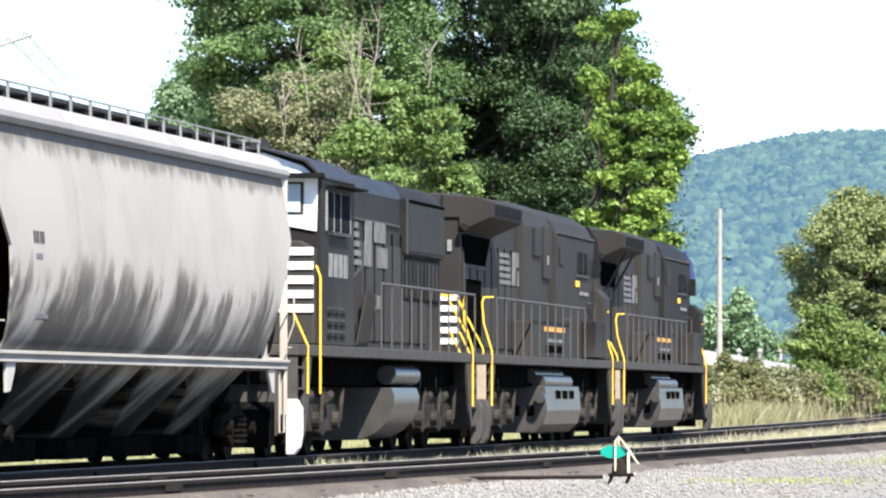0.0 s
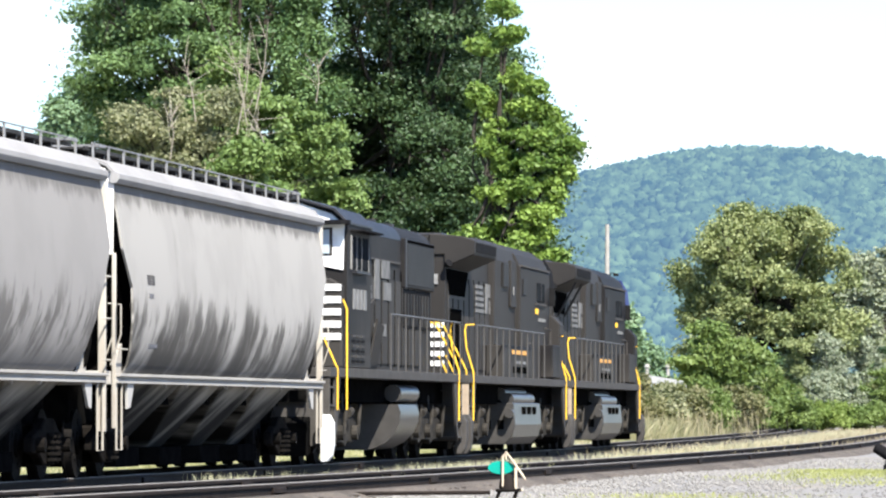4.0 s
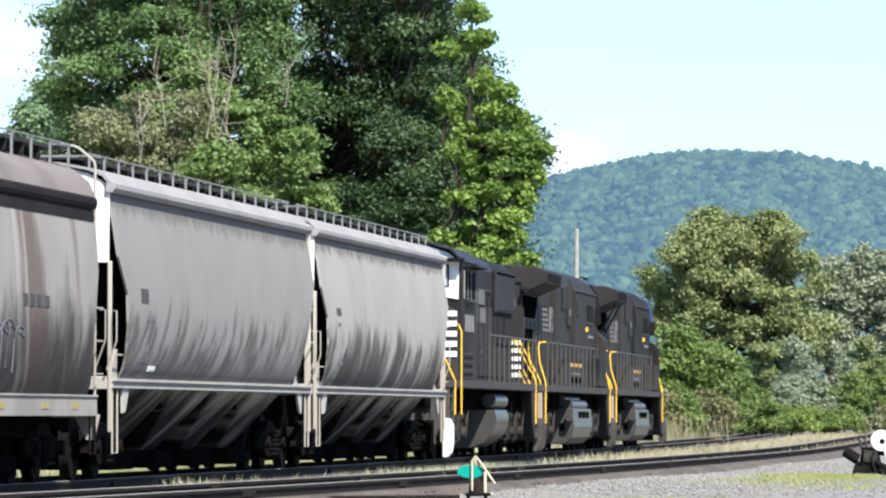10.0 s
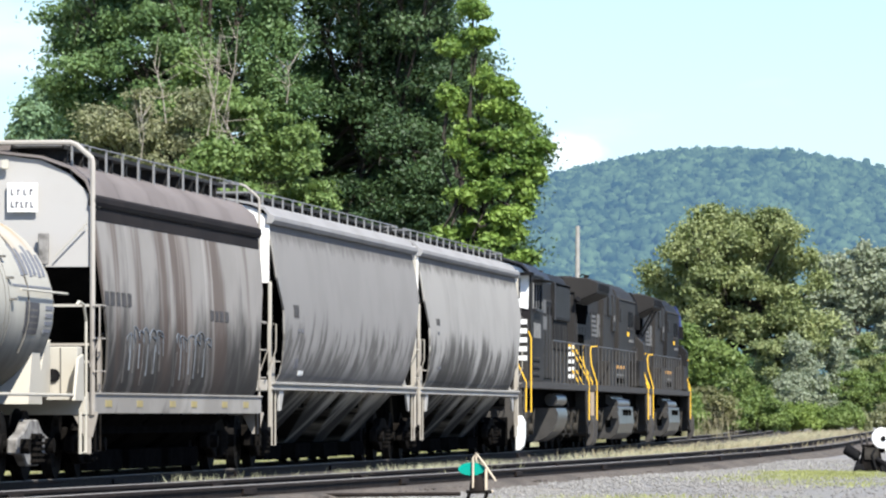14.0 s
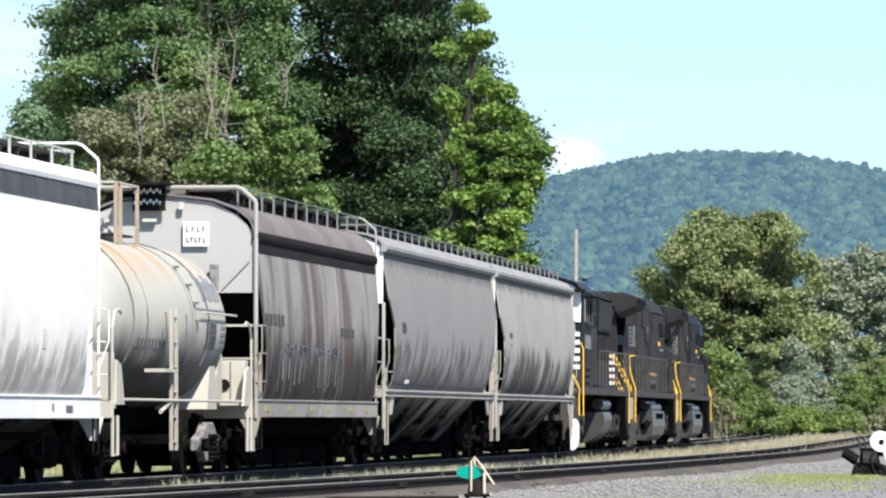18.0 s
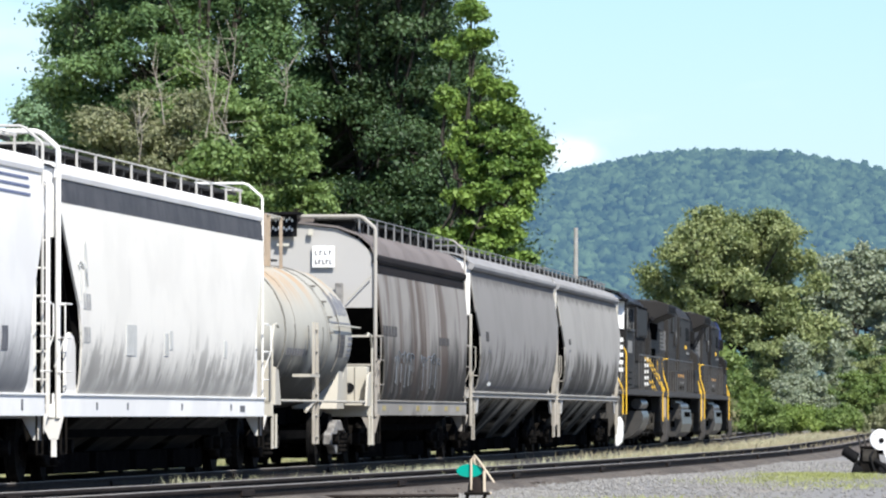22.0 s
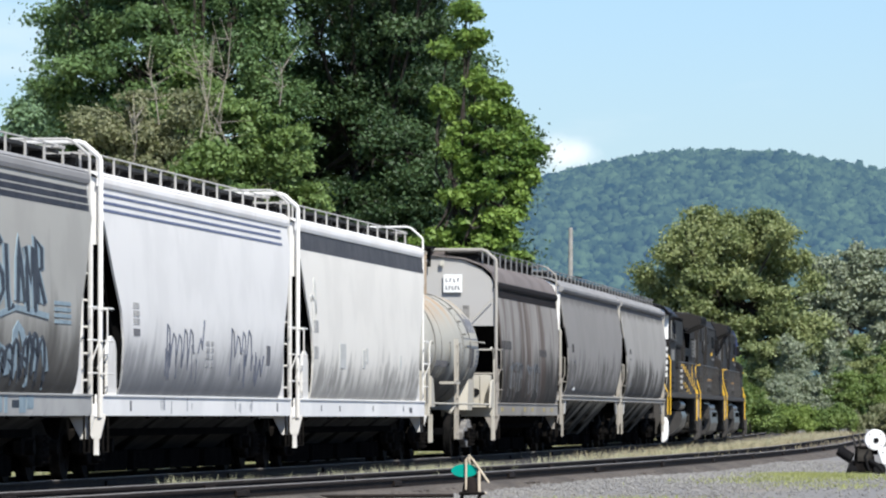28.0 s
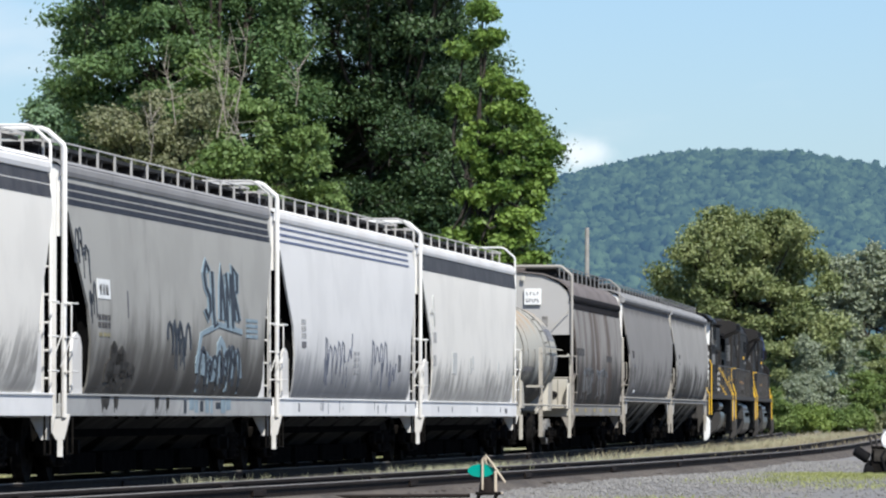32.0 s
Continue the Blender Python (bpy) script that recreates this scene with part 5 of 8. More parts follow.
# ---- rolling stock: tank car ----
def tank_car(label, s_mid, half=6.6):
    car = thing("tank_car", label, "tank car", "freight cars of the train", line_pose(s_mid))
    r, zc = 1.25, 2.25
    rings = []
    for y, k in ((-6.1, 0.05), (-6.07, 0.35), (-5.97, 0.62), (-5.8, 0.82), (-5.55, 0.95), (-5.15, 1.0), (0, 1.0), (5.15, 1.0), (5.55, 0.95), (5.8, 0.82), (5.97, 0.62), (6.07, 0.35), (6.1, 0.05)):
        rings.append([(r * k * math.cos(a), y, zc + r * k * math.sin(a)) for a in np.linspace(0, 2 * math.pi, 33)[:-1]])
    tank = part("tank", Shape().loft(rings), BEIGE, car, "", 0, True)
    for y in (-2.3, 1.85, 2.1):
        part("tank_seam", Shape().tube([((r + 0.004) * math.cos(a), y, zc + (r + 0.004) * math.sin(a)) for a in np.linspace(0, 2 * math.pi, 33)], 0.004, 5), SEAM, tank)
    for y in (-3.6, 3.4):
        part("tank_strap", Shape().tube([((r + 0.01) * math.cos(a), y, zc + (r + 0.01) * math.sin(a)) for a in np.linspace(-0.5, math.pi + 0.5, 25)], 0.014, 5), SEAM, tank)
    part("dome", Shape().tube([(0, 0, zc + r - 0.05), (0, 0, zc + r + 0.12)], 0.40, 20), BEIGE, car, "", 0.02)
    part("top_platform", Shape().box(-0.5, 0.5, -0.9, 0.9, zc + r + 0.02, zc + r + 0.05), GRATE, car)
    for x, y in ((-0.55, -0.95), (0.55, -0.95), (-0.55, 0.95), (0.55, 0.95), (0.55, -0.55)):
        part("platform_post", Shape().box(x - 0.028, x + 0.028, y - 0.02, y + 0.02, zc + r - 0.1, zc + r + 0.79), PILOT_TAN, car, "rusty tan flat-bar post", 0.004)
    part("platform_rail", Shape().tube([(-0.55, -0.95, zc + r + 0.78), (0.55, -0.95, zc + r + 0.78), (0.55, 0.95, zc + r + 0.78), (-0.55, 0.95, zc + r + 0.78), (-0.55, -0.95, zc + r + 0.78)], 0.02, 6), POST_BEIGE, car, "tan pipe railing round the top platform")
    for x in (-0.25, 0.0, 0.22):
        part("valve", Shape().tube([(x, -0.3, zc + r + 0.1), (x, -0.3, zc + r + 0.28)], 0.05, 8), GALV, car)
    for way in (-1, 1):
        y = way * half
        part("bolster", Shape().hexa([(-1.1, way * 4.2, 1.0), (1.1, way * 4.2, 1.0), (1.1, way * 5.2, 1.0), (-1.1, way * 5.2, 1.0)], [(-1.1, way * 4.5, 1.75), (1.1, way * 4.5, 1.75), (1.1, way * 5.0, 1.75), (-1.1, way * 5.0, 1.75)]), BEIGE_END, car)
        part("end_sill", Shape().box(-1.45, 1.45, min(y, y - way * 0.15), max(y, y - way * 0.15), 0.86, 1.10), BEIGE_END, car, "", 0.01)
        part("draft_sill", Shape().box(-0.3, 0.3, min(y, way * 3.8), max(y, way * 3.8), 0.75, 1.05), UNDER, car)
        part("end_deck", Shape().box(-1.42, 1.42, min(y, y - way * 0.8), max(y, y - way * 0.8), 1.06, 1.10), BEIGE_END, car)
        box = part("brake_box", Shape().box(0.93, 1.40, min(y - way * 0.12, y - way * 0.50), max(y - way * 0.12, y - way * 0.50), 1.10, 1.76), BEIGE_END, car, "cream sheet-metal box on the end deck", 0.01)
        part("brake_port", Shape().disc((1.08, y - way * 0.51, 1.38), (0, 1, 0), 0.09, 0.03, 14), BLACK, box, "dark round port")
        part("box_seam", Shape().box(1.17, 1.185, min(y - way * 0.50, y - way * 0.51), max(y - way * 0.50, y - way * 0.51), 1.12, 1.74), SEAM, box)
        for side in (-1, 1):
            x = side * 1.44
            part("head_shield", Shape().prism([(way * 6.0, 1.10), (way * 5.0, 1.10), (way * 5.6, 1.75), (way * 6.0, 1.85)], "x", side * 1.02, side * 1.06), BEIGE_END, car)
            part("end_handrail", Shape().tube([(x, y - way * 0.06, 0.9), (x, y - way * 0.06, 2.1), (x, y - way * 0.25, 2.32), (x, y - way * 0.6, 2.35), (x, y - way * 0.8, 2.3)], 0.02, 6), BEIGE_END, car)
            part("sill_step", Shape().tube([(x, y - way * 0.1, 0.9), (x, y - way * 0.1, 0.36), (x, y - way * 0.5, 0.36), (x, y - way * 0.5, 0.9)], 0.025, 6), BEIGE_END, car)
            part("corner_gusset", Shape().prism([(y - way * 0.3, 1.05), (y - way * 1.0, 1.05), (y - way * 0.7, 1.6), (y - way * 0.35, 1.66)], "x", x - 0.02, x + 0.02), BEIGE_END, car)
        coupler(car, y, way)
        # sunlight on the front side frames is put in as a paler steel
        freight_truck(car, way * 4.75, CAST_PALE if way > 0 else None)
    for side in (-1, 1):
        part("side_handrail", Shape().tube([(side * 1.42, -6.2, 1.12), (side * 1.42, 6.2, 1.12)], 0.022, 6), BEIGE_END, car)
        part("tank_handrail", Shape().tube([(side * 1.30, 2.6, 2.45), (side * 1.30, 5.9, 2.45)], 0.016, 6), BEIGE_END, car)
        for y in (-1.15, ):
            ladder(car, side * 1.40, y, 0.40, 2.45, POST_BEIGE, "y", 0.45)
            part("ladder_brace", Shape().tube([(side * 1.40, y, 1.12), (side * 1.40, y - 1.0, 0.95)], 0.03, 6), BEIGE_END, car)
            part("ladder_step", Shape().box(min(side * 1.2, side * 1.5), max(side * 1.2, side * 1.5), y - 1.2, y, 1.52, 1.57), BEIGE_END, car)
        # stencils that follow the round shell
        def stencil(y0, y1, z0, z1, lean=0.0, material=DARK_MARK):
            rings = []
            for k in range(5):
                z = z0 + (z1 - z0) * k / 4
                x = math.sqrt(r * r - (z - zc) ** 2)
                rings.append([(side * (x - 0.02), y0 + lean * k, z), (side * (x + 0.006), y0 + lean * k, z), (side * (x + 0.006), y1 + lean * k, z), (side * (x - 0.02), y1 + lean * k, z)])
            part("lettering", Shape().loft(rings), material, tank, "faded dark stencil on the tank shell")
        for k in range(6):
            stencil(3.20 + k * 0.31, 3.38 + k * 0.31, 2.64 + 0.02 * (k % 2), 3.04 - 0.05 * (k % 3), 0.015, STENCIL_BLUE)
        stencil(2.4, 5.1, 2.49, 2.515, 0, STENCIL_BLUE)
        stencil(3.2, 4.15, 1.90, 2.30, 0, BAND_BLACK)
        for k in range(4):
            stencil(3.3, 4.05, 1.95 + k * 0.08, 1.97 + k * 0.08, 0, SEAM)
            stencil(4.6, 5.1, 1.92 + k * 0.10, 1.97 + k * 0.10, 0, STENCIL_BLUE)
        for k in range(7):
            stencil(-3.1 + k * 0.32, -2.9 + k * 0.32, 1.88, 2.0)
        for y, z0, z1 in ((-2.4, 1.9, 2.4), (-0.7, 1.9, 2.4), (1.2, 1.9, 2.4)):
            stencil(y, y + 0.06, z0, z1, 0, SEAM)
        for k in range(4):
            z = 2.30 + k * 0.27
            x = side * (math.sqrt(r * r - (z - zc) ** 2) + 0.02)
            part("shell_lug", Shape().box(x - 0.04, x + 0.04, 2.15, 2.30, z, z + 0.03), SEAM, tank)
    part("centre_sill", Shape().box(-0.25, 0.25, -half, half, 0.72, 0.98), UNDER, car)
    part("bottom_outlet", Shape().box(-0.5, 0.5, -0.6, 0.6, 0.40, 1.05), UNDER, car, "", 0.03)
    part("brake_cylinder", Shape().tube([(-0.8, 1.4, 0.72), (-0.8, 2.4, 0.72)], 0.2, 10), UNDER, car)
    part("brake_rigging", Shape().box(-0.7, 0.7, -3.2, 3.2, 0.48, 0.62), UNDER, car)
    return car
# ---- the train ----
TRAIN = []
def join_train(car, s_mid):
    TRAIN.append((car, s_mid))
    return car


join_train(ge_locomotive("lead", "black lead diesel locomotive with yellow step handrails", 5.95), 5.95)
join_train(ge_locomotive("second", "black diesel locomotive with overhanging radiator wings, second in line", -16.5), -16.5)
join_train(hood_locomotive("third", "black diesel locomotive with a white striped nose facing backwards", -38.15), -38.15)
h1 = join_train(hopper_car("h1", "pale grey curved-side covered hopper car streaked with dirt", -58.6, 9.85, GREY_HOPPER, ROOF_GREY, SILL_GREY, POST_BEIGE, sill_low=1.26, eave=4.06, hoop=False, posts=17, bulge=0.15, rail_top=0.38, set_back=1.15, eave_out=0.095, panel_paint=WHITE_END, panel_low=2.96), -58.6)
h2 = join_train(hopper_car("h2", "slate grey curved-side covered hopper car with white ends", -79.2, 9.95, GREY_HOPPER_2, ROOF_GREY, SILL_GREY, POST_BEIGE, sill_low=1.26, eave=4.06, hoop=False, posts=17, bulge=0.15, rail_top=0.38, set_back=1.15, eave_out=0.095, panel_paint=WHITE_END, panel_low=2.96), -79.2)
h3 = join_train(hopper_car("h3", "rust-streaked brown grey covered hopper car with beige ends", -98.0, 7.75, BROWN_HOPPER, ROOF_BROWN, SILL_BROWN, POST_TAN, panel_paint=GREY_PANEL, sill_top=1.16, sill_low=0.88,
                           eave=3.80, crown=0.60, rail_top=0.70, hoop_up=0.24, set_back=0.62, bulge=0.09, bays=3, eave_out=0.05, band=BAND_BROWN, eave_paint=BAND_BROWN, bay_paint=UNDER, posts=12, end_ladders=False, panel_low=2.83), -98.0)
join_train(tank_car("beige tank car with rust-stained top and side ladder", -112.75), -112.75)
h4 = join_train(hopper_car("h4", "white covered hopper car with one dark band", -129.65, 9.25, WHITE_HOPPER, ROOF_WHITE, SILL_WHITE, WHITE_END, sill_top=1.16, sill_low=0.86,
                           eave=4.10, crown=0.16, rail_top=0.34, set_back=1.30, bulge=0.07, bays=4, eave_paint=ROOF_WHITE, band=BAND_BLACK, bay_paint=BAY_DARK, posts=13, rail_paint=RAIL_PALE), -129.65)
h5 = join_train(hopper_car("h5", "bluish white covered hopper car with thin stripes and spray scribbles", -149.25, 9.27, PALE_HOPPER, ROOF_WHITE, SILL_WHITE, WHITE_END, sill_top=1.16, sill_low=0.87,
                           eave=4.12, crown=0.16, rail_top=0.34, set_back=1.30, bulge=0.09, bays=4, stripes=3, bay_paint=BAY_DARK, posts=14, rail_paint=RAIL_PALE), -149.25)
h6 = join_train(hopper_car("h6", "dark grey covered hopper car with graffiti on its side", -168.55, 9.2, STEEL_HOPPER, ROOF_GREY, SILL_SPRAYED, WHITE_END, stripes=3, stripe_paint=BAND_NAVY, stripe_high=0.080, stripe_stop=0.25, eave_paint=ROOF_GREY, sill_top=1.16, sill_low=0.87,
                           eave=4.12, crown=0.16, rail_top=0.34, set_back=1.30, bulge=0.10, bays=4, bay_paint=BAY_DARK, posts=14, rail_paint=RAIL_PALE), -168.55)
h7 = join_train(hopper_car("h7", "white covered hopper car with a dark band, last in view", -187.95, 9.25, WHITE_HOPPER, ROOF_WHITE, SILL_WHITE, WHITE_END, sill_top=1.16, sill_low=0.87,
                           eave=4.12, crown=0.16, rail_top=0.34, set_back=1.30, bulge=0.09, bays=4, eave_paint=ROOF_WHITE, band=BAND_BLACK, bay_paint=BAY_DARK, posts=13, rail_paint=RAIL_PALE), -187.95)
# ---- lettering, notices and graffiti on the cars ----
mark_rng = np.random.default_rng(55)
lettering(h1, -8.0, 2.60, (0.10, 0.14, 0.08, 0.12), 0.13, MARK_DIM)
lettering(h1, -7.9, 2.42, (0.08, 0.10, 0.08), 0.06)
lettering(h1, -7.9, 1.75, (0.7,), 0.05)
lettering(h2, -8.2, 2.44, (0.10, 0.14, 0.10, 0.12), 0.20, MARK_DIM)
lettering(h2, -7.8, 2.20, (0.3, 0.3), 0.06)
lettering(h2, -8.0, 1.62, (0.45,), 0.16)
side_patch(h2, -7.3, -6.7, 1.50, 1.58, WHITE, "notice_plate", "small white notice plate")
side_patch(h3, -7.60, 7.60, 3.46, 3.50, BAND_BROWN, "painted_band", "dark brown band below the eave", 0.006, 3)
lettering(h3, -7.3, 2.34, (0.30, 0.34, 0.30, 0.34, 0.30), 0.18, MARK_DIM)
lettering(h3, 2.0, 2.26, (0.32, 0.32, 0.36, 0.36), 0.15, MARK_DIM)
for y0 in (-5.6, -1.2):
    scrawl(h3, mark_rng, y0, y0 + 3.2, 1.86, 2.08, 6, 0.016, SCRAWL_DIM, "dim bluish spray scrawl")
    for k in range(9):
        y = y0 + k * 0.36 + mark_rng.uniform(-0.08, 0.08)
        stroke(h3, [(y, mark_rng.uniform(1.75, 2.0)), (y + mark_rng.uniform(-0.2, 0.1), mark_rng.uniform(1.25, 1.5))], 0.015, SCRAWL_DIM if k % 2 else MARK_DIM, "faint run of bluish paint")
for y in (-6.9, -4.3, -1.4, 0.6, 3.6, 5.8):
    part("reflector", Shape().box(1.46, 1.482, y, y + 0.5, 0.97, 1.06), YELLOW_MARK, h3, "faded yellow reflective square")
for car in (h4, h7):
    side_patch(car, -9.15, 9.15, 3.64, 3.80, BAND_BLACK, "painted_band", "dark band below the eave", 0.006, 3)
lettering(h4, -7.75, 2.28, (0.14, 0.14, 0.14), 0.20, SMUDGE_DARK)
lettering(h4, -7.75, 1.84, (0.12, 0.12, 0.12), 0.20, SMUDGE_DARK)
for y, w, z0, z1 in ((-4.35, 0.85, 1.70, 2.12), (-1.05, 0.35, 1.72, 2.04), (-0.60, 0.30, 1.82, 2.08), (4.6, 0.3, 1.75, 2.0)):
    side_patch(h4, y, y + w, z0, z1, SMUDGE, "faded_patch", "grey overpainted patch")
scrawl(h4, mark_rng, -8.0, -7.4, 2.5, 3.2, 2, 0.025, SMUDGE, "thin grey scrawl near the ladder")
for y in (-6.5, -4.0, 0.8, 5.6):
    part("sill_mark", Shape().box(1.46, 1.479, y, y + 0.12, 0.95, 1.05), DARK_MARK, h4)
part("sill_mark", Shape().box(1.46, 1.479, 6.6, 7.1, 0.93, 1.03), DARK_MARK, h4)
for z in (2.36, 2.25, 2.14):
    lettering(h5, -7.1, z, (0.14, 0.10, 0.16), 0.08, SMUDGE_DARK)
lettering(h5, -7.1, 1.98, (0.10, 0.10, 0.10, 0.10), 0.10, DARK_MARK)
tall_scribble(h5, mark_rng, -4.1, -1.4, 1.50, 2.20, 5, 0.018, SPRAY_THIN, "thin dark spray scribble")
stroke(h5, [(-1.25, 1.80), (-0.95, 2.02), (-0.85, 1.85), (-0.57, 2.29)], 0.020, SPRAY_THIN, "dark spray tick")
tall_scribble(h5, mark_rng, 2.2, 4.6, 1.48, 2.24, 4, 0.017, SPRAY_THIN, "thin dark spray scribble")
stroke(h5, [(4.9, 1.42), (5.2, 1.75), (5.35, 1.5), (5.6, 1.82)], 0.03, SPRAY_THIN, "thin dark spray scribble")
for z in (1.92, 1.82, 1.72, 1.60):
    lettering(h5, -0.45, z, (0.34, 0.26), 0.06, SMUDGE_DARK)
side_patch(h5, 5.95, 6.35, 1.68, 1.98, DARK_MARK, "notice_patch", "dark notice patch")
for y in (-7.0, 7.6):
    part("sill_mark", Shape().box(1.46, 1.479, y, y + 0.14, 0.94, 1.08), DARK_MARK, h5)
side_patch(h6, -7.25, -6.25, 2.42, 2.68, WHITE, "notice_plate", "white notice plate with dark marks")
lettering(h6, -7.1, 2.47, (0.18, 0.16, 0.20), 0.16, MARK_DIM)
for z in (2.14, 2.04):
    lettering(h6, -7.25, z, (0.2, 0.14, 0.2, 0.14), 0.07, MARK_DIM)
lettering(h6, -7.2, 1.92, (0.25, 0.2, 0.2), 0.05, YELLOW_FADED)
lettering(h6, -4.9, 2.2, (0.09, ), 0.36, DARK_MARK)
bold_tag(h6, 1.85, 5.35, 2.24, 3.06, (0, 1, 2, 3, 4), 0.135, GRAFFITI, "pale blue graffiti fill", 0.010)
bold_tag(h6, 1.85, 5.35, 2.24, 3.06, (0, 1, 2, 3, 4), 0.062, SPRAY_BLACK, "bold dark graffiti shape", 0.018)
scrawl(h6, mark_rng, 1.2, 5.4, 1.34, 2.04, 7, 0.11, GRAFFITI, "pale blue dripping graffiti fill")
scrawl(h6, mark_rng, 1.3, 5.3, 1.30, 1.92, 8, 0.05, SPRAY_BLACK, "dark graffiti outline", 0.018)
stroke(h6, [(1.1, 1.62), (1.5, 2.06), (3.2, 2.22), (5.5, 2.14)], 0.07, GRAFFITI, "pale blue swash under the graffiti", 0.014)
scrawl(h6, mark_rng, -1.55, 0.5, 1.70, 2.24, 6, 0.04, SPRAY_BLACK, "dark graffiti tag")
for y0, y1, z0, z1 in ((-6.5, -5.2, 1.30, 1.78), (-5.5, -4.4, 1.40, 1.62), (-6.1, -5.5, 1.20, 1.95)):
    scrawl(h6, mark_rng, y0, y1, z0, z1, 3, 0.12, SMEAR, "black smear of paint")
scrawl(h6, mark_rng, -8.75, -7.75, 2.75, 3.35, 4, 0.012, SPRAY_BLACK, "dark tag beside the ladder")
scrawl(h6, mark_rng, -7.85, -7.35, 2.2, 2.7, 3, 0.010, SPRAY_BLACK, "dark tag beside the ladder")
for k in range(4):
    side_patch(h6, 5.95, 7.15, 2.06 + k * 0.08, 2.11 + k * 0.08, GRAFFITI, "lettering", "pale blue lettering line")
for k in range(9):
    y = 0.4 + k * 0.5
    part("sill_spray", Shape().box(1.47, 1.479, y, y + mark_rng.uniform(0.2, 0.5), 0.90 + mark_rng.uniform(0, 0.08), 1.06 + mark_rng.uniform(0, 0.08)), GRAFFITI if k % 3 else SPRAY_BLACK, h6, "graffiti paint run down on the sill")
for y, w in ((-6.6, 0.7), (-5.6, 0.4), (-2.2, 0.4), (-1.2, 0.3)):
    part("sill_spray", Shape().prism([(y, 1.14), (y + w, 1.14), (y + w * 0.9, 1.02), (y + w * 0.6, 0.95), (y + w * 0.35, 1.0), (y + w * 0.15, 0.91)], "x", 1.47, 1.479), SMEAR, h6, "black smear of paint on the sill")
# the end plate of the third hopper, and what hangs on its end
y = -7.75
sign = part("end_plate", Shape().box(0.29, 0.70, y - 0.02, y + 0.01, 3.56, 3.95), WHITE, h3, "white plate with dark marks on the end panel", 0.004)
for row, z in enumerate((3.785, 3.62)):
    for k in range(4 + row):
        a = 0.34 + k * (0.085 if row == 0 else 0.066)
        part("plate_mark", Shape().box(a, a + 0.022, y - 0.026, y - 0.018, z, z + 0.085), DARK_MARK, sign, "dark mark on the plate")
        part("plate_mark", Shape().box(a + 0.022, a + 0.048, y - 0.026, y - 0.018, z + 0.06 * (k % 2), z + 0.02 + 0.06 * (k % 2)), DARK_MARK, sign, "dark mark on the plate")
for x in (-1.1, -0.35):
    part("end_step", Shape().box(x, x + 0.22, y - 0.06, y, 3.95, 4.0), BEIGE_END, h3)
for z in (1.55, 1.78, 2.30):
    part("end_crossbar", Shape().box(-1.35, 1.40, y - 0.03, y + 0.03, z, z + 0.035), POST_BEIGE, h3)
part("end_ladder", Shape().box(-1.16, -1.12, y - 0.06, y, 1.2, 4.2), BEIGE_END, h3)
part("end_ladder", Shape().box(-1.42, -1.38, y - 0.06, y, 1.2, 4.2), BEIGE_END, h3)
walkway = part("end_walkway", Shape().box(-0.66, 0.10, y - 0.42, y + 0.10, 4.52, 4.56), BLACK, h3, "black perforated end walkway")
part("walkway_plate", Shape().box(-0.50, 0.02, y - 0.10, y - 0.06, 4.12, 4.52), BLACK, walkway)
# daylight through the holes, set on as small white squares
for z in (4.22, 4.39):
    for k in range(9):
        part("perforation", Shape().box(-0.48 + k * 0.05, -0.45 + k * 0.05, y - 0.108, y - 0.098, z + 0.03 * (k % 2), z + 0.055 + 0.03 * (k % 2)), WHITE, walkway, "pale light through a perforation")
part("end_bracket", Shape().box(0.22, 0.31, y - 0.05, y - 0.01, 4.14, 4.26), BEIGE_END, h3, "", 0.004)
part("bell_rod", Shape().tube([(0.95, y - 0.03, 2.98), (1.38, y - 0.03, 3.42)], 0.012, 5), POST_BEIGE, h3)
part("brake_chain_guard", Shape().box(0.72, 0.86, y - 0.08, y - 0.02, 2.86, 3.28), CAST_PALE, h3, "", 0.01)
# ---- ground ----
def ground_height(x, y):
    """Level by the tracks, gently lower toward the eye, and slowly rising far behind."""
    z = -0.24
    if y < 80:
        z -= 0.12 * min((80 - y) / 40, 1.0)
    return z + 0.03 * noise.noise(Vector((x * 0.12, y * 0.05, 0.0)))


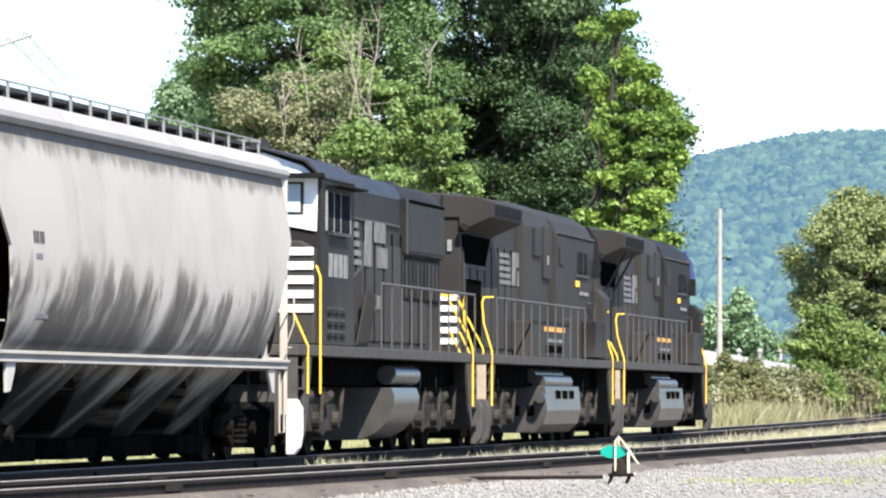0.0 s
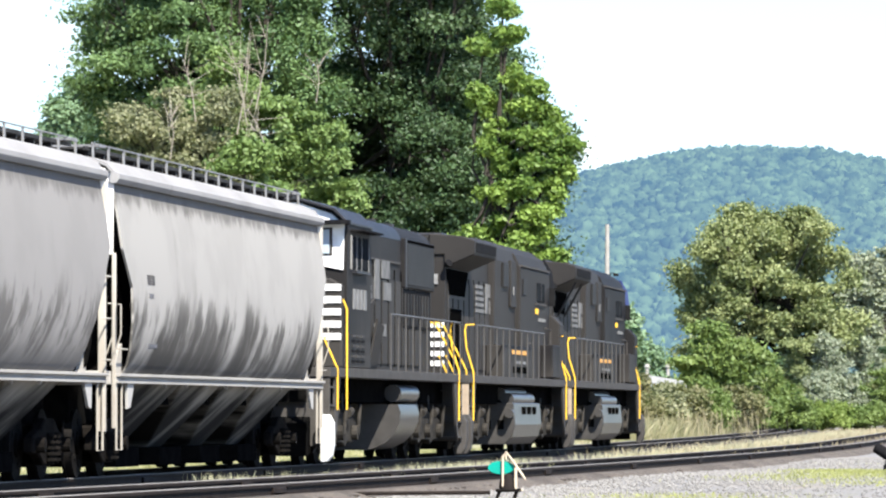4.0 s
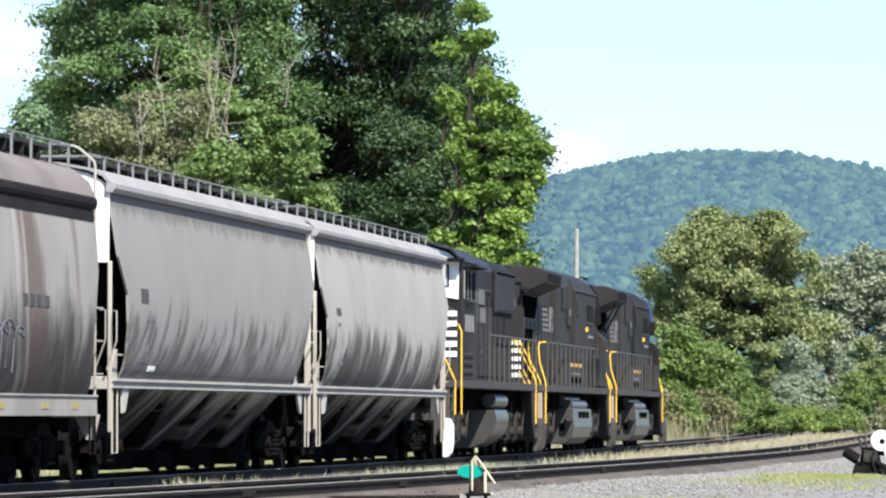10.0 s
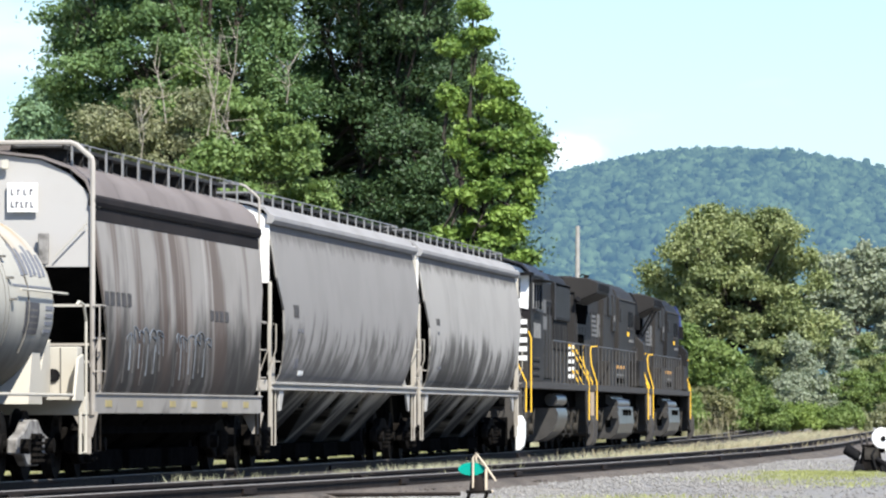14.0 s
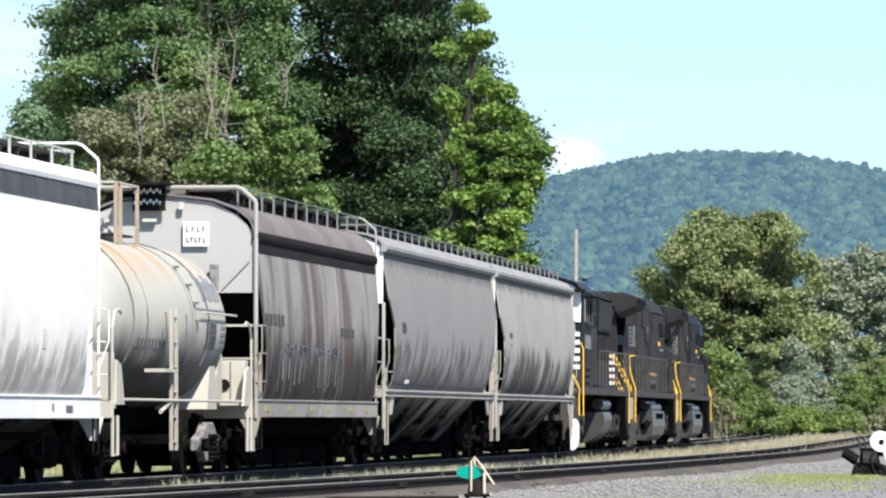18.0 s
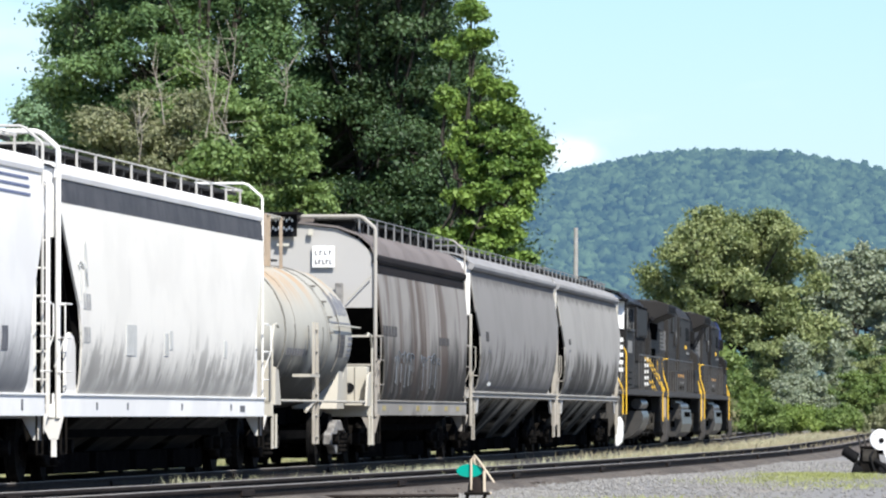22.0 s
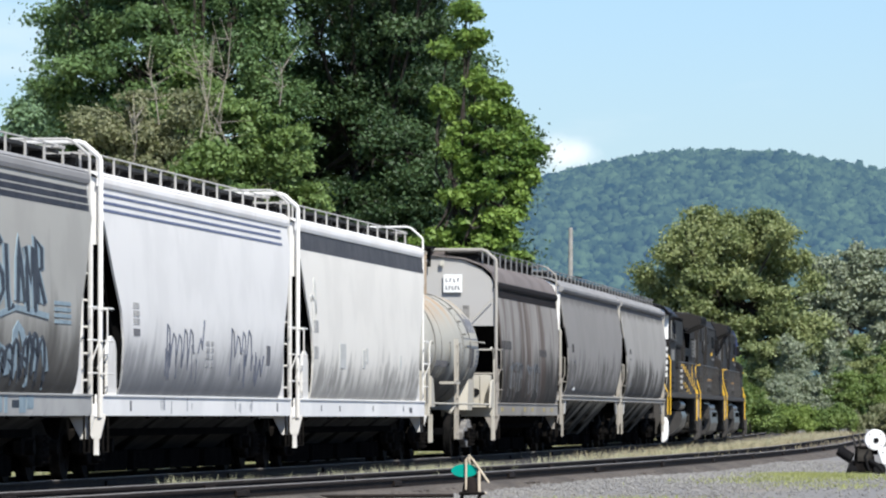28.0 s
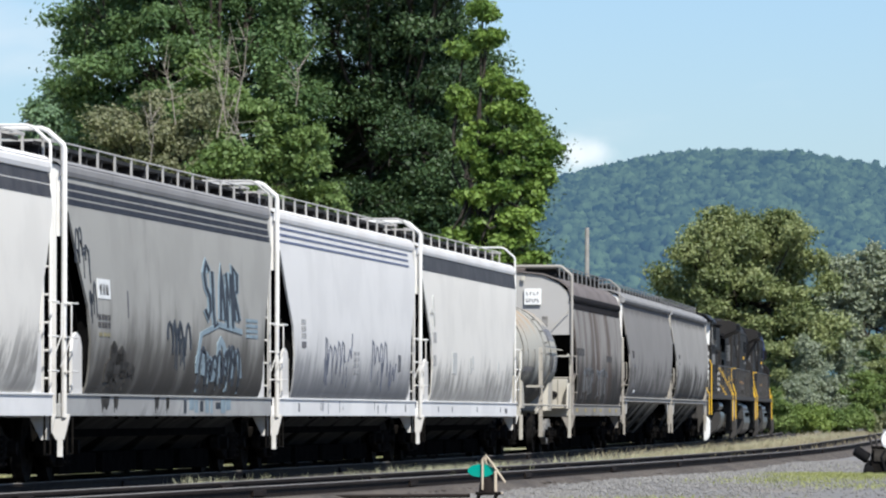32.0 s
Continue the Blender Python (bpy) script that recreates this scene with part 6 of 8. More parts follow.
def ground_material():
    n = Nodes("gravel_and_grass")
    x, y = n.split()[0], n.split()[1]
    # distance to the right of the siding's middle line
    d = n.math("SUBTRACT", y, 95.0)
    line = n.math("ADD", n.math("MULTIPLY", d, 0.150), n.math("MULTIPLY", n.math("MULTIPLY", d, d), -0.000293))
    side = n.math("SUBTRACT", x, n.math("ADD", line, -0.62))
    stone = n.ramp(n.noise(14.0, (1, 1, 1), 5, 0.7), 0.30, 0.70)
    c = n.mix(stone, (0.150, 0.146, 0.138), (0.235, 0.228, 0.215))
    c = n.mix(n.ramp(n.noise(0.5, (1, 0.3, 1), 4, 0.6), 0.45, 0.70, 0.0, 0.5), c, (0.26, 0.22, 0.16))
    # thin grass patches on the gravel
    patch = n.ramp(n.noise(0.55, (0.9, 0.30, 1), 5, 0.7), 0.55, 0.72, 0.0, 0.8)
    off = n.math("MULTIPLY", n.ramp(side, 3.0, 5.0), patch)
    c = n.mix(off, c, (0.19, 0.20, 0.08))
    # rough grass behind the main line
    back = n.ramp(side, -9.0, -6.6, 1.0, 0.0)
    g = n.mix(n.ramp(n.noise(1.8, (1, 0.5, 1), 5, 0.7), 0.35, 0.65), (0.15, 0.18, 0.06), (0.40, 0.345, 0.23))
    c = n.mix(back, c, g)
    # dark cinders in the bed of both tracks, with train shade painted in
    e = n.math("SUBTRACT", y, 136.957)
    m_line = n.math("ADD", n.math("ADD", n.math("MULTIPLY", e, 0.1056), n.math("MULTIPLY", n.math("MULTIPLY", e, e), -0.000106)), -0.298)
    off_main = n.math("ABSOLUTE", n.math("SUBTRACT", x, m_line))
    off_side = n.math("ABSOLUTE", side)
    grain = n.math("MULTIPLY", n.noise(3.0, (1, 1, 1), 4, 0.7), 0.8)
    bed = n.math("MAXIMUM", n.ramp(n.math("ADD", off_main, grain), 1.9, 2.9, 1.0, 0.0), n.ramp(n.math("ADD", off_side, grain), 1.2, 2.0, 0.62, 0.0))
    c = n.mix(bed, c, n.mix(stone, (0.024, 0.020, 0.017), (0.085, 0.066, 0.050)))
    return n.done(c, 0.9, 0.0, n.noise(22.0, (1, 1, 1), 4, 0.7), 0.03)


def build_ground():
    xs = [-5000, -1500, -500, -200, -90] + list(np.arange(-50, 70.1, 2.5)) + [110, 250, 600, 1500, 5000]
    ys = [-3000, -500, -100, -40, 0, 20, 40] + list(np.arange(50, 420, 4.0)) + [450, 500, 600, 800, 1200, 2000, 3200, 4900]
    s = Shape()
    for y in ys:
        for x in xs:
            s.v.append((x, y, ground_height(x, y)))
    w = len(xs)
    for j in range(len(ys) - 1):
        for i in range(w - 1):
            a = j * w + i
            s.f.append([a, a + 1, a + 1 + w, a + w])
    return single("ground", s, ground_material(), "grey gravel yard with thin grass and a grassy strip behind the line", "ground", "", "structure", 0, True)


build_ground()


# ---- tracks ----
RAIL_OUTLINE = [(-0.07, -0.17), (0.07, -0.17), (0.07, -0.155), (0.010, -0.135), (0.010, -0.050), (0.036, -0.046), (0.036, -0.009), (-0.036, -0.009), (-0.036, -0.046), (-0.010, -0.050), (-0.010, -0.135), (-0.07, -0.155)]
HEAD_OUTLINE = [(-0.034, -0.009), (0.034, -0.009), (0.034, -0.005), (0.028, 0.0), (-0.028, 0.0), (-0.034, -0.005)]


def lay_track(name, label, places, drop=0.0):
    """Two rails with their plates and sleepers along a row of (x, y, heading)."""
    track = thing("railway_track", label, "railway track")
    for side in (-1, 1):
        rings = []
        for x, y, h in places:
            c, s = math.cos(h), math.sin(h)
            rings.append([(x + (side * 0.7525 + a) * c, y - (side * 0.7525 + a) * s, b + drop) for a, b in RAIL_OUTLINE])
        rail = part("rail", Shape().loft(rings), RAIL, track, "rusty steel rail")
        rings = [[(x + (side * 0.7525 + a) * math.cos(h), y - (side * 0.7525 + a) * math.sin(h), b) for a, b in HEAD_OUTLINE] for x, y, h in places]
        part("rail_head", Shape().loft(rings), RAIL_TOP, rail, "worn brown-grey rail head")
    return track


main = [line_at(s) for s in np.arange(-150, 420, 6.0)]
lay_track("main", "main line track with rusty rails on weathered timber sleepers", main)


def lay_ballast(name, label, places, top, wide, dark, light, heap):
    """A low bed of broken stone with sloping shoulders along a track."""
    rng = np.random.default_rng(len(places))
    rings = []
    for x, y, h in places:
        c, s = math.cos(h), math.sin(h)
        k = rng.uniform(-0.06, 0.06)
        outline = [(-wide - 0.55, -0.34), (wide + 0.6 + k, -0.34), (wide + k, heap + k * 0.3), (0.84, heap), (0.80, top), (0.6, top), (0.0, top - 0.015), (-0.6, top), (-0.80, top), (-0.84, heap), (-wide + k, heap)]
        rings.append([(x + a * c, y - a * s, b) for a, b in outline])
    n = Nodes(name)
    grit = n.ramp(n.noise(11.0, (1, 1, 1), 5, 0.7), 0.30, 0.70)
    c = n.mix(grit, dark, light)
    c = n.mix(n.ramp(n.noise(0.8, (1, 0.4, 1), 4, 0.6), 0.42, 0.66, 0.0, 0.6), c, tuple(v * 0.6 for v in dark))
    single("ballast_bed", Shape().loft(rings), n.done(c, 0.95, 0.0, n.noise(17.0, (1, 1, 1), 4, 0.7), 0.05), label, "ballast", "", "structure")


side_line = [siding_at(y) for y in np.arange(20, 520, 5.0)]
lay_track("siding", "siding track with rusty rails beside the gravel yard", side_line)

lay_ballast("rust_brown_ballast", "rust-brown ballast bed under the siding", [siding_at(y) for y in np.arange(20, 520, 1.0)], -0.183, 1.18, (0.050, 0.041, 0.032), (0.135, 0.112, 0.090), -0.14)
# the main line's near-black holds the shade that the train throws on it
lay_ballast("oily_dark_ballast", "oily dark ballast bed under the main line", [line_at(q) for q in np.arange(-150, 420, 2.0)], -0.183, 1.5, (0.012, 0.0105, 0.0095), (0.042, 0.036, 0.031), -0.14)
# ---- plants ----
def leaf_cloud(rng, centres, radii, count, size, hollow=0.05, outward=0.30, loose=0.75):
    """Leaf blades scattered through clumps; blades face outwards and up, so that clumps shade like foliage."""
    centres, radii = np.asarray(centres, float), np.asarray(radii, float)
    w = radii[:, 0] * radii[:, 2]
    pick = rng.choice(len(centres), count, p=w / w.sum())
    d = rng.normal(size=(count, 3))
    d /= np.linalg.norm(d, axis=1, keepdims=True)
    rad = hollow + (1 - hollow) * rng.random(count) ** 0.55 * (1 + 0.8 * rng.random(count) ** 4)
    p = centres[pick] + d * radii[pick] * rad[:, None]
    nrm = d * outward + rng.normal(size=(count, 3)) * loose + np.array([0, 0, 0.6])
    nrm /= np.linalg.norm(nrm, axis=1, keepdims=True)
    a = np.cross(nrm, rng.normal(size=(count, 3)))
    a /= np.linalg.norm(a, axis=1, keepdims=True)
    b = np.cross(nrm, a)
    s = size * (0.6 + 0.8 * rng.random(count))[:, None]
    out = np.empty((count, 4, 3))
    out[:, 0], out[:, 1], out[:, 2], out[:, 3] = p - a * s * 0.9, p - b * s * 0.45 + a * s * 0.1, p + a * s * 0.9, p + b * s * 0.45 + a * s * 0.1
    return out.reshape(-1, 3)


def clumps(rng, lobes, per, small, flat=0.8):
    """Each lobe (x, y, z, rx, ry, rz) gives a spread of smaller clumps over its surface."""
    cs, rs = [], []
    for x, y, z, rx, ry, rz in lobes:
        k = max(6, int(per * rx * rz))
        d = rng.normal(size=(k, 3))
        d /= np.linalg.norm(d, axis=1, keepdims=True)
        c = np.array([x, y, z]) + d * np.array([rx, ry, rz]) * (0.55 + 0.45 * rng.random((k, 1)))
        r = small * (0.4 + 1.1 * rng.random((k, 3))) * np.array([[1.2, 1.0, flat]])
        cs.append(c)
        rs.append(r)
    return np.vstack(cs), np.vstack(rs)


def limbs(rng, root, lobes, thick, seed_bend=0.25):
    s = Shape()
    root = Vector(root)
    high = sorted(lobes, key=lambda l: l[2])[-max(1, len(lobes) // 8):]
    top = Vector((sum(l[0] for l in high) / len(high), sum(l[1] for l in high) / len(high), sum(l[2] for l in high) / len(high)))
    mid = root.lerp(top, 0.35)
    s.tube([root, root.lerp(mid, 0.5) + Vector((0.1, 0, 0)), mid, mid.lerp(top, 0.5), top], [thick, thick * 0.85, thick * 0.7, thick * 0.45, thick * 0.12], 9)
    for l in lobes:
        c = Vector(l[:3])
        start = mid.lerp(top, 0.1 + 0.5 * rng.random())
        bend = start.lerp(c, 0.5) + Vector((rng.normal() * 0.3, rng.normal() * 0.3, -0.4))
        s.tube([start, bend, c], [thick * 0.38, thick * 0.24, thick * 0.06], 6)
        for k in range(5):
            d = Vector((rng.normal() * l[3], rng.normal() * l[4], rng.normal() * l[5])) * 0.55
            s.tube([bend.lerp(c, 0.4 + 0.5 * rng.random()), c + d * 0.5, c + d], [thick * 0.12, thick * 0.07, thick * 0.02], 5)
    return s


def tree(name, label, root, lobes, leaf, count, size, per=2.0, small=0.7, thick=0.3, seed=1, category="tree", flat=0.8):
    rng = np.random.default_rng(seed)
    ob = thing(name, label, category, "", Matrix.Translation(root))
    lobes = [(l[0] - root[0], l[1] - root[1], l[2] - root[2], *l[3:]) for l in lobes]
    part("trunk", limbs(rng, (0, 0, 0), lobes, thick), BARK, ob, "", 0, True)
    cs, rs = clumps(rng, lobes, per, small, flat)
    crown = quads_object("crown", leaf_cloud(rng, cs, rs, count, size), leaf)
    crown.parent = ob
    return ob


def at(x, y, d):
    """A place d metres off, from the bearing and rise that it shows (in thousandths)."""
    return (x * d / 1000, d, 0.866 + y * d / 1000)


def lobes_at(d, rows):
    """Lobes from bearing, rise, half-width, half-height (in thousandths of the distance) and depth offset in metres."""
    out = []
    for x, y, w, h, off in rows:
        q = d + off
        out.append((x * q / 1000, q, 0.866 + y * q / 1000, w * q / 1000, max(w, h) * q / 1000, h * q / 1000))
    return out


def fill_lobes(seed, n, d, cx, cy, ax, ay, r0, r1, deep=2.5, edge=999):
    """Lobes spread evenly through an upright oval of a crown, none past the bearing edge."""
    rng = np.random.default_rng(seed)
    rows = []
    while len(rows) < n:
        u, v = rng.uniform(-1, 1, 2)
        if u * u + v * v < 1:
            r = min(rng.uniform(r0, r1), max(edge - cx - u * ax, 1.5))
            rows.append((cx + u * ax, cy + v * ay, r, r * rng.uniform(0.7, 1.0), rng.uniform(-deep, deep)))
    return lobes_at(d, rows)
# ---- the wood behind the line ----
G = -0.26
tree("locust_tree", "tall mid-green locust tree behind the railway line", (-8.2, 206, G),
     fill_lobes(101, 54, 206, -41.6, 52, 18.3, 31, 4.5, 7.0, 2.5, -20) + lobes_at(206, [(-22, 30, 6, 5, 2), (-54, 44, 5, 4, 2), (-50, 58, 6, 6, -1), (-56, 58, 5, 5, -1), (-46, 64, 6, 6, -1), (-59, 50, 3, 4, 0), (-26, 68, 7, 6, -1), (-58, 52, 5, 5, 0), (-59, 60, 3.6, 5, 0), (-56, 64, 5, 6, 0), (-22, 54, 7, 7, 4), (-26, 46, 7, 7, 4), (-34, 56, 7, 7, 4), (-52, 50, 6, 6, 3), (-47, 48, 6, 5, 3), (-44, 55, 6, 6, 3), (-38, 60, 6, 6, 3), (-36, 66, 6, 6, 2), (-30, 62, 7, 6, 3), (-42, 64, 6, 6, 3), (-28, 58, 7, 7, 4)]),
     LEAF_LOCUST, 190000, 0.088, 3.4, 0.64, 0.25, 11, "tree", 0.6)
tree("walnut_tree", "tall dark green walnut tree behind the railway line", (-2.2, 208, G),
     fill_lobes(111, 46, 207, -9.5, 51, 14, 33, 4.0, 6.5, 2.5, 6.0) + lobes_at(206, [(-24, 36, 5, 5, 3), (-23, 42, 5, 5, 3), (-20, 34, 5, 5, 2), (-26, 30, 5, 5, 2), (-14, 22, 6, 5, 2), (-6, 32, 6, 5, 3), (-1, 34, 4, 5, 3), (-12, 36, 6, 5, 2), (-1, 22, 4, 5, 3), (-4, 41, 6, 5, 3), (-18, 20, 6, 5, 2), (-9, 28, 6, 5, 1), (-20, 62, 7, 7, -1), (-14, 68, 7, 6, -1), (-6, 62, 5, 7, 0), (-3, 54, 4, 5, 0), (-6, 48, 6, 6, 0), (-10, 30, 6, 6, 0), (-8, 46, 7, 7, 4), (-2, 44, 6, 7, 4), (-12, 53, 7, 7, 4), (-6, 38, 7, 6, 4), (-17, 44, 7, 7, 4), (1, 38, 5, 6, 4), (-14, 60, 7, 6, 4), (-4, 55, 6, 6, 4), (-3, 28, 5, 5, 4), (-9, 24, 5, 5, 4), (2, 24, 5, 5, 4), (-16, 28, 6, 6, 4), (-20, 70, 7, 6, 2), (-10, 66, 6, 6, 2), (-16, 50, 7, 7, 4), (4, 30, 3, 3, 3), (6.5, 36, 3, 3, 3), (5.5, 42, 2.5, 2.5, 3), (8.5, 29, 2.5, 2.5, 3), (9.5, 40, 1.8, 1.8, 3), (3, 47, 2.5, 2.5, 3), (10, 34, 1.5, 1.5, 3), (7.5, 46, 1.5, 1.5, 3), (6, 23, 3, 2.5, 3), (-13, 64, 6, 6, 4), (-8, 66, 5, 5, 4), (-2, 64, 4, 5, 3), (-10, 58, 6, 5, 5), (0, 60, 3, 4, 3), (1, 52, 3, 3, 3), (-18, 66, 5, 5, 4), (11, 37, 1.2, 1.5, 3), (8, 33, 2, 2, 2), (3.5, 57, 2, 2.5, 2), (4, 52, 2.2, 2.2, 2), (12, 41, 1.5, 1.5, 2), (10, 45, 1.6, 1.6, 2), (9, 25, 2, 2, 2), (-15, 41, 4, 4, 3), (-18, 38, 4, 4, 3), (-19, 34, 4, 3, 3), (-13, 35, 4, 3, 3), (-22, 37, 4, 3, 3)]),
     LEAF_DARK, 215000, 0.088, 3.6, 0.66, 0.27, 17, "tree", 0.62)
tree("maple_tree", "bright green maple tree at the wood's edge", (0.6, 198, G), lobes_at(198, [
    (4.2, 64, 1.8, 1.5, 0), (5.4, 60, 1.6, 1.3, 0), (1.5, 58, 1.8, 1.6, 0), (6, 53, 1.8, 1.3, 0), (9.0, 51.3, 1.8, 1.3, 0), (8, 48.6, 2, 1.6, 0), (11.0, 47, 1.7, 1.5, 0), (12.3, 44.5, 1.4, 1.2, 0),
    (14.8, 42.0, 1.5, 1.1, 0), (13.2, 40.5, 1.6, 1.2, 0), (14.2, 38, 1.3, 1.2, 0), (12, 36.6, 1.8, 1.5, 0), (11.3, 32.5, 1.5, 1.2, 0), (13, 35, 1.2, 0.9, 0), (10.6, 28.5, 1.6, 1.2, 0), (13.0, 25.2, 1.6, 1.0, 0),
    (8, 27, 2, 1.4, -0.5), (9.3, 31, 2, 1.4, -0.5), (5, 25, 2, 1.5, -0.5), (7.5, 35, 2, 1.5, -0.5), (9.8, 39.5, 2, 1.5, -0.5), (9.2, 43, 2, 1.5, -0.5), (5, 45, 2, 1.6, 0), (2, 49, 1.8, 1.5, 0),
    (5, 39.5, 2, 1.5, 0), (4, 30, 2.2, 1.6, 0), (0, 28, 2, 1.6, 0), (0.5, 23, 2.5, 2, 0), (6, 22, 3, 2, 0), (-4, 22, 2.5, 2, 0), (10.3, 23, 2, 1.6, 0), (2.4, 42, 1.4, 1.1, 0), (2, 34.5, 1.5, 1.2, 0), (0.6, 50.5, 1.3, 1.0, 0), (-2, 27, 1.6, 1.2, 0), (4.6, 34.4, 1.4, 1.1, -0.5)]),
    LEAF_MAPLE, 70000, 0.105, 95.0, 0.235, 0.16, 12, "tree", 0.75)
tree("young_locust_tree", "yellow-green young locust in front of the wood", (-7.0, 190, G), lobes_at(190, [
    (-33, 48, 4, 4, 0), (-29, 45, 5, 4, 0), (-36, 42, 5, 4, 0), (-27, 38, 5, 4, 0), (-33, 36, 5, 4, 0), (-24, 42, 3.5, 4, 0), (-22, 34, 4, 4, 0), (-38, 47, 3, 4, 0), (-24, 29, 5, 4, 0), (-40, 54, 4, 4, 2)]),
    LEAF_YOUNG, 56000, 0.09, 5.0, 0.42, 0.12, 13, "tree", 0.65)
dry = tree("dry_locust_tree", "half-dead olive brown tree with bare twigs", (-8.6, 186, G), lobes_at(186, [
    (-48, 47, 4, 4, 0), (-52, 43, 4, 4, 0), (-45, 42, 5, 5, 0), (-50, 38, 5, 4, 0), (-43, 36, 5, 4, 0), (-54, 46, 3, 3, 0), (-54, 36, 4, 4, 0), (-39, 40, 3.5, 4, 0), (-47, 32, 5, 4, 0), (-38, 33, 4, 4, 0), (-40, 47, 2.5, 3, 0)]),
    LEAF_OLIVE, 34000, 0.080, 5.0, 0.42, 0.14, 14, "tree", 0.7)
twig_rng = np.random.default_rng(3)
for bx, base, rise in ((-36, 46, 59), (-34.5, 48, 62), (-44, 46, 56), (-25, 49, 56), (-38, 40, 45), (-37.5, 44, 60), (-33, 42, 49), (-48, 40, 48)):
    twig = Shape()
    p = Vector(at(bx, base, 184.5)) - Vector((-8.6, 186, G))
    q = Vector(at(bx + twig_rng.uniform(-3.5, 4.0), rise, 184.0)) - Vector((-8.6, 186, G))
    twig.tube([p, p.lerp(q, 0.5) + Vector((0.08, 0, 0)), q], [0.020, 0.014, 0.005], 6)
    for k in range(9):
        a = p.lerp(q, twig_rng.uniform(0.25, 0.95))
        twig.tube([a, a + Vector((twig_rng.normal() * 0.45, twig_rng.normal() * 0.2, abs(twig_rng.normal()) * 0.6))], [0.010, 0.003], 5)
    part("dead_branch", twig, DEAD, dry, "bare pale dead branch")
tree("box_elder", "yellow-green young box elder behind the train", (-6.5, 182, G), lobes_at(182, [
    (-36.5, 39, 2.5, 3, 0), (-33, 34, 3.5, 4, 0), (-37, 30, 4, 4, 0), (-29, 26, 5, 4, 0), (-22, 22, 5, 4, 1), (-44, 26, 5, 4, 1), (-14, 18, 5, 4, 1), (-52, 28, 5, 4, 1), (-33, 22, 5, 4, 0), (-8, 14, 4, 4, 1), (-60, 24, 6, 5, 2)]),
    LEAF_YOUNG, 56000, 0.10, 5.0, 0.42, 0.14, 15, "tree", 0.65)
tree("distant_tree", "blue-green tree past the wood's far side", (-17, 262, G), lobes_at(262, [
    (-61.2, 50, 2.2, 2, 0), (-63.7, 47, 2.2, 2.4, 0), (-59.2, 46, 2.5, 2.5, 0), (-64.2, 43.5, 2.4, 2, 0), (-58.2, 42, 3, 3, 0), (-62.2, 41, 3, 2.5, 0), (-58.2, 36, 4, 4, 0), (-64.2, 36, 3, 3, 0), (-66.5, 44.5, 1.4, 1.2, 0)]),
    LEAF_DISTANT, 24000, 0.13, 4.0, 0.45, 0.22, 16)

# ---- trees and bushes to the right of the line ----
tree("oak_tree", "round olive-green oak tree beyond the bushes", (18, 400, G), fill_lobes(202, 48, 400, 46.4, 25.4, 9.8, 6.6, 1.6, 2.6, 3.0) + fill_lobes(203, 52, 400, 46.6, 13, 12.6, 9.5, 2.4, 3.6, 3.0) + lobes_at(400, [(32.6, 22, 1.5, 1.3, 0), (34.2, 20.6, 1.8, 1.3, 0), (36.5, 18, 2.2, 2, 0), (58.6, 20, 2, 3, 0), (36, 14, 3, 3, 0), (57, 13, 3, 3, 0), (37.2, 27.4, 1.6, 1.4, 0), (54, 29.4, 1.6, 1.3, 0), (57, 25, 1.6, 1.6, 0)]),
     LEAF_OAK, 135000, 0.150, 3.4, 0.62, 0.35, 21, "tree", 0.8)
tree("far_ash_tree", "hazy green tree behind the shed", (9.2, 390, G), lobes_at(390, [(20, 10, 3, 3, 0), (24, 13, 3, 3, 0), (27, 10, 3, 3, 0), (22, 6, 4, 4, 0), (29, 6, 3, 3, 0)]), LEAF_DISTANT, 16000, 0.2, 1.6, 0.7, 0.2, 24)
tree("willow_tree", "grey-green willow beside the oak", (28, 430, G), lobes_at(430, [
    (62, 23.5, 2.5, 2, 0), (66, 24, 3, 2.4, 0), (70, 23, 3, 3, 0), (62, 18, 3, 3, 0), (67, 18, 4, 3, 0), (72, 17, 4, 3, 0), (64, 12, 4, 3, 0), (70, 11, 5, 4, 0), (77, 20, 4, 4, 0), (79, 12, 5, 4, 0), (84, 18, 5, 5, 0), (61, 20, 3, 3, 0), (60, 14, 3, 3, 0), (65, 21, 3, 3, 0), (69, 20, 3, 3, 0), (64, 16, 3.5, 3, 0), (70, 15, 4, 3, 0)]),
    LEAF_WILLOW, 80000, 0.18, 2.2, 0.7, 0.3, 22)
tree("young_maple", "light green young maple among the bushes", (12.6, 330, G), lobes_at(330, [
    (37, 12, 2.4, 2.4, 0), (40, 9, 3, 3, 0), (35, 8, 2.5, 2.5, 0), (43, 8, 3, 3, 0), (38, 4, 4, 3, 0)]),
    LEAF_BUSH, 26000, 0.16, 2.6, 0.6, 0.15, 23)
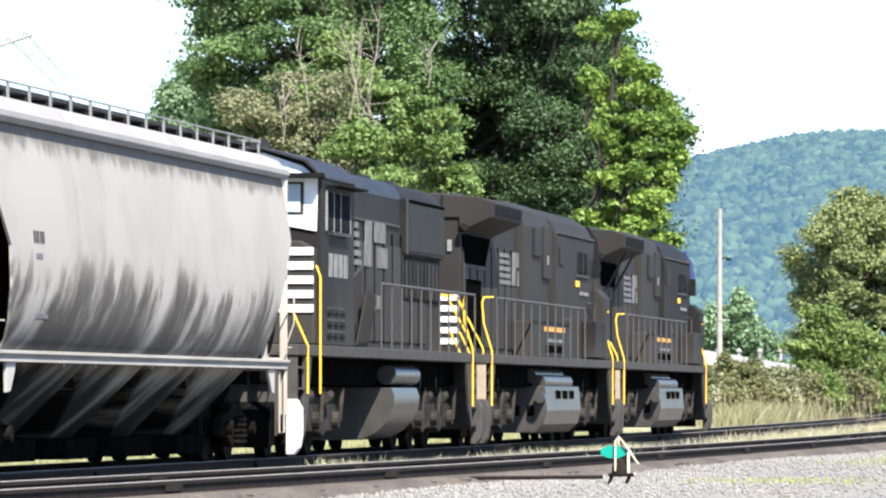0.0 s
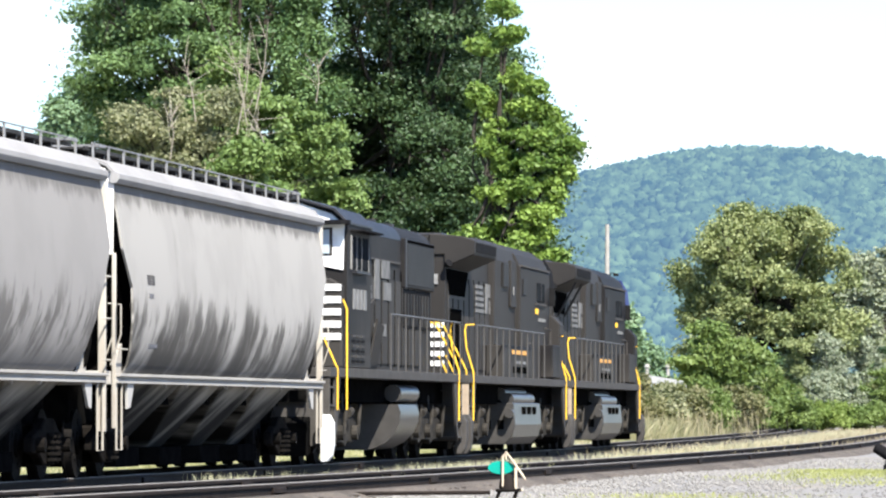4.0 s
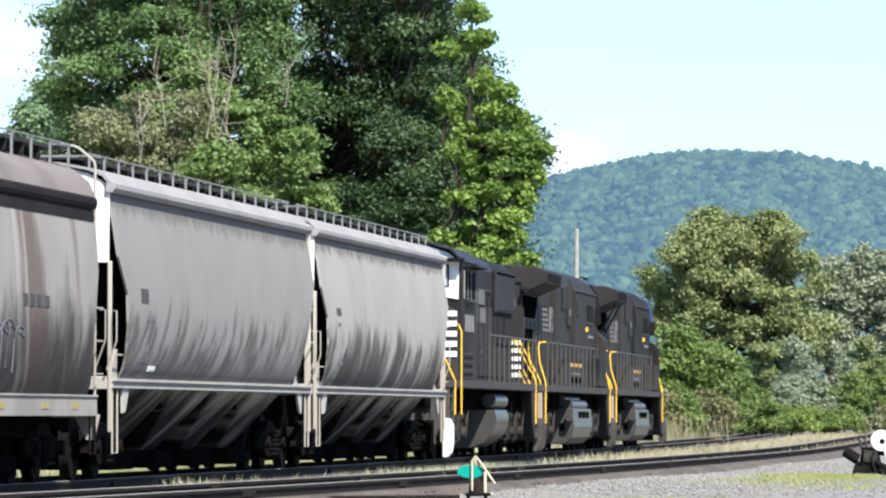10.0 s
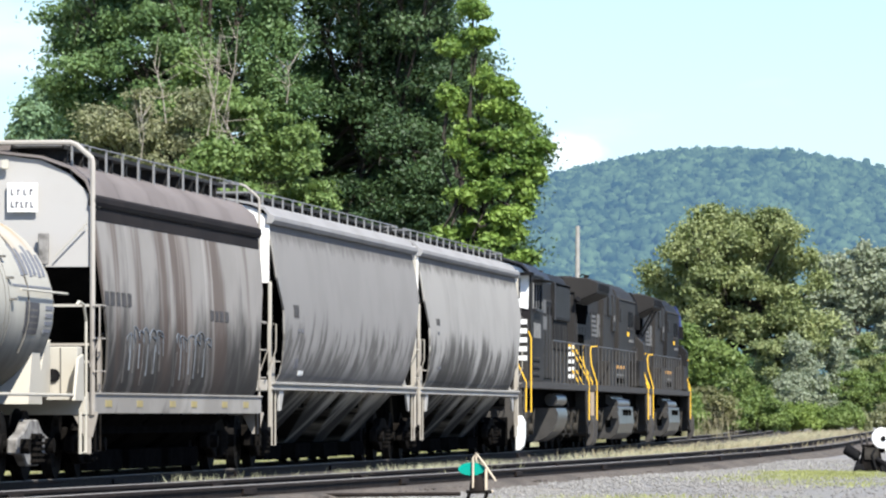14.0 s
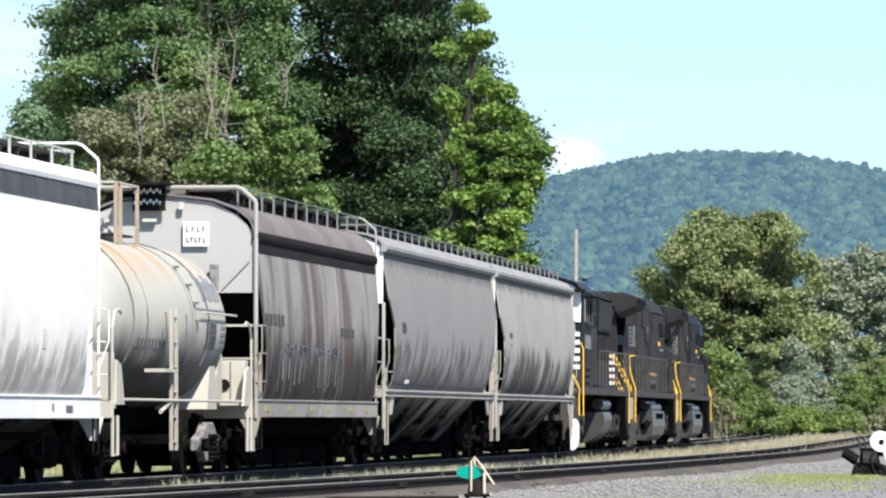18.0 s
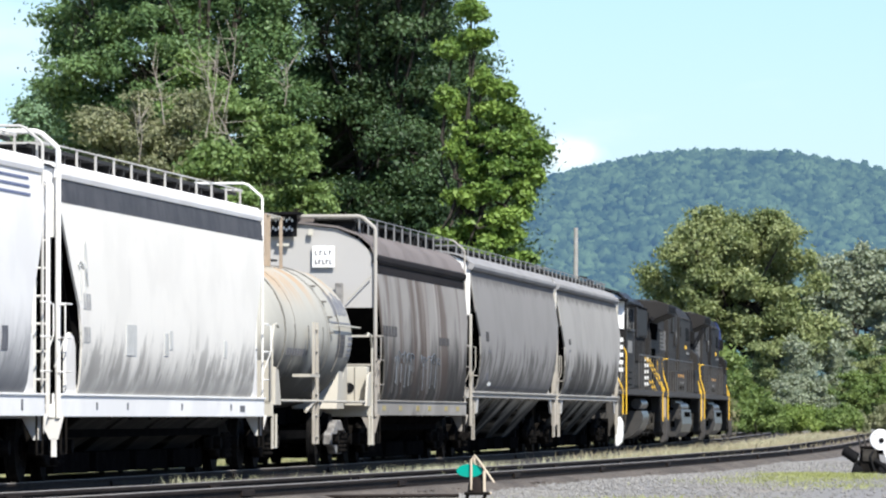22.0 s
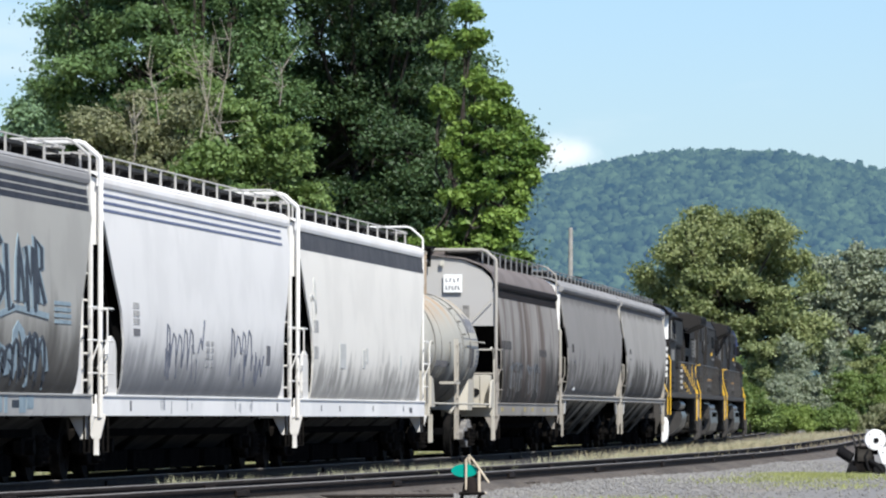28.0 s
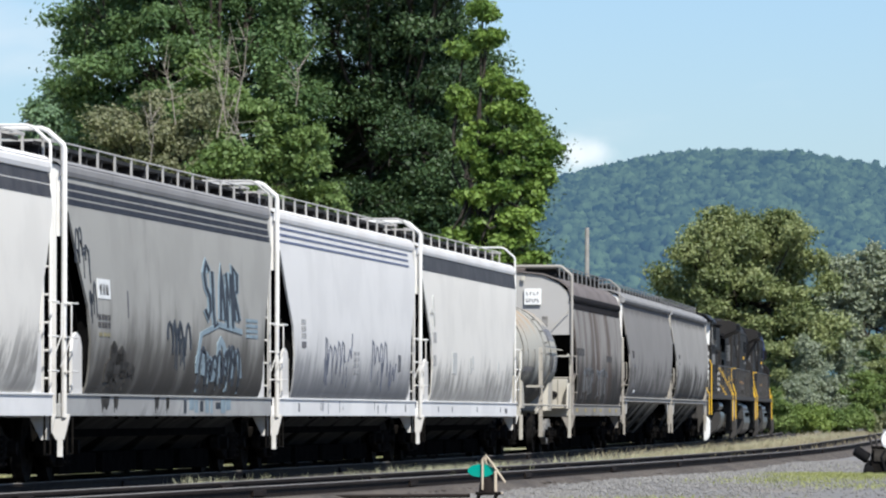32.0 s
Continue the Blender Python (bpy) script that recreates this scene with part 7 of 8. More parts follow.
# a hedge of bushes, each its own plant: bearing, rise of the middle, half-width, half-height, distance
for k, (x, y, w, h, d, leaf) in enumerate((
        (13, 0.8, 3.4, 4.4, 258, LEAF_HEDGE), (17, 1.2, 3.4, 4.6, 262, LEAF_OLIVE), (21, 1.4, 3.4, 4.6, 268, LEAF_HEDGE), (25, 1.2, 3.4, 4.4, 272, LEAF_HEDGE), (29, 1.2, 3.4, 4.4, 278, LEAF_OLIVE),
        (33, 1.0, 3.4, 4.2, 285, LEAF_HEDGE), (37, 0.8, 3.4, 4.0, 298, LEAF_BUSH), (41, 0.6, 3.2, 3.6, 310, LEAF_HEDGE), (45, 0.2, 3, 3.0, 325, LEAF_BUSH), (49, 0.8, 3.2, 3.5, 345, LEAF_BUSH), (53, 2.0, 3.5, 4.0, 372, LEAF_WILLOW),
        (58, 3.5, 3.5, 5.0, 384, LEAF_WILLOW), (63, 3.0, 4, 4.8, 392, LEAF_BUSH), (68, 2.8, 4, 4.6, 398, LEAF_BUSH), (74, 2.6, 4, 4.4, 402, LEAF_YELLOW), (80, 2.6, 5, 4.4, 405, LEAF_BUSH),
        (35, 4.5, 3, 5.5, 345, LEAF_BUSH), (40, 5.5, 3, 6.5, 362, LEAF_OAK), (45, 5.0, 3.4, 6.0, 375, LEAF_BUSH), (50, 5.5, 3.4, 6.5, 382, LEAF_OAK), (55, 6.0, 3, 6.5, 388, LEAF_WILLOW), (61, 7.5, 3.2, 6.5, 398, LEAF_WILLOW), (66, 7.0, 3.4, 6.0, 405, LEAF_OAK), (72, 7.5, 3.6, 6.5, 408, LEAF_BUSH),
        # dark bushes added behind as the shadowed gaps of the hedge
        (47, 4.5, 3.4, 5.5, 396, LEAF_DARK), (53, 5.5, 3.4, 6.5, 402, LEAF_DARK), (59, 5.5, 3.4, 6.5, 412, LEAF_DARK), (65, 5.0, 3.4, 6.5, 414, LEAF_DARK), (71, 5.0, 3.4, 6.0, 416, LEAF_DARK), (42, 5.0, 3.0, 5.5, 384, LEAF_DARK),
        (50, -0.8, 3, 1.8, 352, LEAF_BUSH), (56, -0.6, 3.4, 1.9, 366, LEAF_YELLOW), (62, -0.5, 3.4, 1.9, 378, LEAF_BUSH), (69, -0.4, 3.6, 1.9, 384, LEAF_OLIVE), (76, -0.4, 3.6, 1.9, 388, LEAF_BUSH))):
    q = lobes_at(d, [(x, y, w, h, 0), (x - w * 0.6, y - h * 0.25, w * 0.6, h * 0.7, -1), (x + w * 0.6, y - h * 0.2, w * 0.6, h * 0.75, -1), (x + w * 0.2, y + h * 0.35, w * 0.5, h * 0.6, 0.5)])
    words = {LEAF_YELLOW: "yellow-green", LEAF_OLIVE: "dry olive", LEAF_BUSH: "fresh green", LEAF_WILLOW: "grey-green", LEAF_OAK: "olive-green", LEAF_HEDGE: "rust-tinged", LEAF_DARK: "dark green"}[leaf]
    tree("bush", "dense " + words + " bush along the railway", (x * d / 1000, d, G), q, leaf, 9000, 0.112, 3.0, 0.42, 0.05, 40 + k, "bush")

# ---- the wooded hill ----
def ridge_rise(b):
    """The ridge's rise over the level, in thousandths, by bearing."""
    keys = ((-140, 9.5), (-120, 11.5), (-60, 17.6), (-20, 27.6), (0, 32.7), (14, 37.2), (22, 39.2), (30, 40.7), (36, 41.7), (46, 42.0), (56, 41.7), (62, 40.5), (70, 39.0), (85, 35.6), (120, 27.5), (200, 14.5))
    for (a, u), (c, v) in zip(keys, keys[1:]):
        if a <= b <= c:
            k = (b - a) / (c - a)
            return u + (v - u) * k
    return 10


def hill_height(b, q):
    """q: 0 at the foot, 1 at the ridge."""
    k = q * q * (3 - 2 * q)
    return G + (ridge_rise(b) * 2600 / 1000 - 5.0) * k


def build_hill():
    s = Shape()
    bs, qs = list(np.arange(-120, 201, 4.0)), list(np.linspace(0, 1, 14))
    for q in qs:
        d = 1500 + 1100 * q
        for b in bs:
            s.v.append((b * d / 1000, d, hill_height(b, q) + 5 * noise.noise(Vector((b * 0.08, q * 5, 0)))))
    w = len(bs)
    for j in range(len(qs) - 1):
        for i in range(w - 1):
            a = j * w + i
            s.f.append([a, a + 1, a + 1 + w, a + w])
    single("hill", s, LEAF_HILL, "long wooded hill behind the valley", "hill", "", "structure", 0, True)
    rng = np.random.default_rng(5)
    n = 12500
    b, q = rng.uniform(-10, 92, n), rng.random(n) ** 0.8
    r = rng.uniform(1.0, 2.9, n)
    cs, rs = [], []
    for k in range(n):
        d = 1500 + 1100 * q[k]
        c = (b[k] * d / 1000, d, hill_height(b[k], q[k]) + r[k] * 0.25 + 1.0 + 7 * (1 - q[k]) * noise.noise(Vector((b[k] * 0.12, q[k] * 6, 3))))
        cs.append(c)
        rs.append((r[k], r[k], r[k] * rng.uniform(0.75, 1.15)))
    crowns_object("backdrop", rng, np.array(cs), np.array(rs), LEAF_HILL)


def crowns_object(name, rng, cs, rs, material):
    """The far forest: one lumpy, leaf-rough crown for each tree, side by side."""
    w, h = 9, 5
    th = np.linspace(0, 2 * math.pi, w, endpoint=False)
    ph = np.linspace(0.02, 1.0, h) * math.pi * 0.62
    dirs = np.array([(math.cos(t) * math.sin(f), math.sin(t) * math.sin(f), math.cos(f)) for f in ph for t in th])
    n = len(cs)
    swell = np.ones((n, len(dirs)))
    for freq, amp in ((2.5, 0.13), (4.5, 0.10), (8.0, 0.08)):
        for _ in range(2):
            axis = rng.normal(size=(n, 3)) * freq * 0.7
            swell += amp * np.sin(axis @ dirs.T + rng.uniform(0, 6.3, (n, 1)))
    swell += rng.normal(size=swell.shape) * 0.17
    verts = cs[:, None, :] + dirs[None] * rs[:, None, :] * swell[:, :, None]
    ring = [(j * w + i, (j + 1) * w + i, (j + 1) * w + (i + 1) % w, j * w + (i + 1) % w) for j in range(h - 1) for i in range(w)]
    faces = (np.array(ring)[None] + (np.arange(n) * len(dirs))[:, None, None]).reshape(-1, 4)
    me = bpy.data.meshes.new(name)
    me.from_pydata(verts.reshape(-1, 3).tolist(), [], faces.tolist())
    me.polygons.foreach_set("use_smooth", np.ones(len(me.polygons), dtype=bool))
    me.materials.append(material)
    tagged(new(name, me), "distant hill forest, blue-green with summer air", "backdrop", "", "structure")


build_hill()

# ---- pole, shed ----
pole = thing("utility_pole", "weathered bare wooden utility pole behind the line", "utility pole", "", Matrix.Translation((20.9 * 0.30, 300, G)))
part("shaft", Shape().tube([(0, 0, 0), (0, 0, 5), (0.02, 0, 10.05)], [0.16, 0.13, 0.10], 12), POLE, pole, "", 0, True)
part("lamp_bracket", Shape().tube([(0, 0, 7.6), (0.25, -0.1, 7.75), (0.42, -0.1, 7.7)], 0.03, 6), TRUCK, pole)
part("lamp_head", Shape().box(0.30, 0.55, -0.2, 0.0, 7.6, 7.72), TRUCK, pole, "", 0.02)
part("transformer_arm", Shape().box(-0.05, 0.35, -0.15, -0.05, 4.75, 4.83), POLE, pole)
shed = thing("storage_shed", "low pale shed with a metal roof and roof vents", "shed", "", Matrix.Translation((8.4, 338, G)))
part("wall", Shape().box(-3.6, 3.6, -4, 4, 0, 2.5), SHED, shed)
part("roof", Shape().prism([(-4.3, 2.4), (4.3, 2.4), (3.9, 2.6), (-3.0, 3.75), (-4.0, 3.75)], "y", -4.4, 4.4), SHED, shed, "pale ribbed metal roof")
for k in range(5):
    part("roof_vent", Shape().tube([(-2.6 + k * 1.1, -3.6, 3.1), (-2.6 + k * 1.1, -3.6, 3.6)], 0.09, 10), POLE, shed)
    part("vent_cap", Shape().tube([(-2.6 + k * 1.1, -3.6, 3.55), (-2.6 + k * 1.1, -3.6, 3.72)], [0.17, 0.08], 10), POLE, shed)


# ---- overhead wires at the yard's left side ----
def wire_pole(x, y, z):
    p = thing("utility_pole", "dark wooden utility pole with a crossarm", "utility pole", "poles of the wire line", Matrix.Translation((x, y, G)))
    part("shaft", Shape().tube([(0, 0, 0), (0, 0, z - G + 0.6)], [0.17, 0.12], 10), BARK, p, "", 0, True)
    # the arm hangs askew
    tilt = 0.33
    part("crossarm", Shape().tube([(-1.1, 0, z - G - 1.1 * tilt), (1.1, 0, z - G + 1.1 * tilt)], 0.03, 6), POLE, p, "greyed leaning crossarm")
    for k in (-0.95, -0.4, 0.64, 0.95):
        part("insulator", Shape().tube([(k, 0, z - G + k * tilt), (k, 0, z - G + k * tilt + 0.12)], 0.025, 8), POLE, p)
    return p


wire_pole(-11.27, 116, 7.15)
wire_pole(-24.3, 330, 13.3)
for k in (-0.95, 0.64, 0.95):
    a, b = Vector((-11.27 + k, 116, 7.27 + 0.33 * k)), Vector((-24.3 + k, 330, 13.42 + 0.33 * k))
    pts = []
    for u in np.linspace(0, 1, 13):
        p = a.lerp(b, u)
        pts.append((p.x, p.y, p.z - 0.5 * u * (1 - u)))
    single("overhead_wire", Shape().tube(pts, 0.008, 5), BLACK, "thin dark overhead wire between two poles", "wire", "overhead wires")
# ---- by the siding: switch stand and the machine in the gravel ----
stand = thing("switch_stand", "low switch stand with a green target and cream bent handle", "switch stand", "", Matrix.Translation((0.40, 81.0, -0.25)))
part("base_plate", Shape().box(-0.13, 0.20, -0.24, 0.24, 0.11, 0.15), TRUCK, stand, "", 0.01)
for k, (x, y) in enumerate(((-0.08, -0.2), (0.14, -0.2), (-0.08, 0.2), (0.14, 0.2))):
    part("foot", Shape().tube([(x, y, 0.12), (x - 0.04, y, 0.0)], 0.022, 8), TRUCK, stand)
part("gear_case", Shape().tube([(0.02, 0, 0.15), (0.02, 0, 0.24), (0.02, 0, 0.34)], [0.11, 0.10, 0.05], 14), RAIL, stand, "", 0, True)
part("spindle", Shape().tube([(0.0, 0, 0.3), (0.0, 0, 0.60)], 0.016, 8), CREAM, stand)
o = [(0.17 * math.cos(a), 0.085 * math.sin(a)) for a in np.linspace(0, 2 * math.pi, 25)[:-1]]
t = part("target", Shape().prism(o, "y", -0.012, 0.012), GREEN, stand, "green oval enamel target", 0.004)
t.location = (-0.06, -0.03, 0.42)
part("lever", Shape().tube([(-0.04, -0.08, 0.18), (-0.04, -0.08, 0.56), (0.0, -0.08, 0.62), (0.08, -0.08, 0.52), (0.25, -0.08, 0.27)], 0.014, 8), CREAM, stand, "cream bent-pipe lever")
part("lever_latch", Shape().box(0.11, 0.145, -0.10, -0.07, 0.15, 0.42), CREAM, stand, "", 0.006)
part("foot_bar", Shape().box(-0.06, 0.22, -0.11, -0.06, 0.12, 0.15), CREAM, stand, "", 0.006)
part("throw_rod", Shape().tube([(-0.2, 0.1, 0.10), (-2.2, 0.5, 0.08)], 0.025, 8), RAIL, stand)

mach = thing("switch_machine", "black iron switch machine with levers and a white port housing", "switch machine", "", Matrix.Translation((8.04, 120.0, -0.26)))
part("case", Shape().hexa([(-0.20, -0.25, 0.05), (0.26, -0.25, 0.05), (0.26, 0.25, 0.05), (-0.20, 0.25, 0.05)], [(-0.13, -0.2, 0.50), (0.17, -0.2, 0.52), (0.17, 0.2, 0.52), (-0.13, 0.2, 0.50)]), TRUCK, mach, "", 0.02)
part("front_plate", Shape().box(-0.12, 0.15, -0.27, -0.24, 0.27, 0.50), TRUCK_DUSTY, mach, "dusty black iron front plate", 0.01)
part("lid", Shape().box(-0.15, 0.20, -0.22, 0.22, 0.51, 0.56), TRUCK, mach, "", 0.015)
part("counterweight", Shape().tube([(-0.47, 0, 0.49), (-0.45, 0, 0.48), (-0.22, 0, 0.33), (-0.20, 0, 0.32)], [0.08, 0.105, 0.105, 0.08], 14), BLACK, mach, "black cast counterweight", 0, True)
part("weight_arm", Shape().tube([(-0.42, 0, 0.40), (-0.2, 0, 0.26), (0.05, 0, 0.18)], 0.035, 8), LOCO_GREY, mach)
for x in (-0.20, -0.10):
    part("lever", Shape().tube([(x + 0.08, -0.1, 0.45), (x, -0.1, 0.78)], 0.02, 8), LOCO_GREY, mach)
part("crank", Shape().tube([(0.10, -0.28, 0.30), (0.26, -0.28, 0.20), (0.36, -0.28, 0.08)], 0.045, 8), BLACK, mach)
for x, r in ((-0.22, 0.10), (0.30, 0.12)):
    part("roller", Shape().disc((x, -0.24, r), (0, 1, 0), r, 0.12, 18), BLACK, mach, "", 0.01)
for x in (-0.25, 0.1, 0.36):
    part("foot", Shape().box(x - 0.05, x + 0.05, -0.24, 0.24, 0.0, 0.09), BLACK, mach, "", 0.01)
part("motor", Shape().tube([(-0.14, -0.12, 0.16), (-0.14, 0.25, 0.16)], 0.13, 12), BLACK, mach, "", 0, True)
housing = part("port_housing", Shape().disc((0.22, -0.18, 0.68), (0, 1, 0), 0.20, 0.16, 28), WHITE, mach, "round white housing with a dark port", 0.012)
part("port", Shape().disc((0.235, -0.265, 0.67), (0, 1, 0), 0.052, 0.02, 16), BLACK, housing, "dark round port")
part("housing_post", Shape().box(0.16, 0.28, -0.16, -0.08, 0.40, 0.55), TRUCK, mach)
bracket = part("cover_plate", Shape().prism([(0.26, 0.48), (0.44, 0.56), (0.66, 0.50), (0.66, 0.14), (0.46, 0.12), (0.34, 0.24)], "y", -0.27, -0.21), WHITE, mach, "white slanting cover plate", 0.012)
for x, z in ((0.36, 0.44), (0.58, 0.46), (0.42, 0.22), (0.60, 0.20)):
    part("bolt", Shape().disc((x, -0.275, z), (0, 1, 0), 0.014, 0.02, 8), TRUCK, bracket)
for k in range(4):
    a = math.pi / 4 + k * math.pi / 2
    part("bolt", Shape().disc((0.22 + 0.15 * math.cos(a), -0.265, 0.68 + 0.15 * math.sin(a)), (0, 1, 0), 0.012, 0.02, 8), TRUCK, housing)
part("conduit", Shape().tube([(0.10, -0.24, 0.50), (0.02, -0.28, 0.36), (0.10, -0.29, 0.10)], 0.025, 8), BLACK, mach)
# two pale timbers under the switch stand
for y in (80.72, 81.25):
    timber = single("switch_timber", Shape().hexa([(-0.55, y - 0.11, -0.42), (1.15, y - 0.11, -0.42), (1.15, y + 0.11, -0.42), (-0.55, y + 0.11, -0.42)],
                                                  [(-0.55, y - 0.10, -0.245), (1.14, y - 0.105, -0.25), (1.13, y + 0.10, -0.245), (-0.55, y + 0.105, -0.245)]), TIMBER, "sun-bleached timber under the switch stand", "timber", "timbers under the switch stand")


# ---- weeds, grass and stones ----
def blades(rng, places, height, width, lean=0.35):
    """Upright pointed blades that stand on their places."""
    p = np.asarray(places, float)
    n = len(p)
    h = height * (0.5 + 0.9 * rng.random(n))[:, None]
    a = rng.uniform(0, math.pi, n)
    side = np.stack([np.cos(a), np.sin(a), np.zeros(n)], 1) * (width * (0.6 + 0.8 * rng.random(n)))[:, None]
    tip = p + np.concatenate([rng.normal(size=(n, 2)) * lean, np.ones((n, 1))], 1) * h
    mid = p + (tip - p) * 0.55 + np.array([0, 0, 1]) * h * 0.06
    out = np.empty((n, 4, 3))
    out[:, 0], out[:, 1], out[:, 2], out[:, 3] = p - side * 0.5, p + side * 0.5, mid + side * 0.6, tip
    return out.reshape(-1, 3)


def scatter(rng, n, y0, y1, place):
    out = []
    for y in rng.uniform(y0, y1, n):
        x, z = place(y, rng)
        out.append((x, y, z))
    return out


def main_x(y):
    lo = (y - 136.957) / 0.994
    return line_at(lo)[0]


grass_rng = np.random.default_rng(77)
# pale weeds between the tracks, in tufts
tufts = [(y, grass_rng.uniform(0.15, 1.0)) for y in np.concatenate([grass_rng.normal(92, 2.5, 5), grass_rng.uniform(86, 112, 6), grass_rng.uniform(112, 150, 26), grass_rng.uniform(150, 330, 110)])]
spots = []
for y, size in tufts:
    mid = (main_x(y) + siding_at(y)[0]) / 2 + grass_rng.normal() * 0.35
    for k in range(int(85 * size) + 10):
        spots.append((mid + grass_rng.normal() * 0.28, y + grass_rng.normal() * 0.6, -0.24))
for y in grass_rng.normal(104, 4.5, 20):
    mid = siding_at(y)[0] - 1.15 + grass_rng.normal() * 0.22
    for k in range(34):
        spots.append((mid + grass_rng.normal() * 0.16, y + grass_rng.normal() * 0.35, -0.20))
tagged(quads_object("track_weeds", blades(grass_rng, spots, 0.19, 0.006, 0.25), WEED), "pale dry weeds between the two tracks", "weeds", "", "stuff")
spots = scatter(grass_rng, 9000, 150, 420, lambda y, r: ((main_x(y) * 0.45 + siding_at(y)[0] * 0.55) + r.normal() * 1.1, -0.25))
tagged(quads_object("straw_grass", blades(grass_rng, spots, 0.22, 0.02), STRAW), "bleached straw grass strip along the tracks", "dry grass", "", "stuff")
spots = scatter(grass_rng, 11000, 225, 420, lambda y, r: (main_x(y) - 2.4 - abs(r.normal()) * 1.3, -0.25))
tagged(quads_object("meadow_grass", blades(grass_rng, spots, 0.75, 0.022, 0.28), MEADOW), "tall dry grass in front of the bushes", "tall grass", "", "stuff")
# stalks that stand out before the bushes
spots = [((b + grass_rng.normal() * 0.8) * d / 1000, d, -0.25) for b, d in ((b, 246 + (b - 15) * 1.1) for b in grass_rng.uniform(14, 46, 260))]
tagged(quads_object("reed_stalks", blades(grass_rng, spots, 1.2, 0.02, 0.12), STRAW), "bleached reed stalks at the bushes' foot", "reeds", "", "stuff")
# short green grass on the gravel
spots = []
for cx, cy, rx, ry, n in ((6.95, 116, 1.1, 6.0, 7500), (5.9, 108, 1.2, 5.0, 1500), (4.9, 104, 1.5, 4.0, 350), (2.6, 83, 1.6, 3.0, 900), (6.2, 98, 1.4, 4.0, 500), (11.5, 135, 2.5, 6.0, 2500)):
    for k in range(n):
        gx, gy = cx + grass_rng.normal() * rx * 0.5, cy + grass_rng.normal() * ry * 0.5
        spots.append((gx, gy, ground_height(gx, gy) - 0.004))
tagged(quads_object("yard_grass", blades(grass_rng, spots, 0.055, 0.010, 0.5), YARD_GRASS), "short yellow-green grass growing in the gravel", "grass", "", "stuff")
# grass behind the main line, seen under the cars
spots = scatter(grass_rng, 14000, 66, 190, lambda y, r: (main_x(y) - 2.4 - abs(r.normal()) * 4.0, -0.26))
tagged(quads_object("verge_grass", blades(grass_rng, spots, 0.15, 0.012, 0.4), LAWN), "rough sunlit grass behind the main line", "grass", "", "stuff")

# ballast stones
stone_rng = np.random.default_rng(9)
sv, sf = [], []
base = np.array([(1, 0, 0), (-1, 0, 0), (0, 1, 0), (0, -1, 0), (0, 0, 0.8), (0, 0, -0.6)])
tri = ((0, 2, 4), (2, 1, 4), (1, 3, 4), (3, 0, 4), (2, 0, 5), (1, 2, 5), (3, 1, 5), (0, 3, 5))
for k in range(15000):
    y = stone_rng.uniform(70, 150) if k < 11000 else stone_rng.uniform(62, 84)
    x = siding_at(y)[0] + 1.0 + abs(stone_rng.normal()) * 3.2
    r = stone_rng.uniform(0.014, 0.034)
    q = base * r * stone_rng.uniform(0.6, 1.3, (6, 1)) + np.array([x, y, ground_height(x, y) + r * 0.3])
    i = len(sv)
    sv += [tuple(p) for p in q]
    sf += [[i + a for a in f] for f in tri]
rocks = Shape()
rocks.v, rocks.f = sv, sf
me = bpy.data.meshes.new("gravel_stones")
me.from_pydata(sv, [], sf)
n = Nodes("loose_gravel")
me.materials.append(n.done(n.mix(n.tree.nodes.new("ShaderNodeNewGeometry").outputs["Random Per Island"], (0.15, 0.145, 0.135), (0.235, 0.228, 0.215)), 0.9))
tagged(new("gravel_stones", me), "loose grey gravel stones beside the siding", "gravel", "", "stuff")
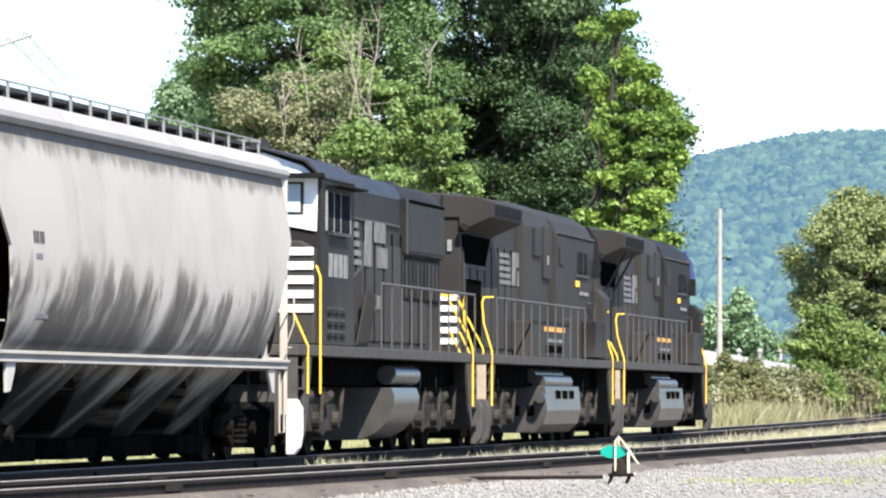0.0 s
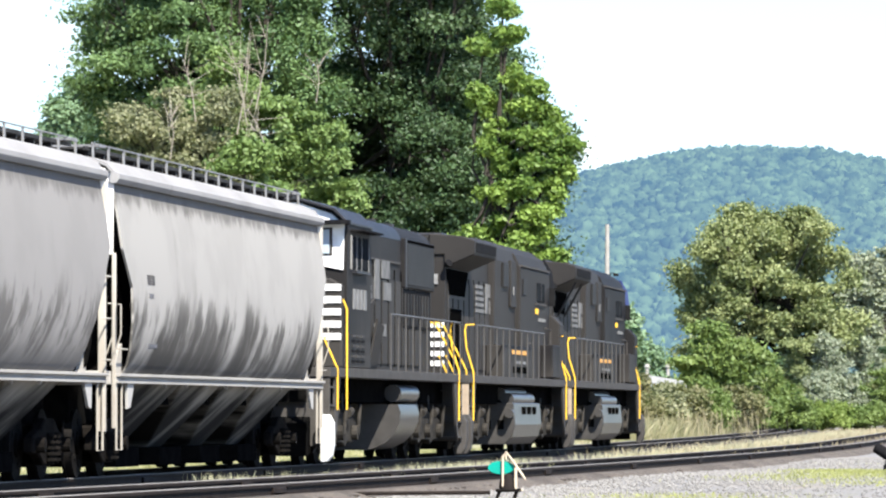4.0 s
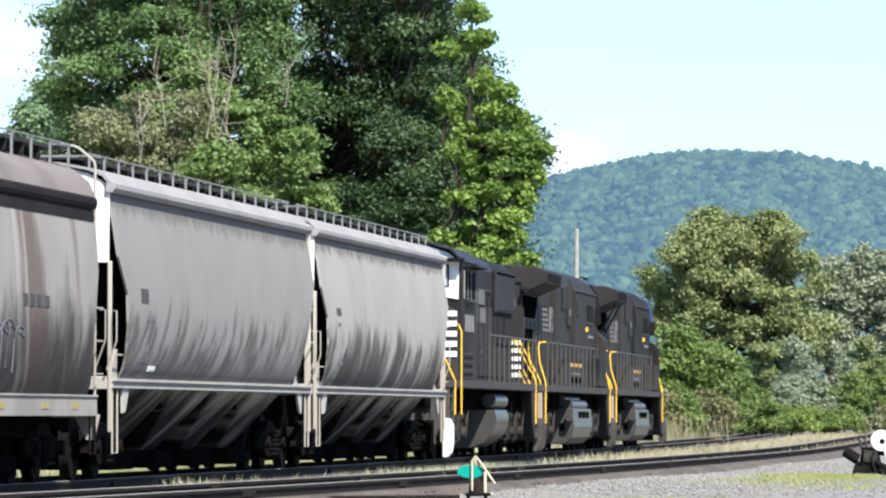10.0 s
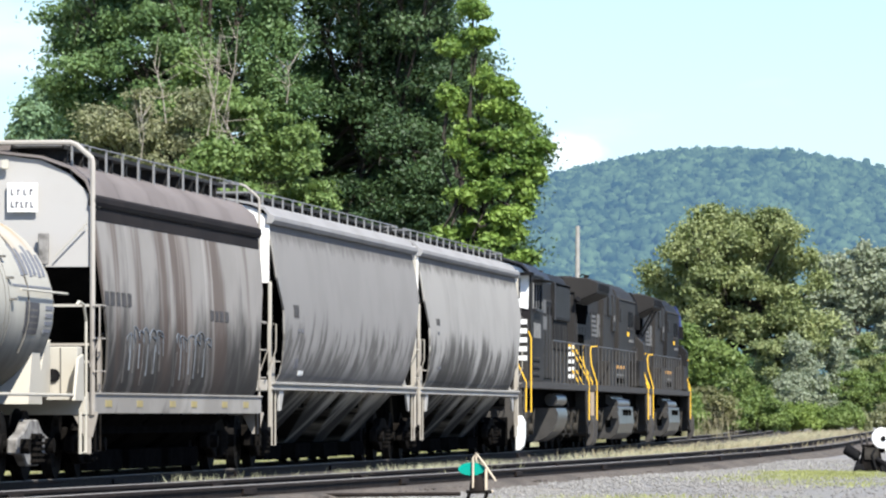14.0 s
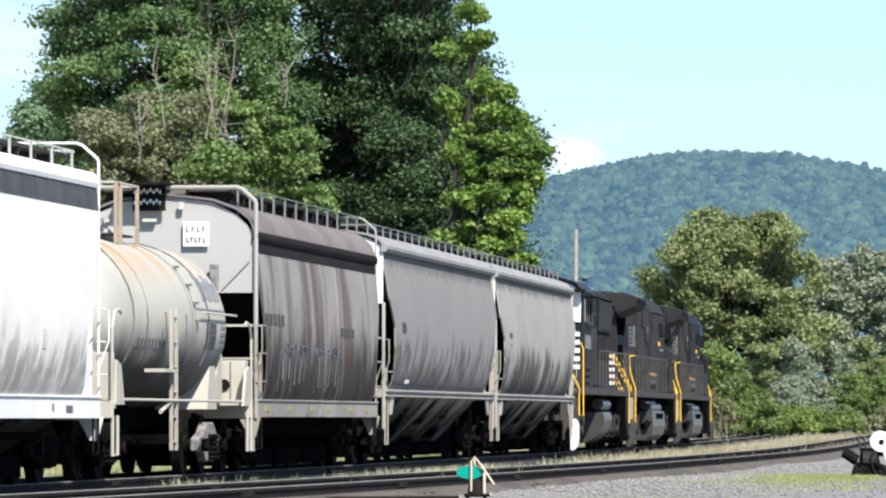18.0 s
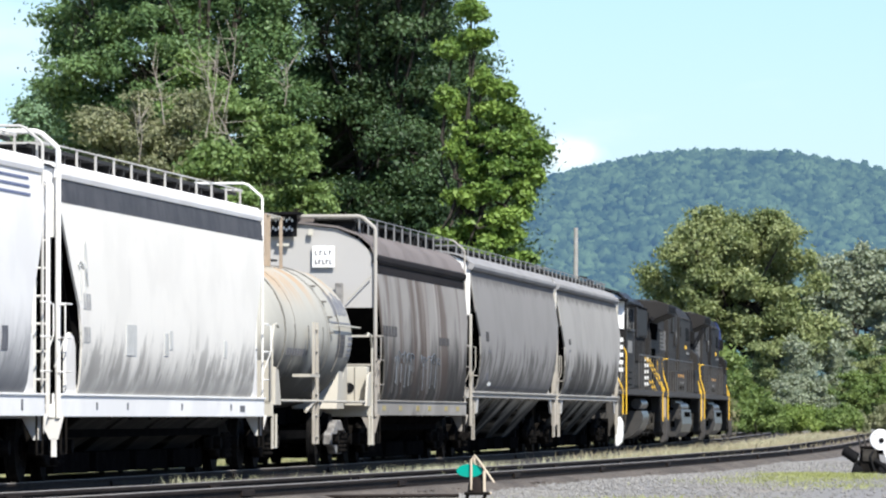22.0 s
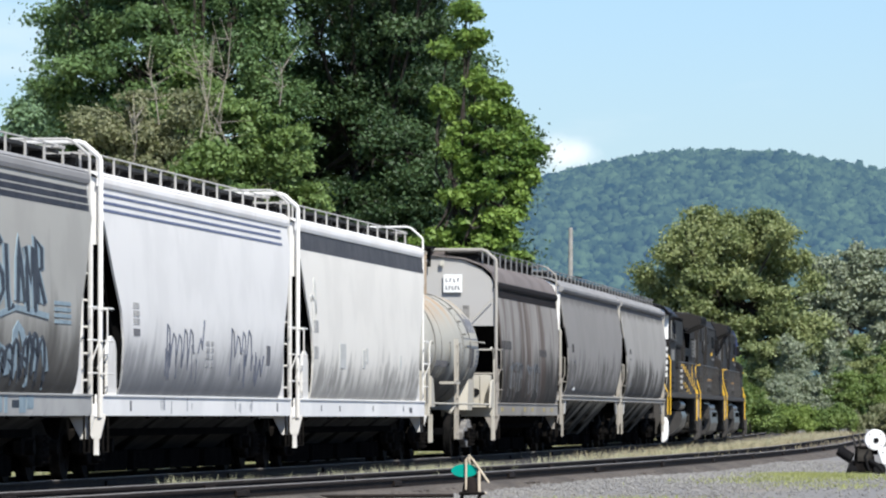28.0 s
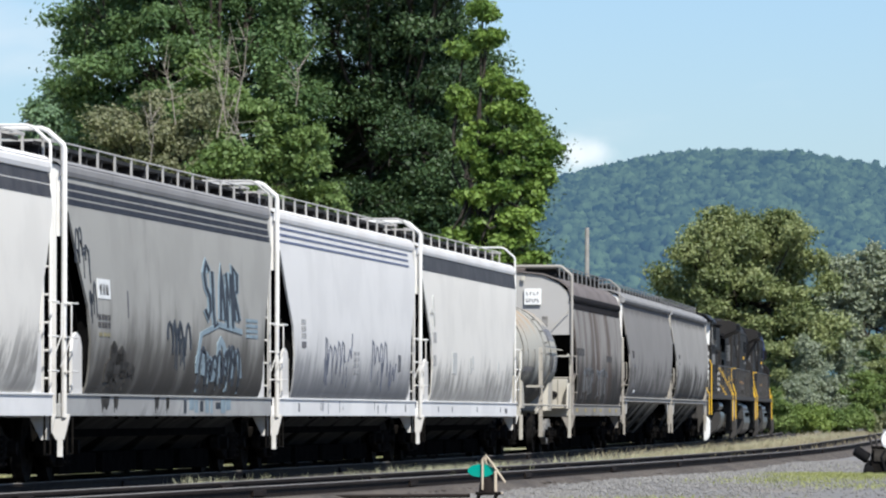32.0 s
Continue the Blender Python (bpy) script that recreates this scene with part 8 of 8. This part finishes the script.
# ---- sleepers, tie plates and joint bars ----
def piece(name, mesh, parent, m):
    ob = new(name, mesh)
    ob.parent, ob.matrix_basis = parent, m
    return ob


tie_mesh = [mesh_of("sleeper", Shape().hexa([(-1.3, -0.12, -0.36), (1.3, -0.12, -0.36), (1.3, 0.12, -0.36), (-1.3, 0.12, -0.36)],
                                            [(-1.28, -0.11 + k * 0.008, -0.176), (1.28, -0.115, -0.18), (1.27, 0.11, -0.176 - k * 0.004), (-1.28, 0.112, -0.176)]), TIE) for k in range(3)]
plate_mesh = mesh_of("tie_plate", Shape().box(-0.17, 0.17, -0.09, 0.09, -0.178, -0.158), RAIL)
joint_mesh = mesh_of("joint_bar", Shape().prism([(0.012, -0.13), (0.05, -0.12), (0.045, -0.05), (0.012, -0.045)], "y", -0.35, 0.35), RAIL, 0.004)
tie_rng = np.random.default_rng(31)
tracks = [o for o in bpy.data.objects if o.name.startswith("railway_track")]
tracks.sort(key=lambda o: o.name)
for track, spot, first, last, step in ((tracks[0], lambda q: line_at(q), -75, 70, 0.62), (tracks[1], lambda q: siding_at(q), 62, 190, 0.62)):
    q, k = first, 0
    while q < last:
        x, y, h = spot(q)
        m = Matrix.Translation((x, y, 0)) @ Matrix.Rotation(-h + tie_rng.normal() * 0.012, 4, "Z")
        piece("sleeper", tie_mesh[k % 3], track, m)
        for side in (-0.7525, 0.7525):
            piece("tie_plate", plate_mesh, track, m @ Matrix.Translation((side, 0, 0)))
        if k % 19 == 7 or k % 19 == 16:
            piece("joint_bar", joint_mesh, track, m @ Matrix.Translation((0.7525 if k % 19 == 7 else -0.7525, 0.3, 0)))
        q, k = q + step, k + 1
# ---- what moves ----
def motions():
    for car, s_mid in TRAIN:
        walk(car, [(t, line_pose(s_mid + run_of(t))) for t in np.arange(0, 32.01, 1.0)])
    times = [k * 4 / FPS for k in range(0, 241)]
    for wheels, y, r in WHEELS:
        walk(wheels, [(t, Matrix.Translation((0, y, r)) @ Matrix.Rotation(-run_of(t) / r, 4, "X")) for t in times])


motions()
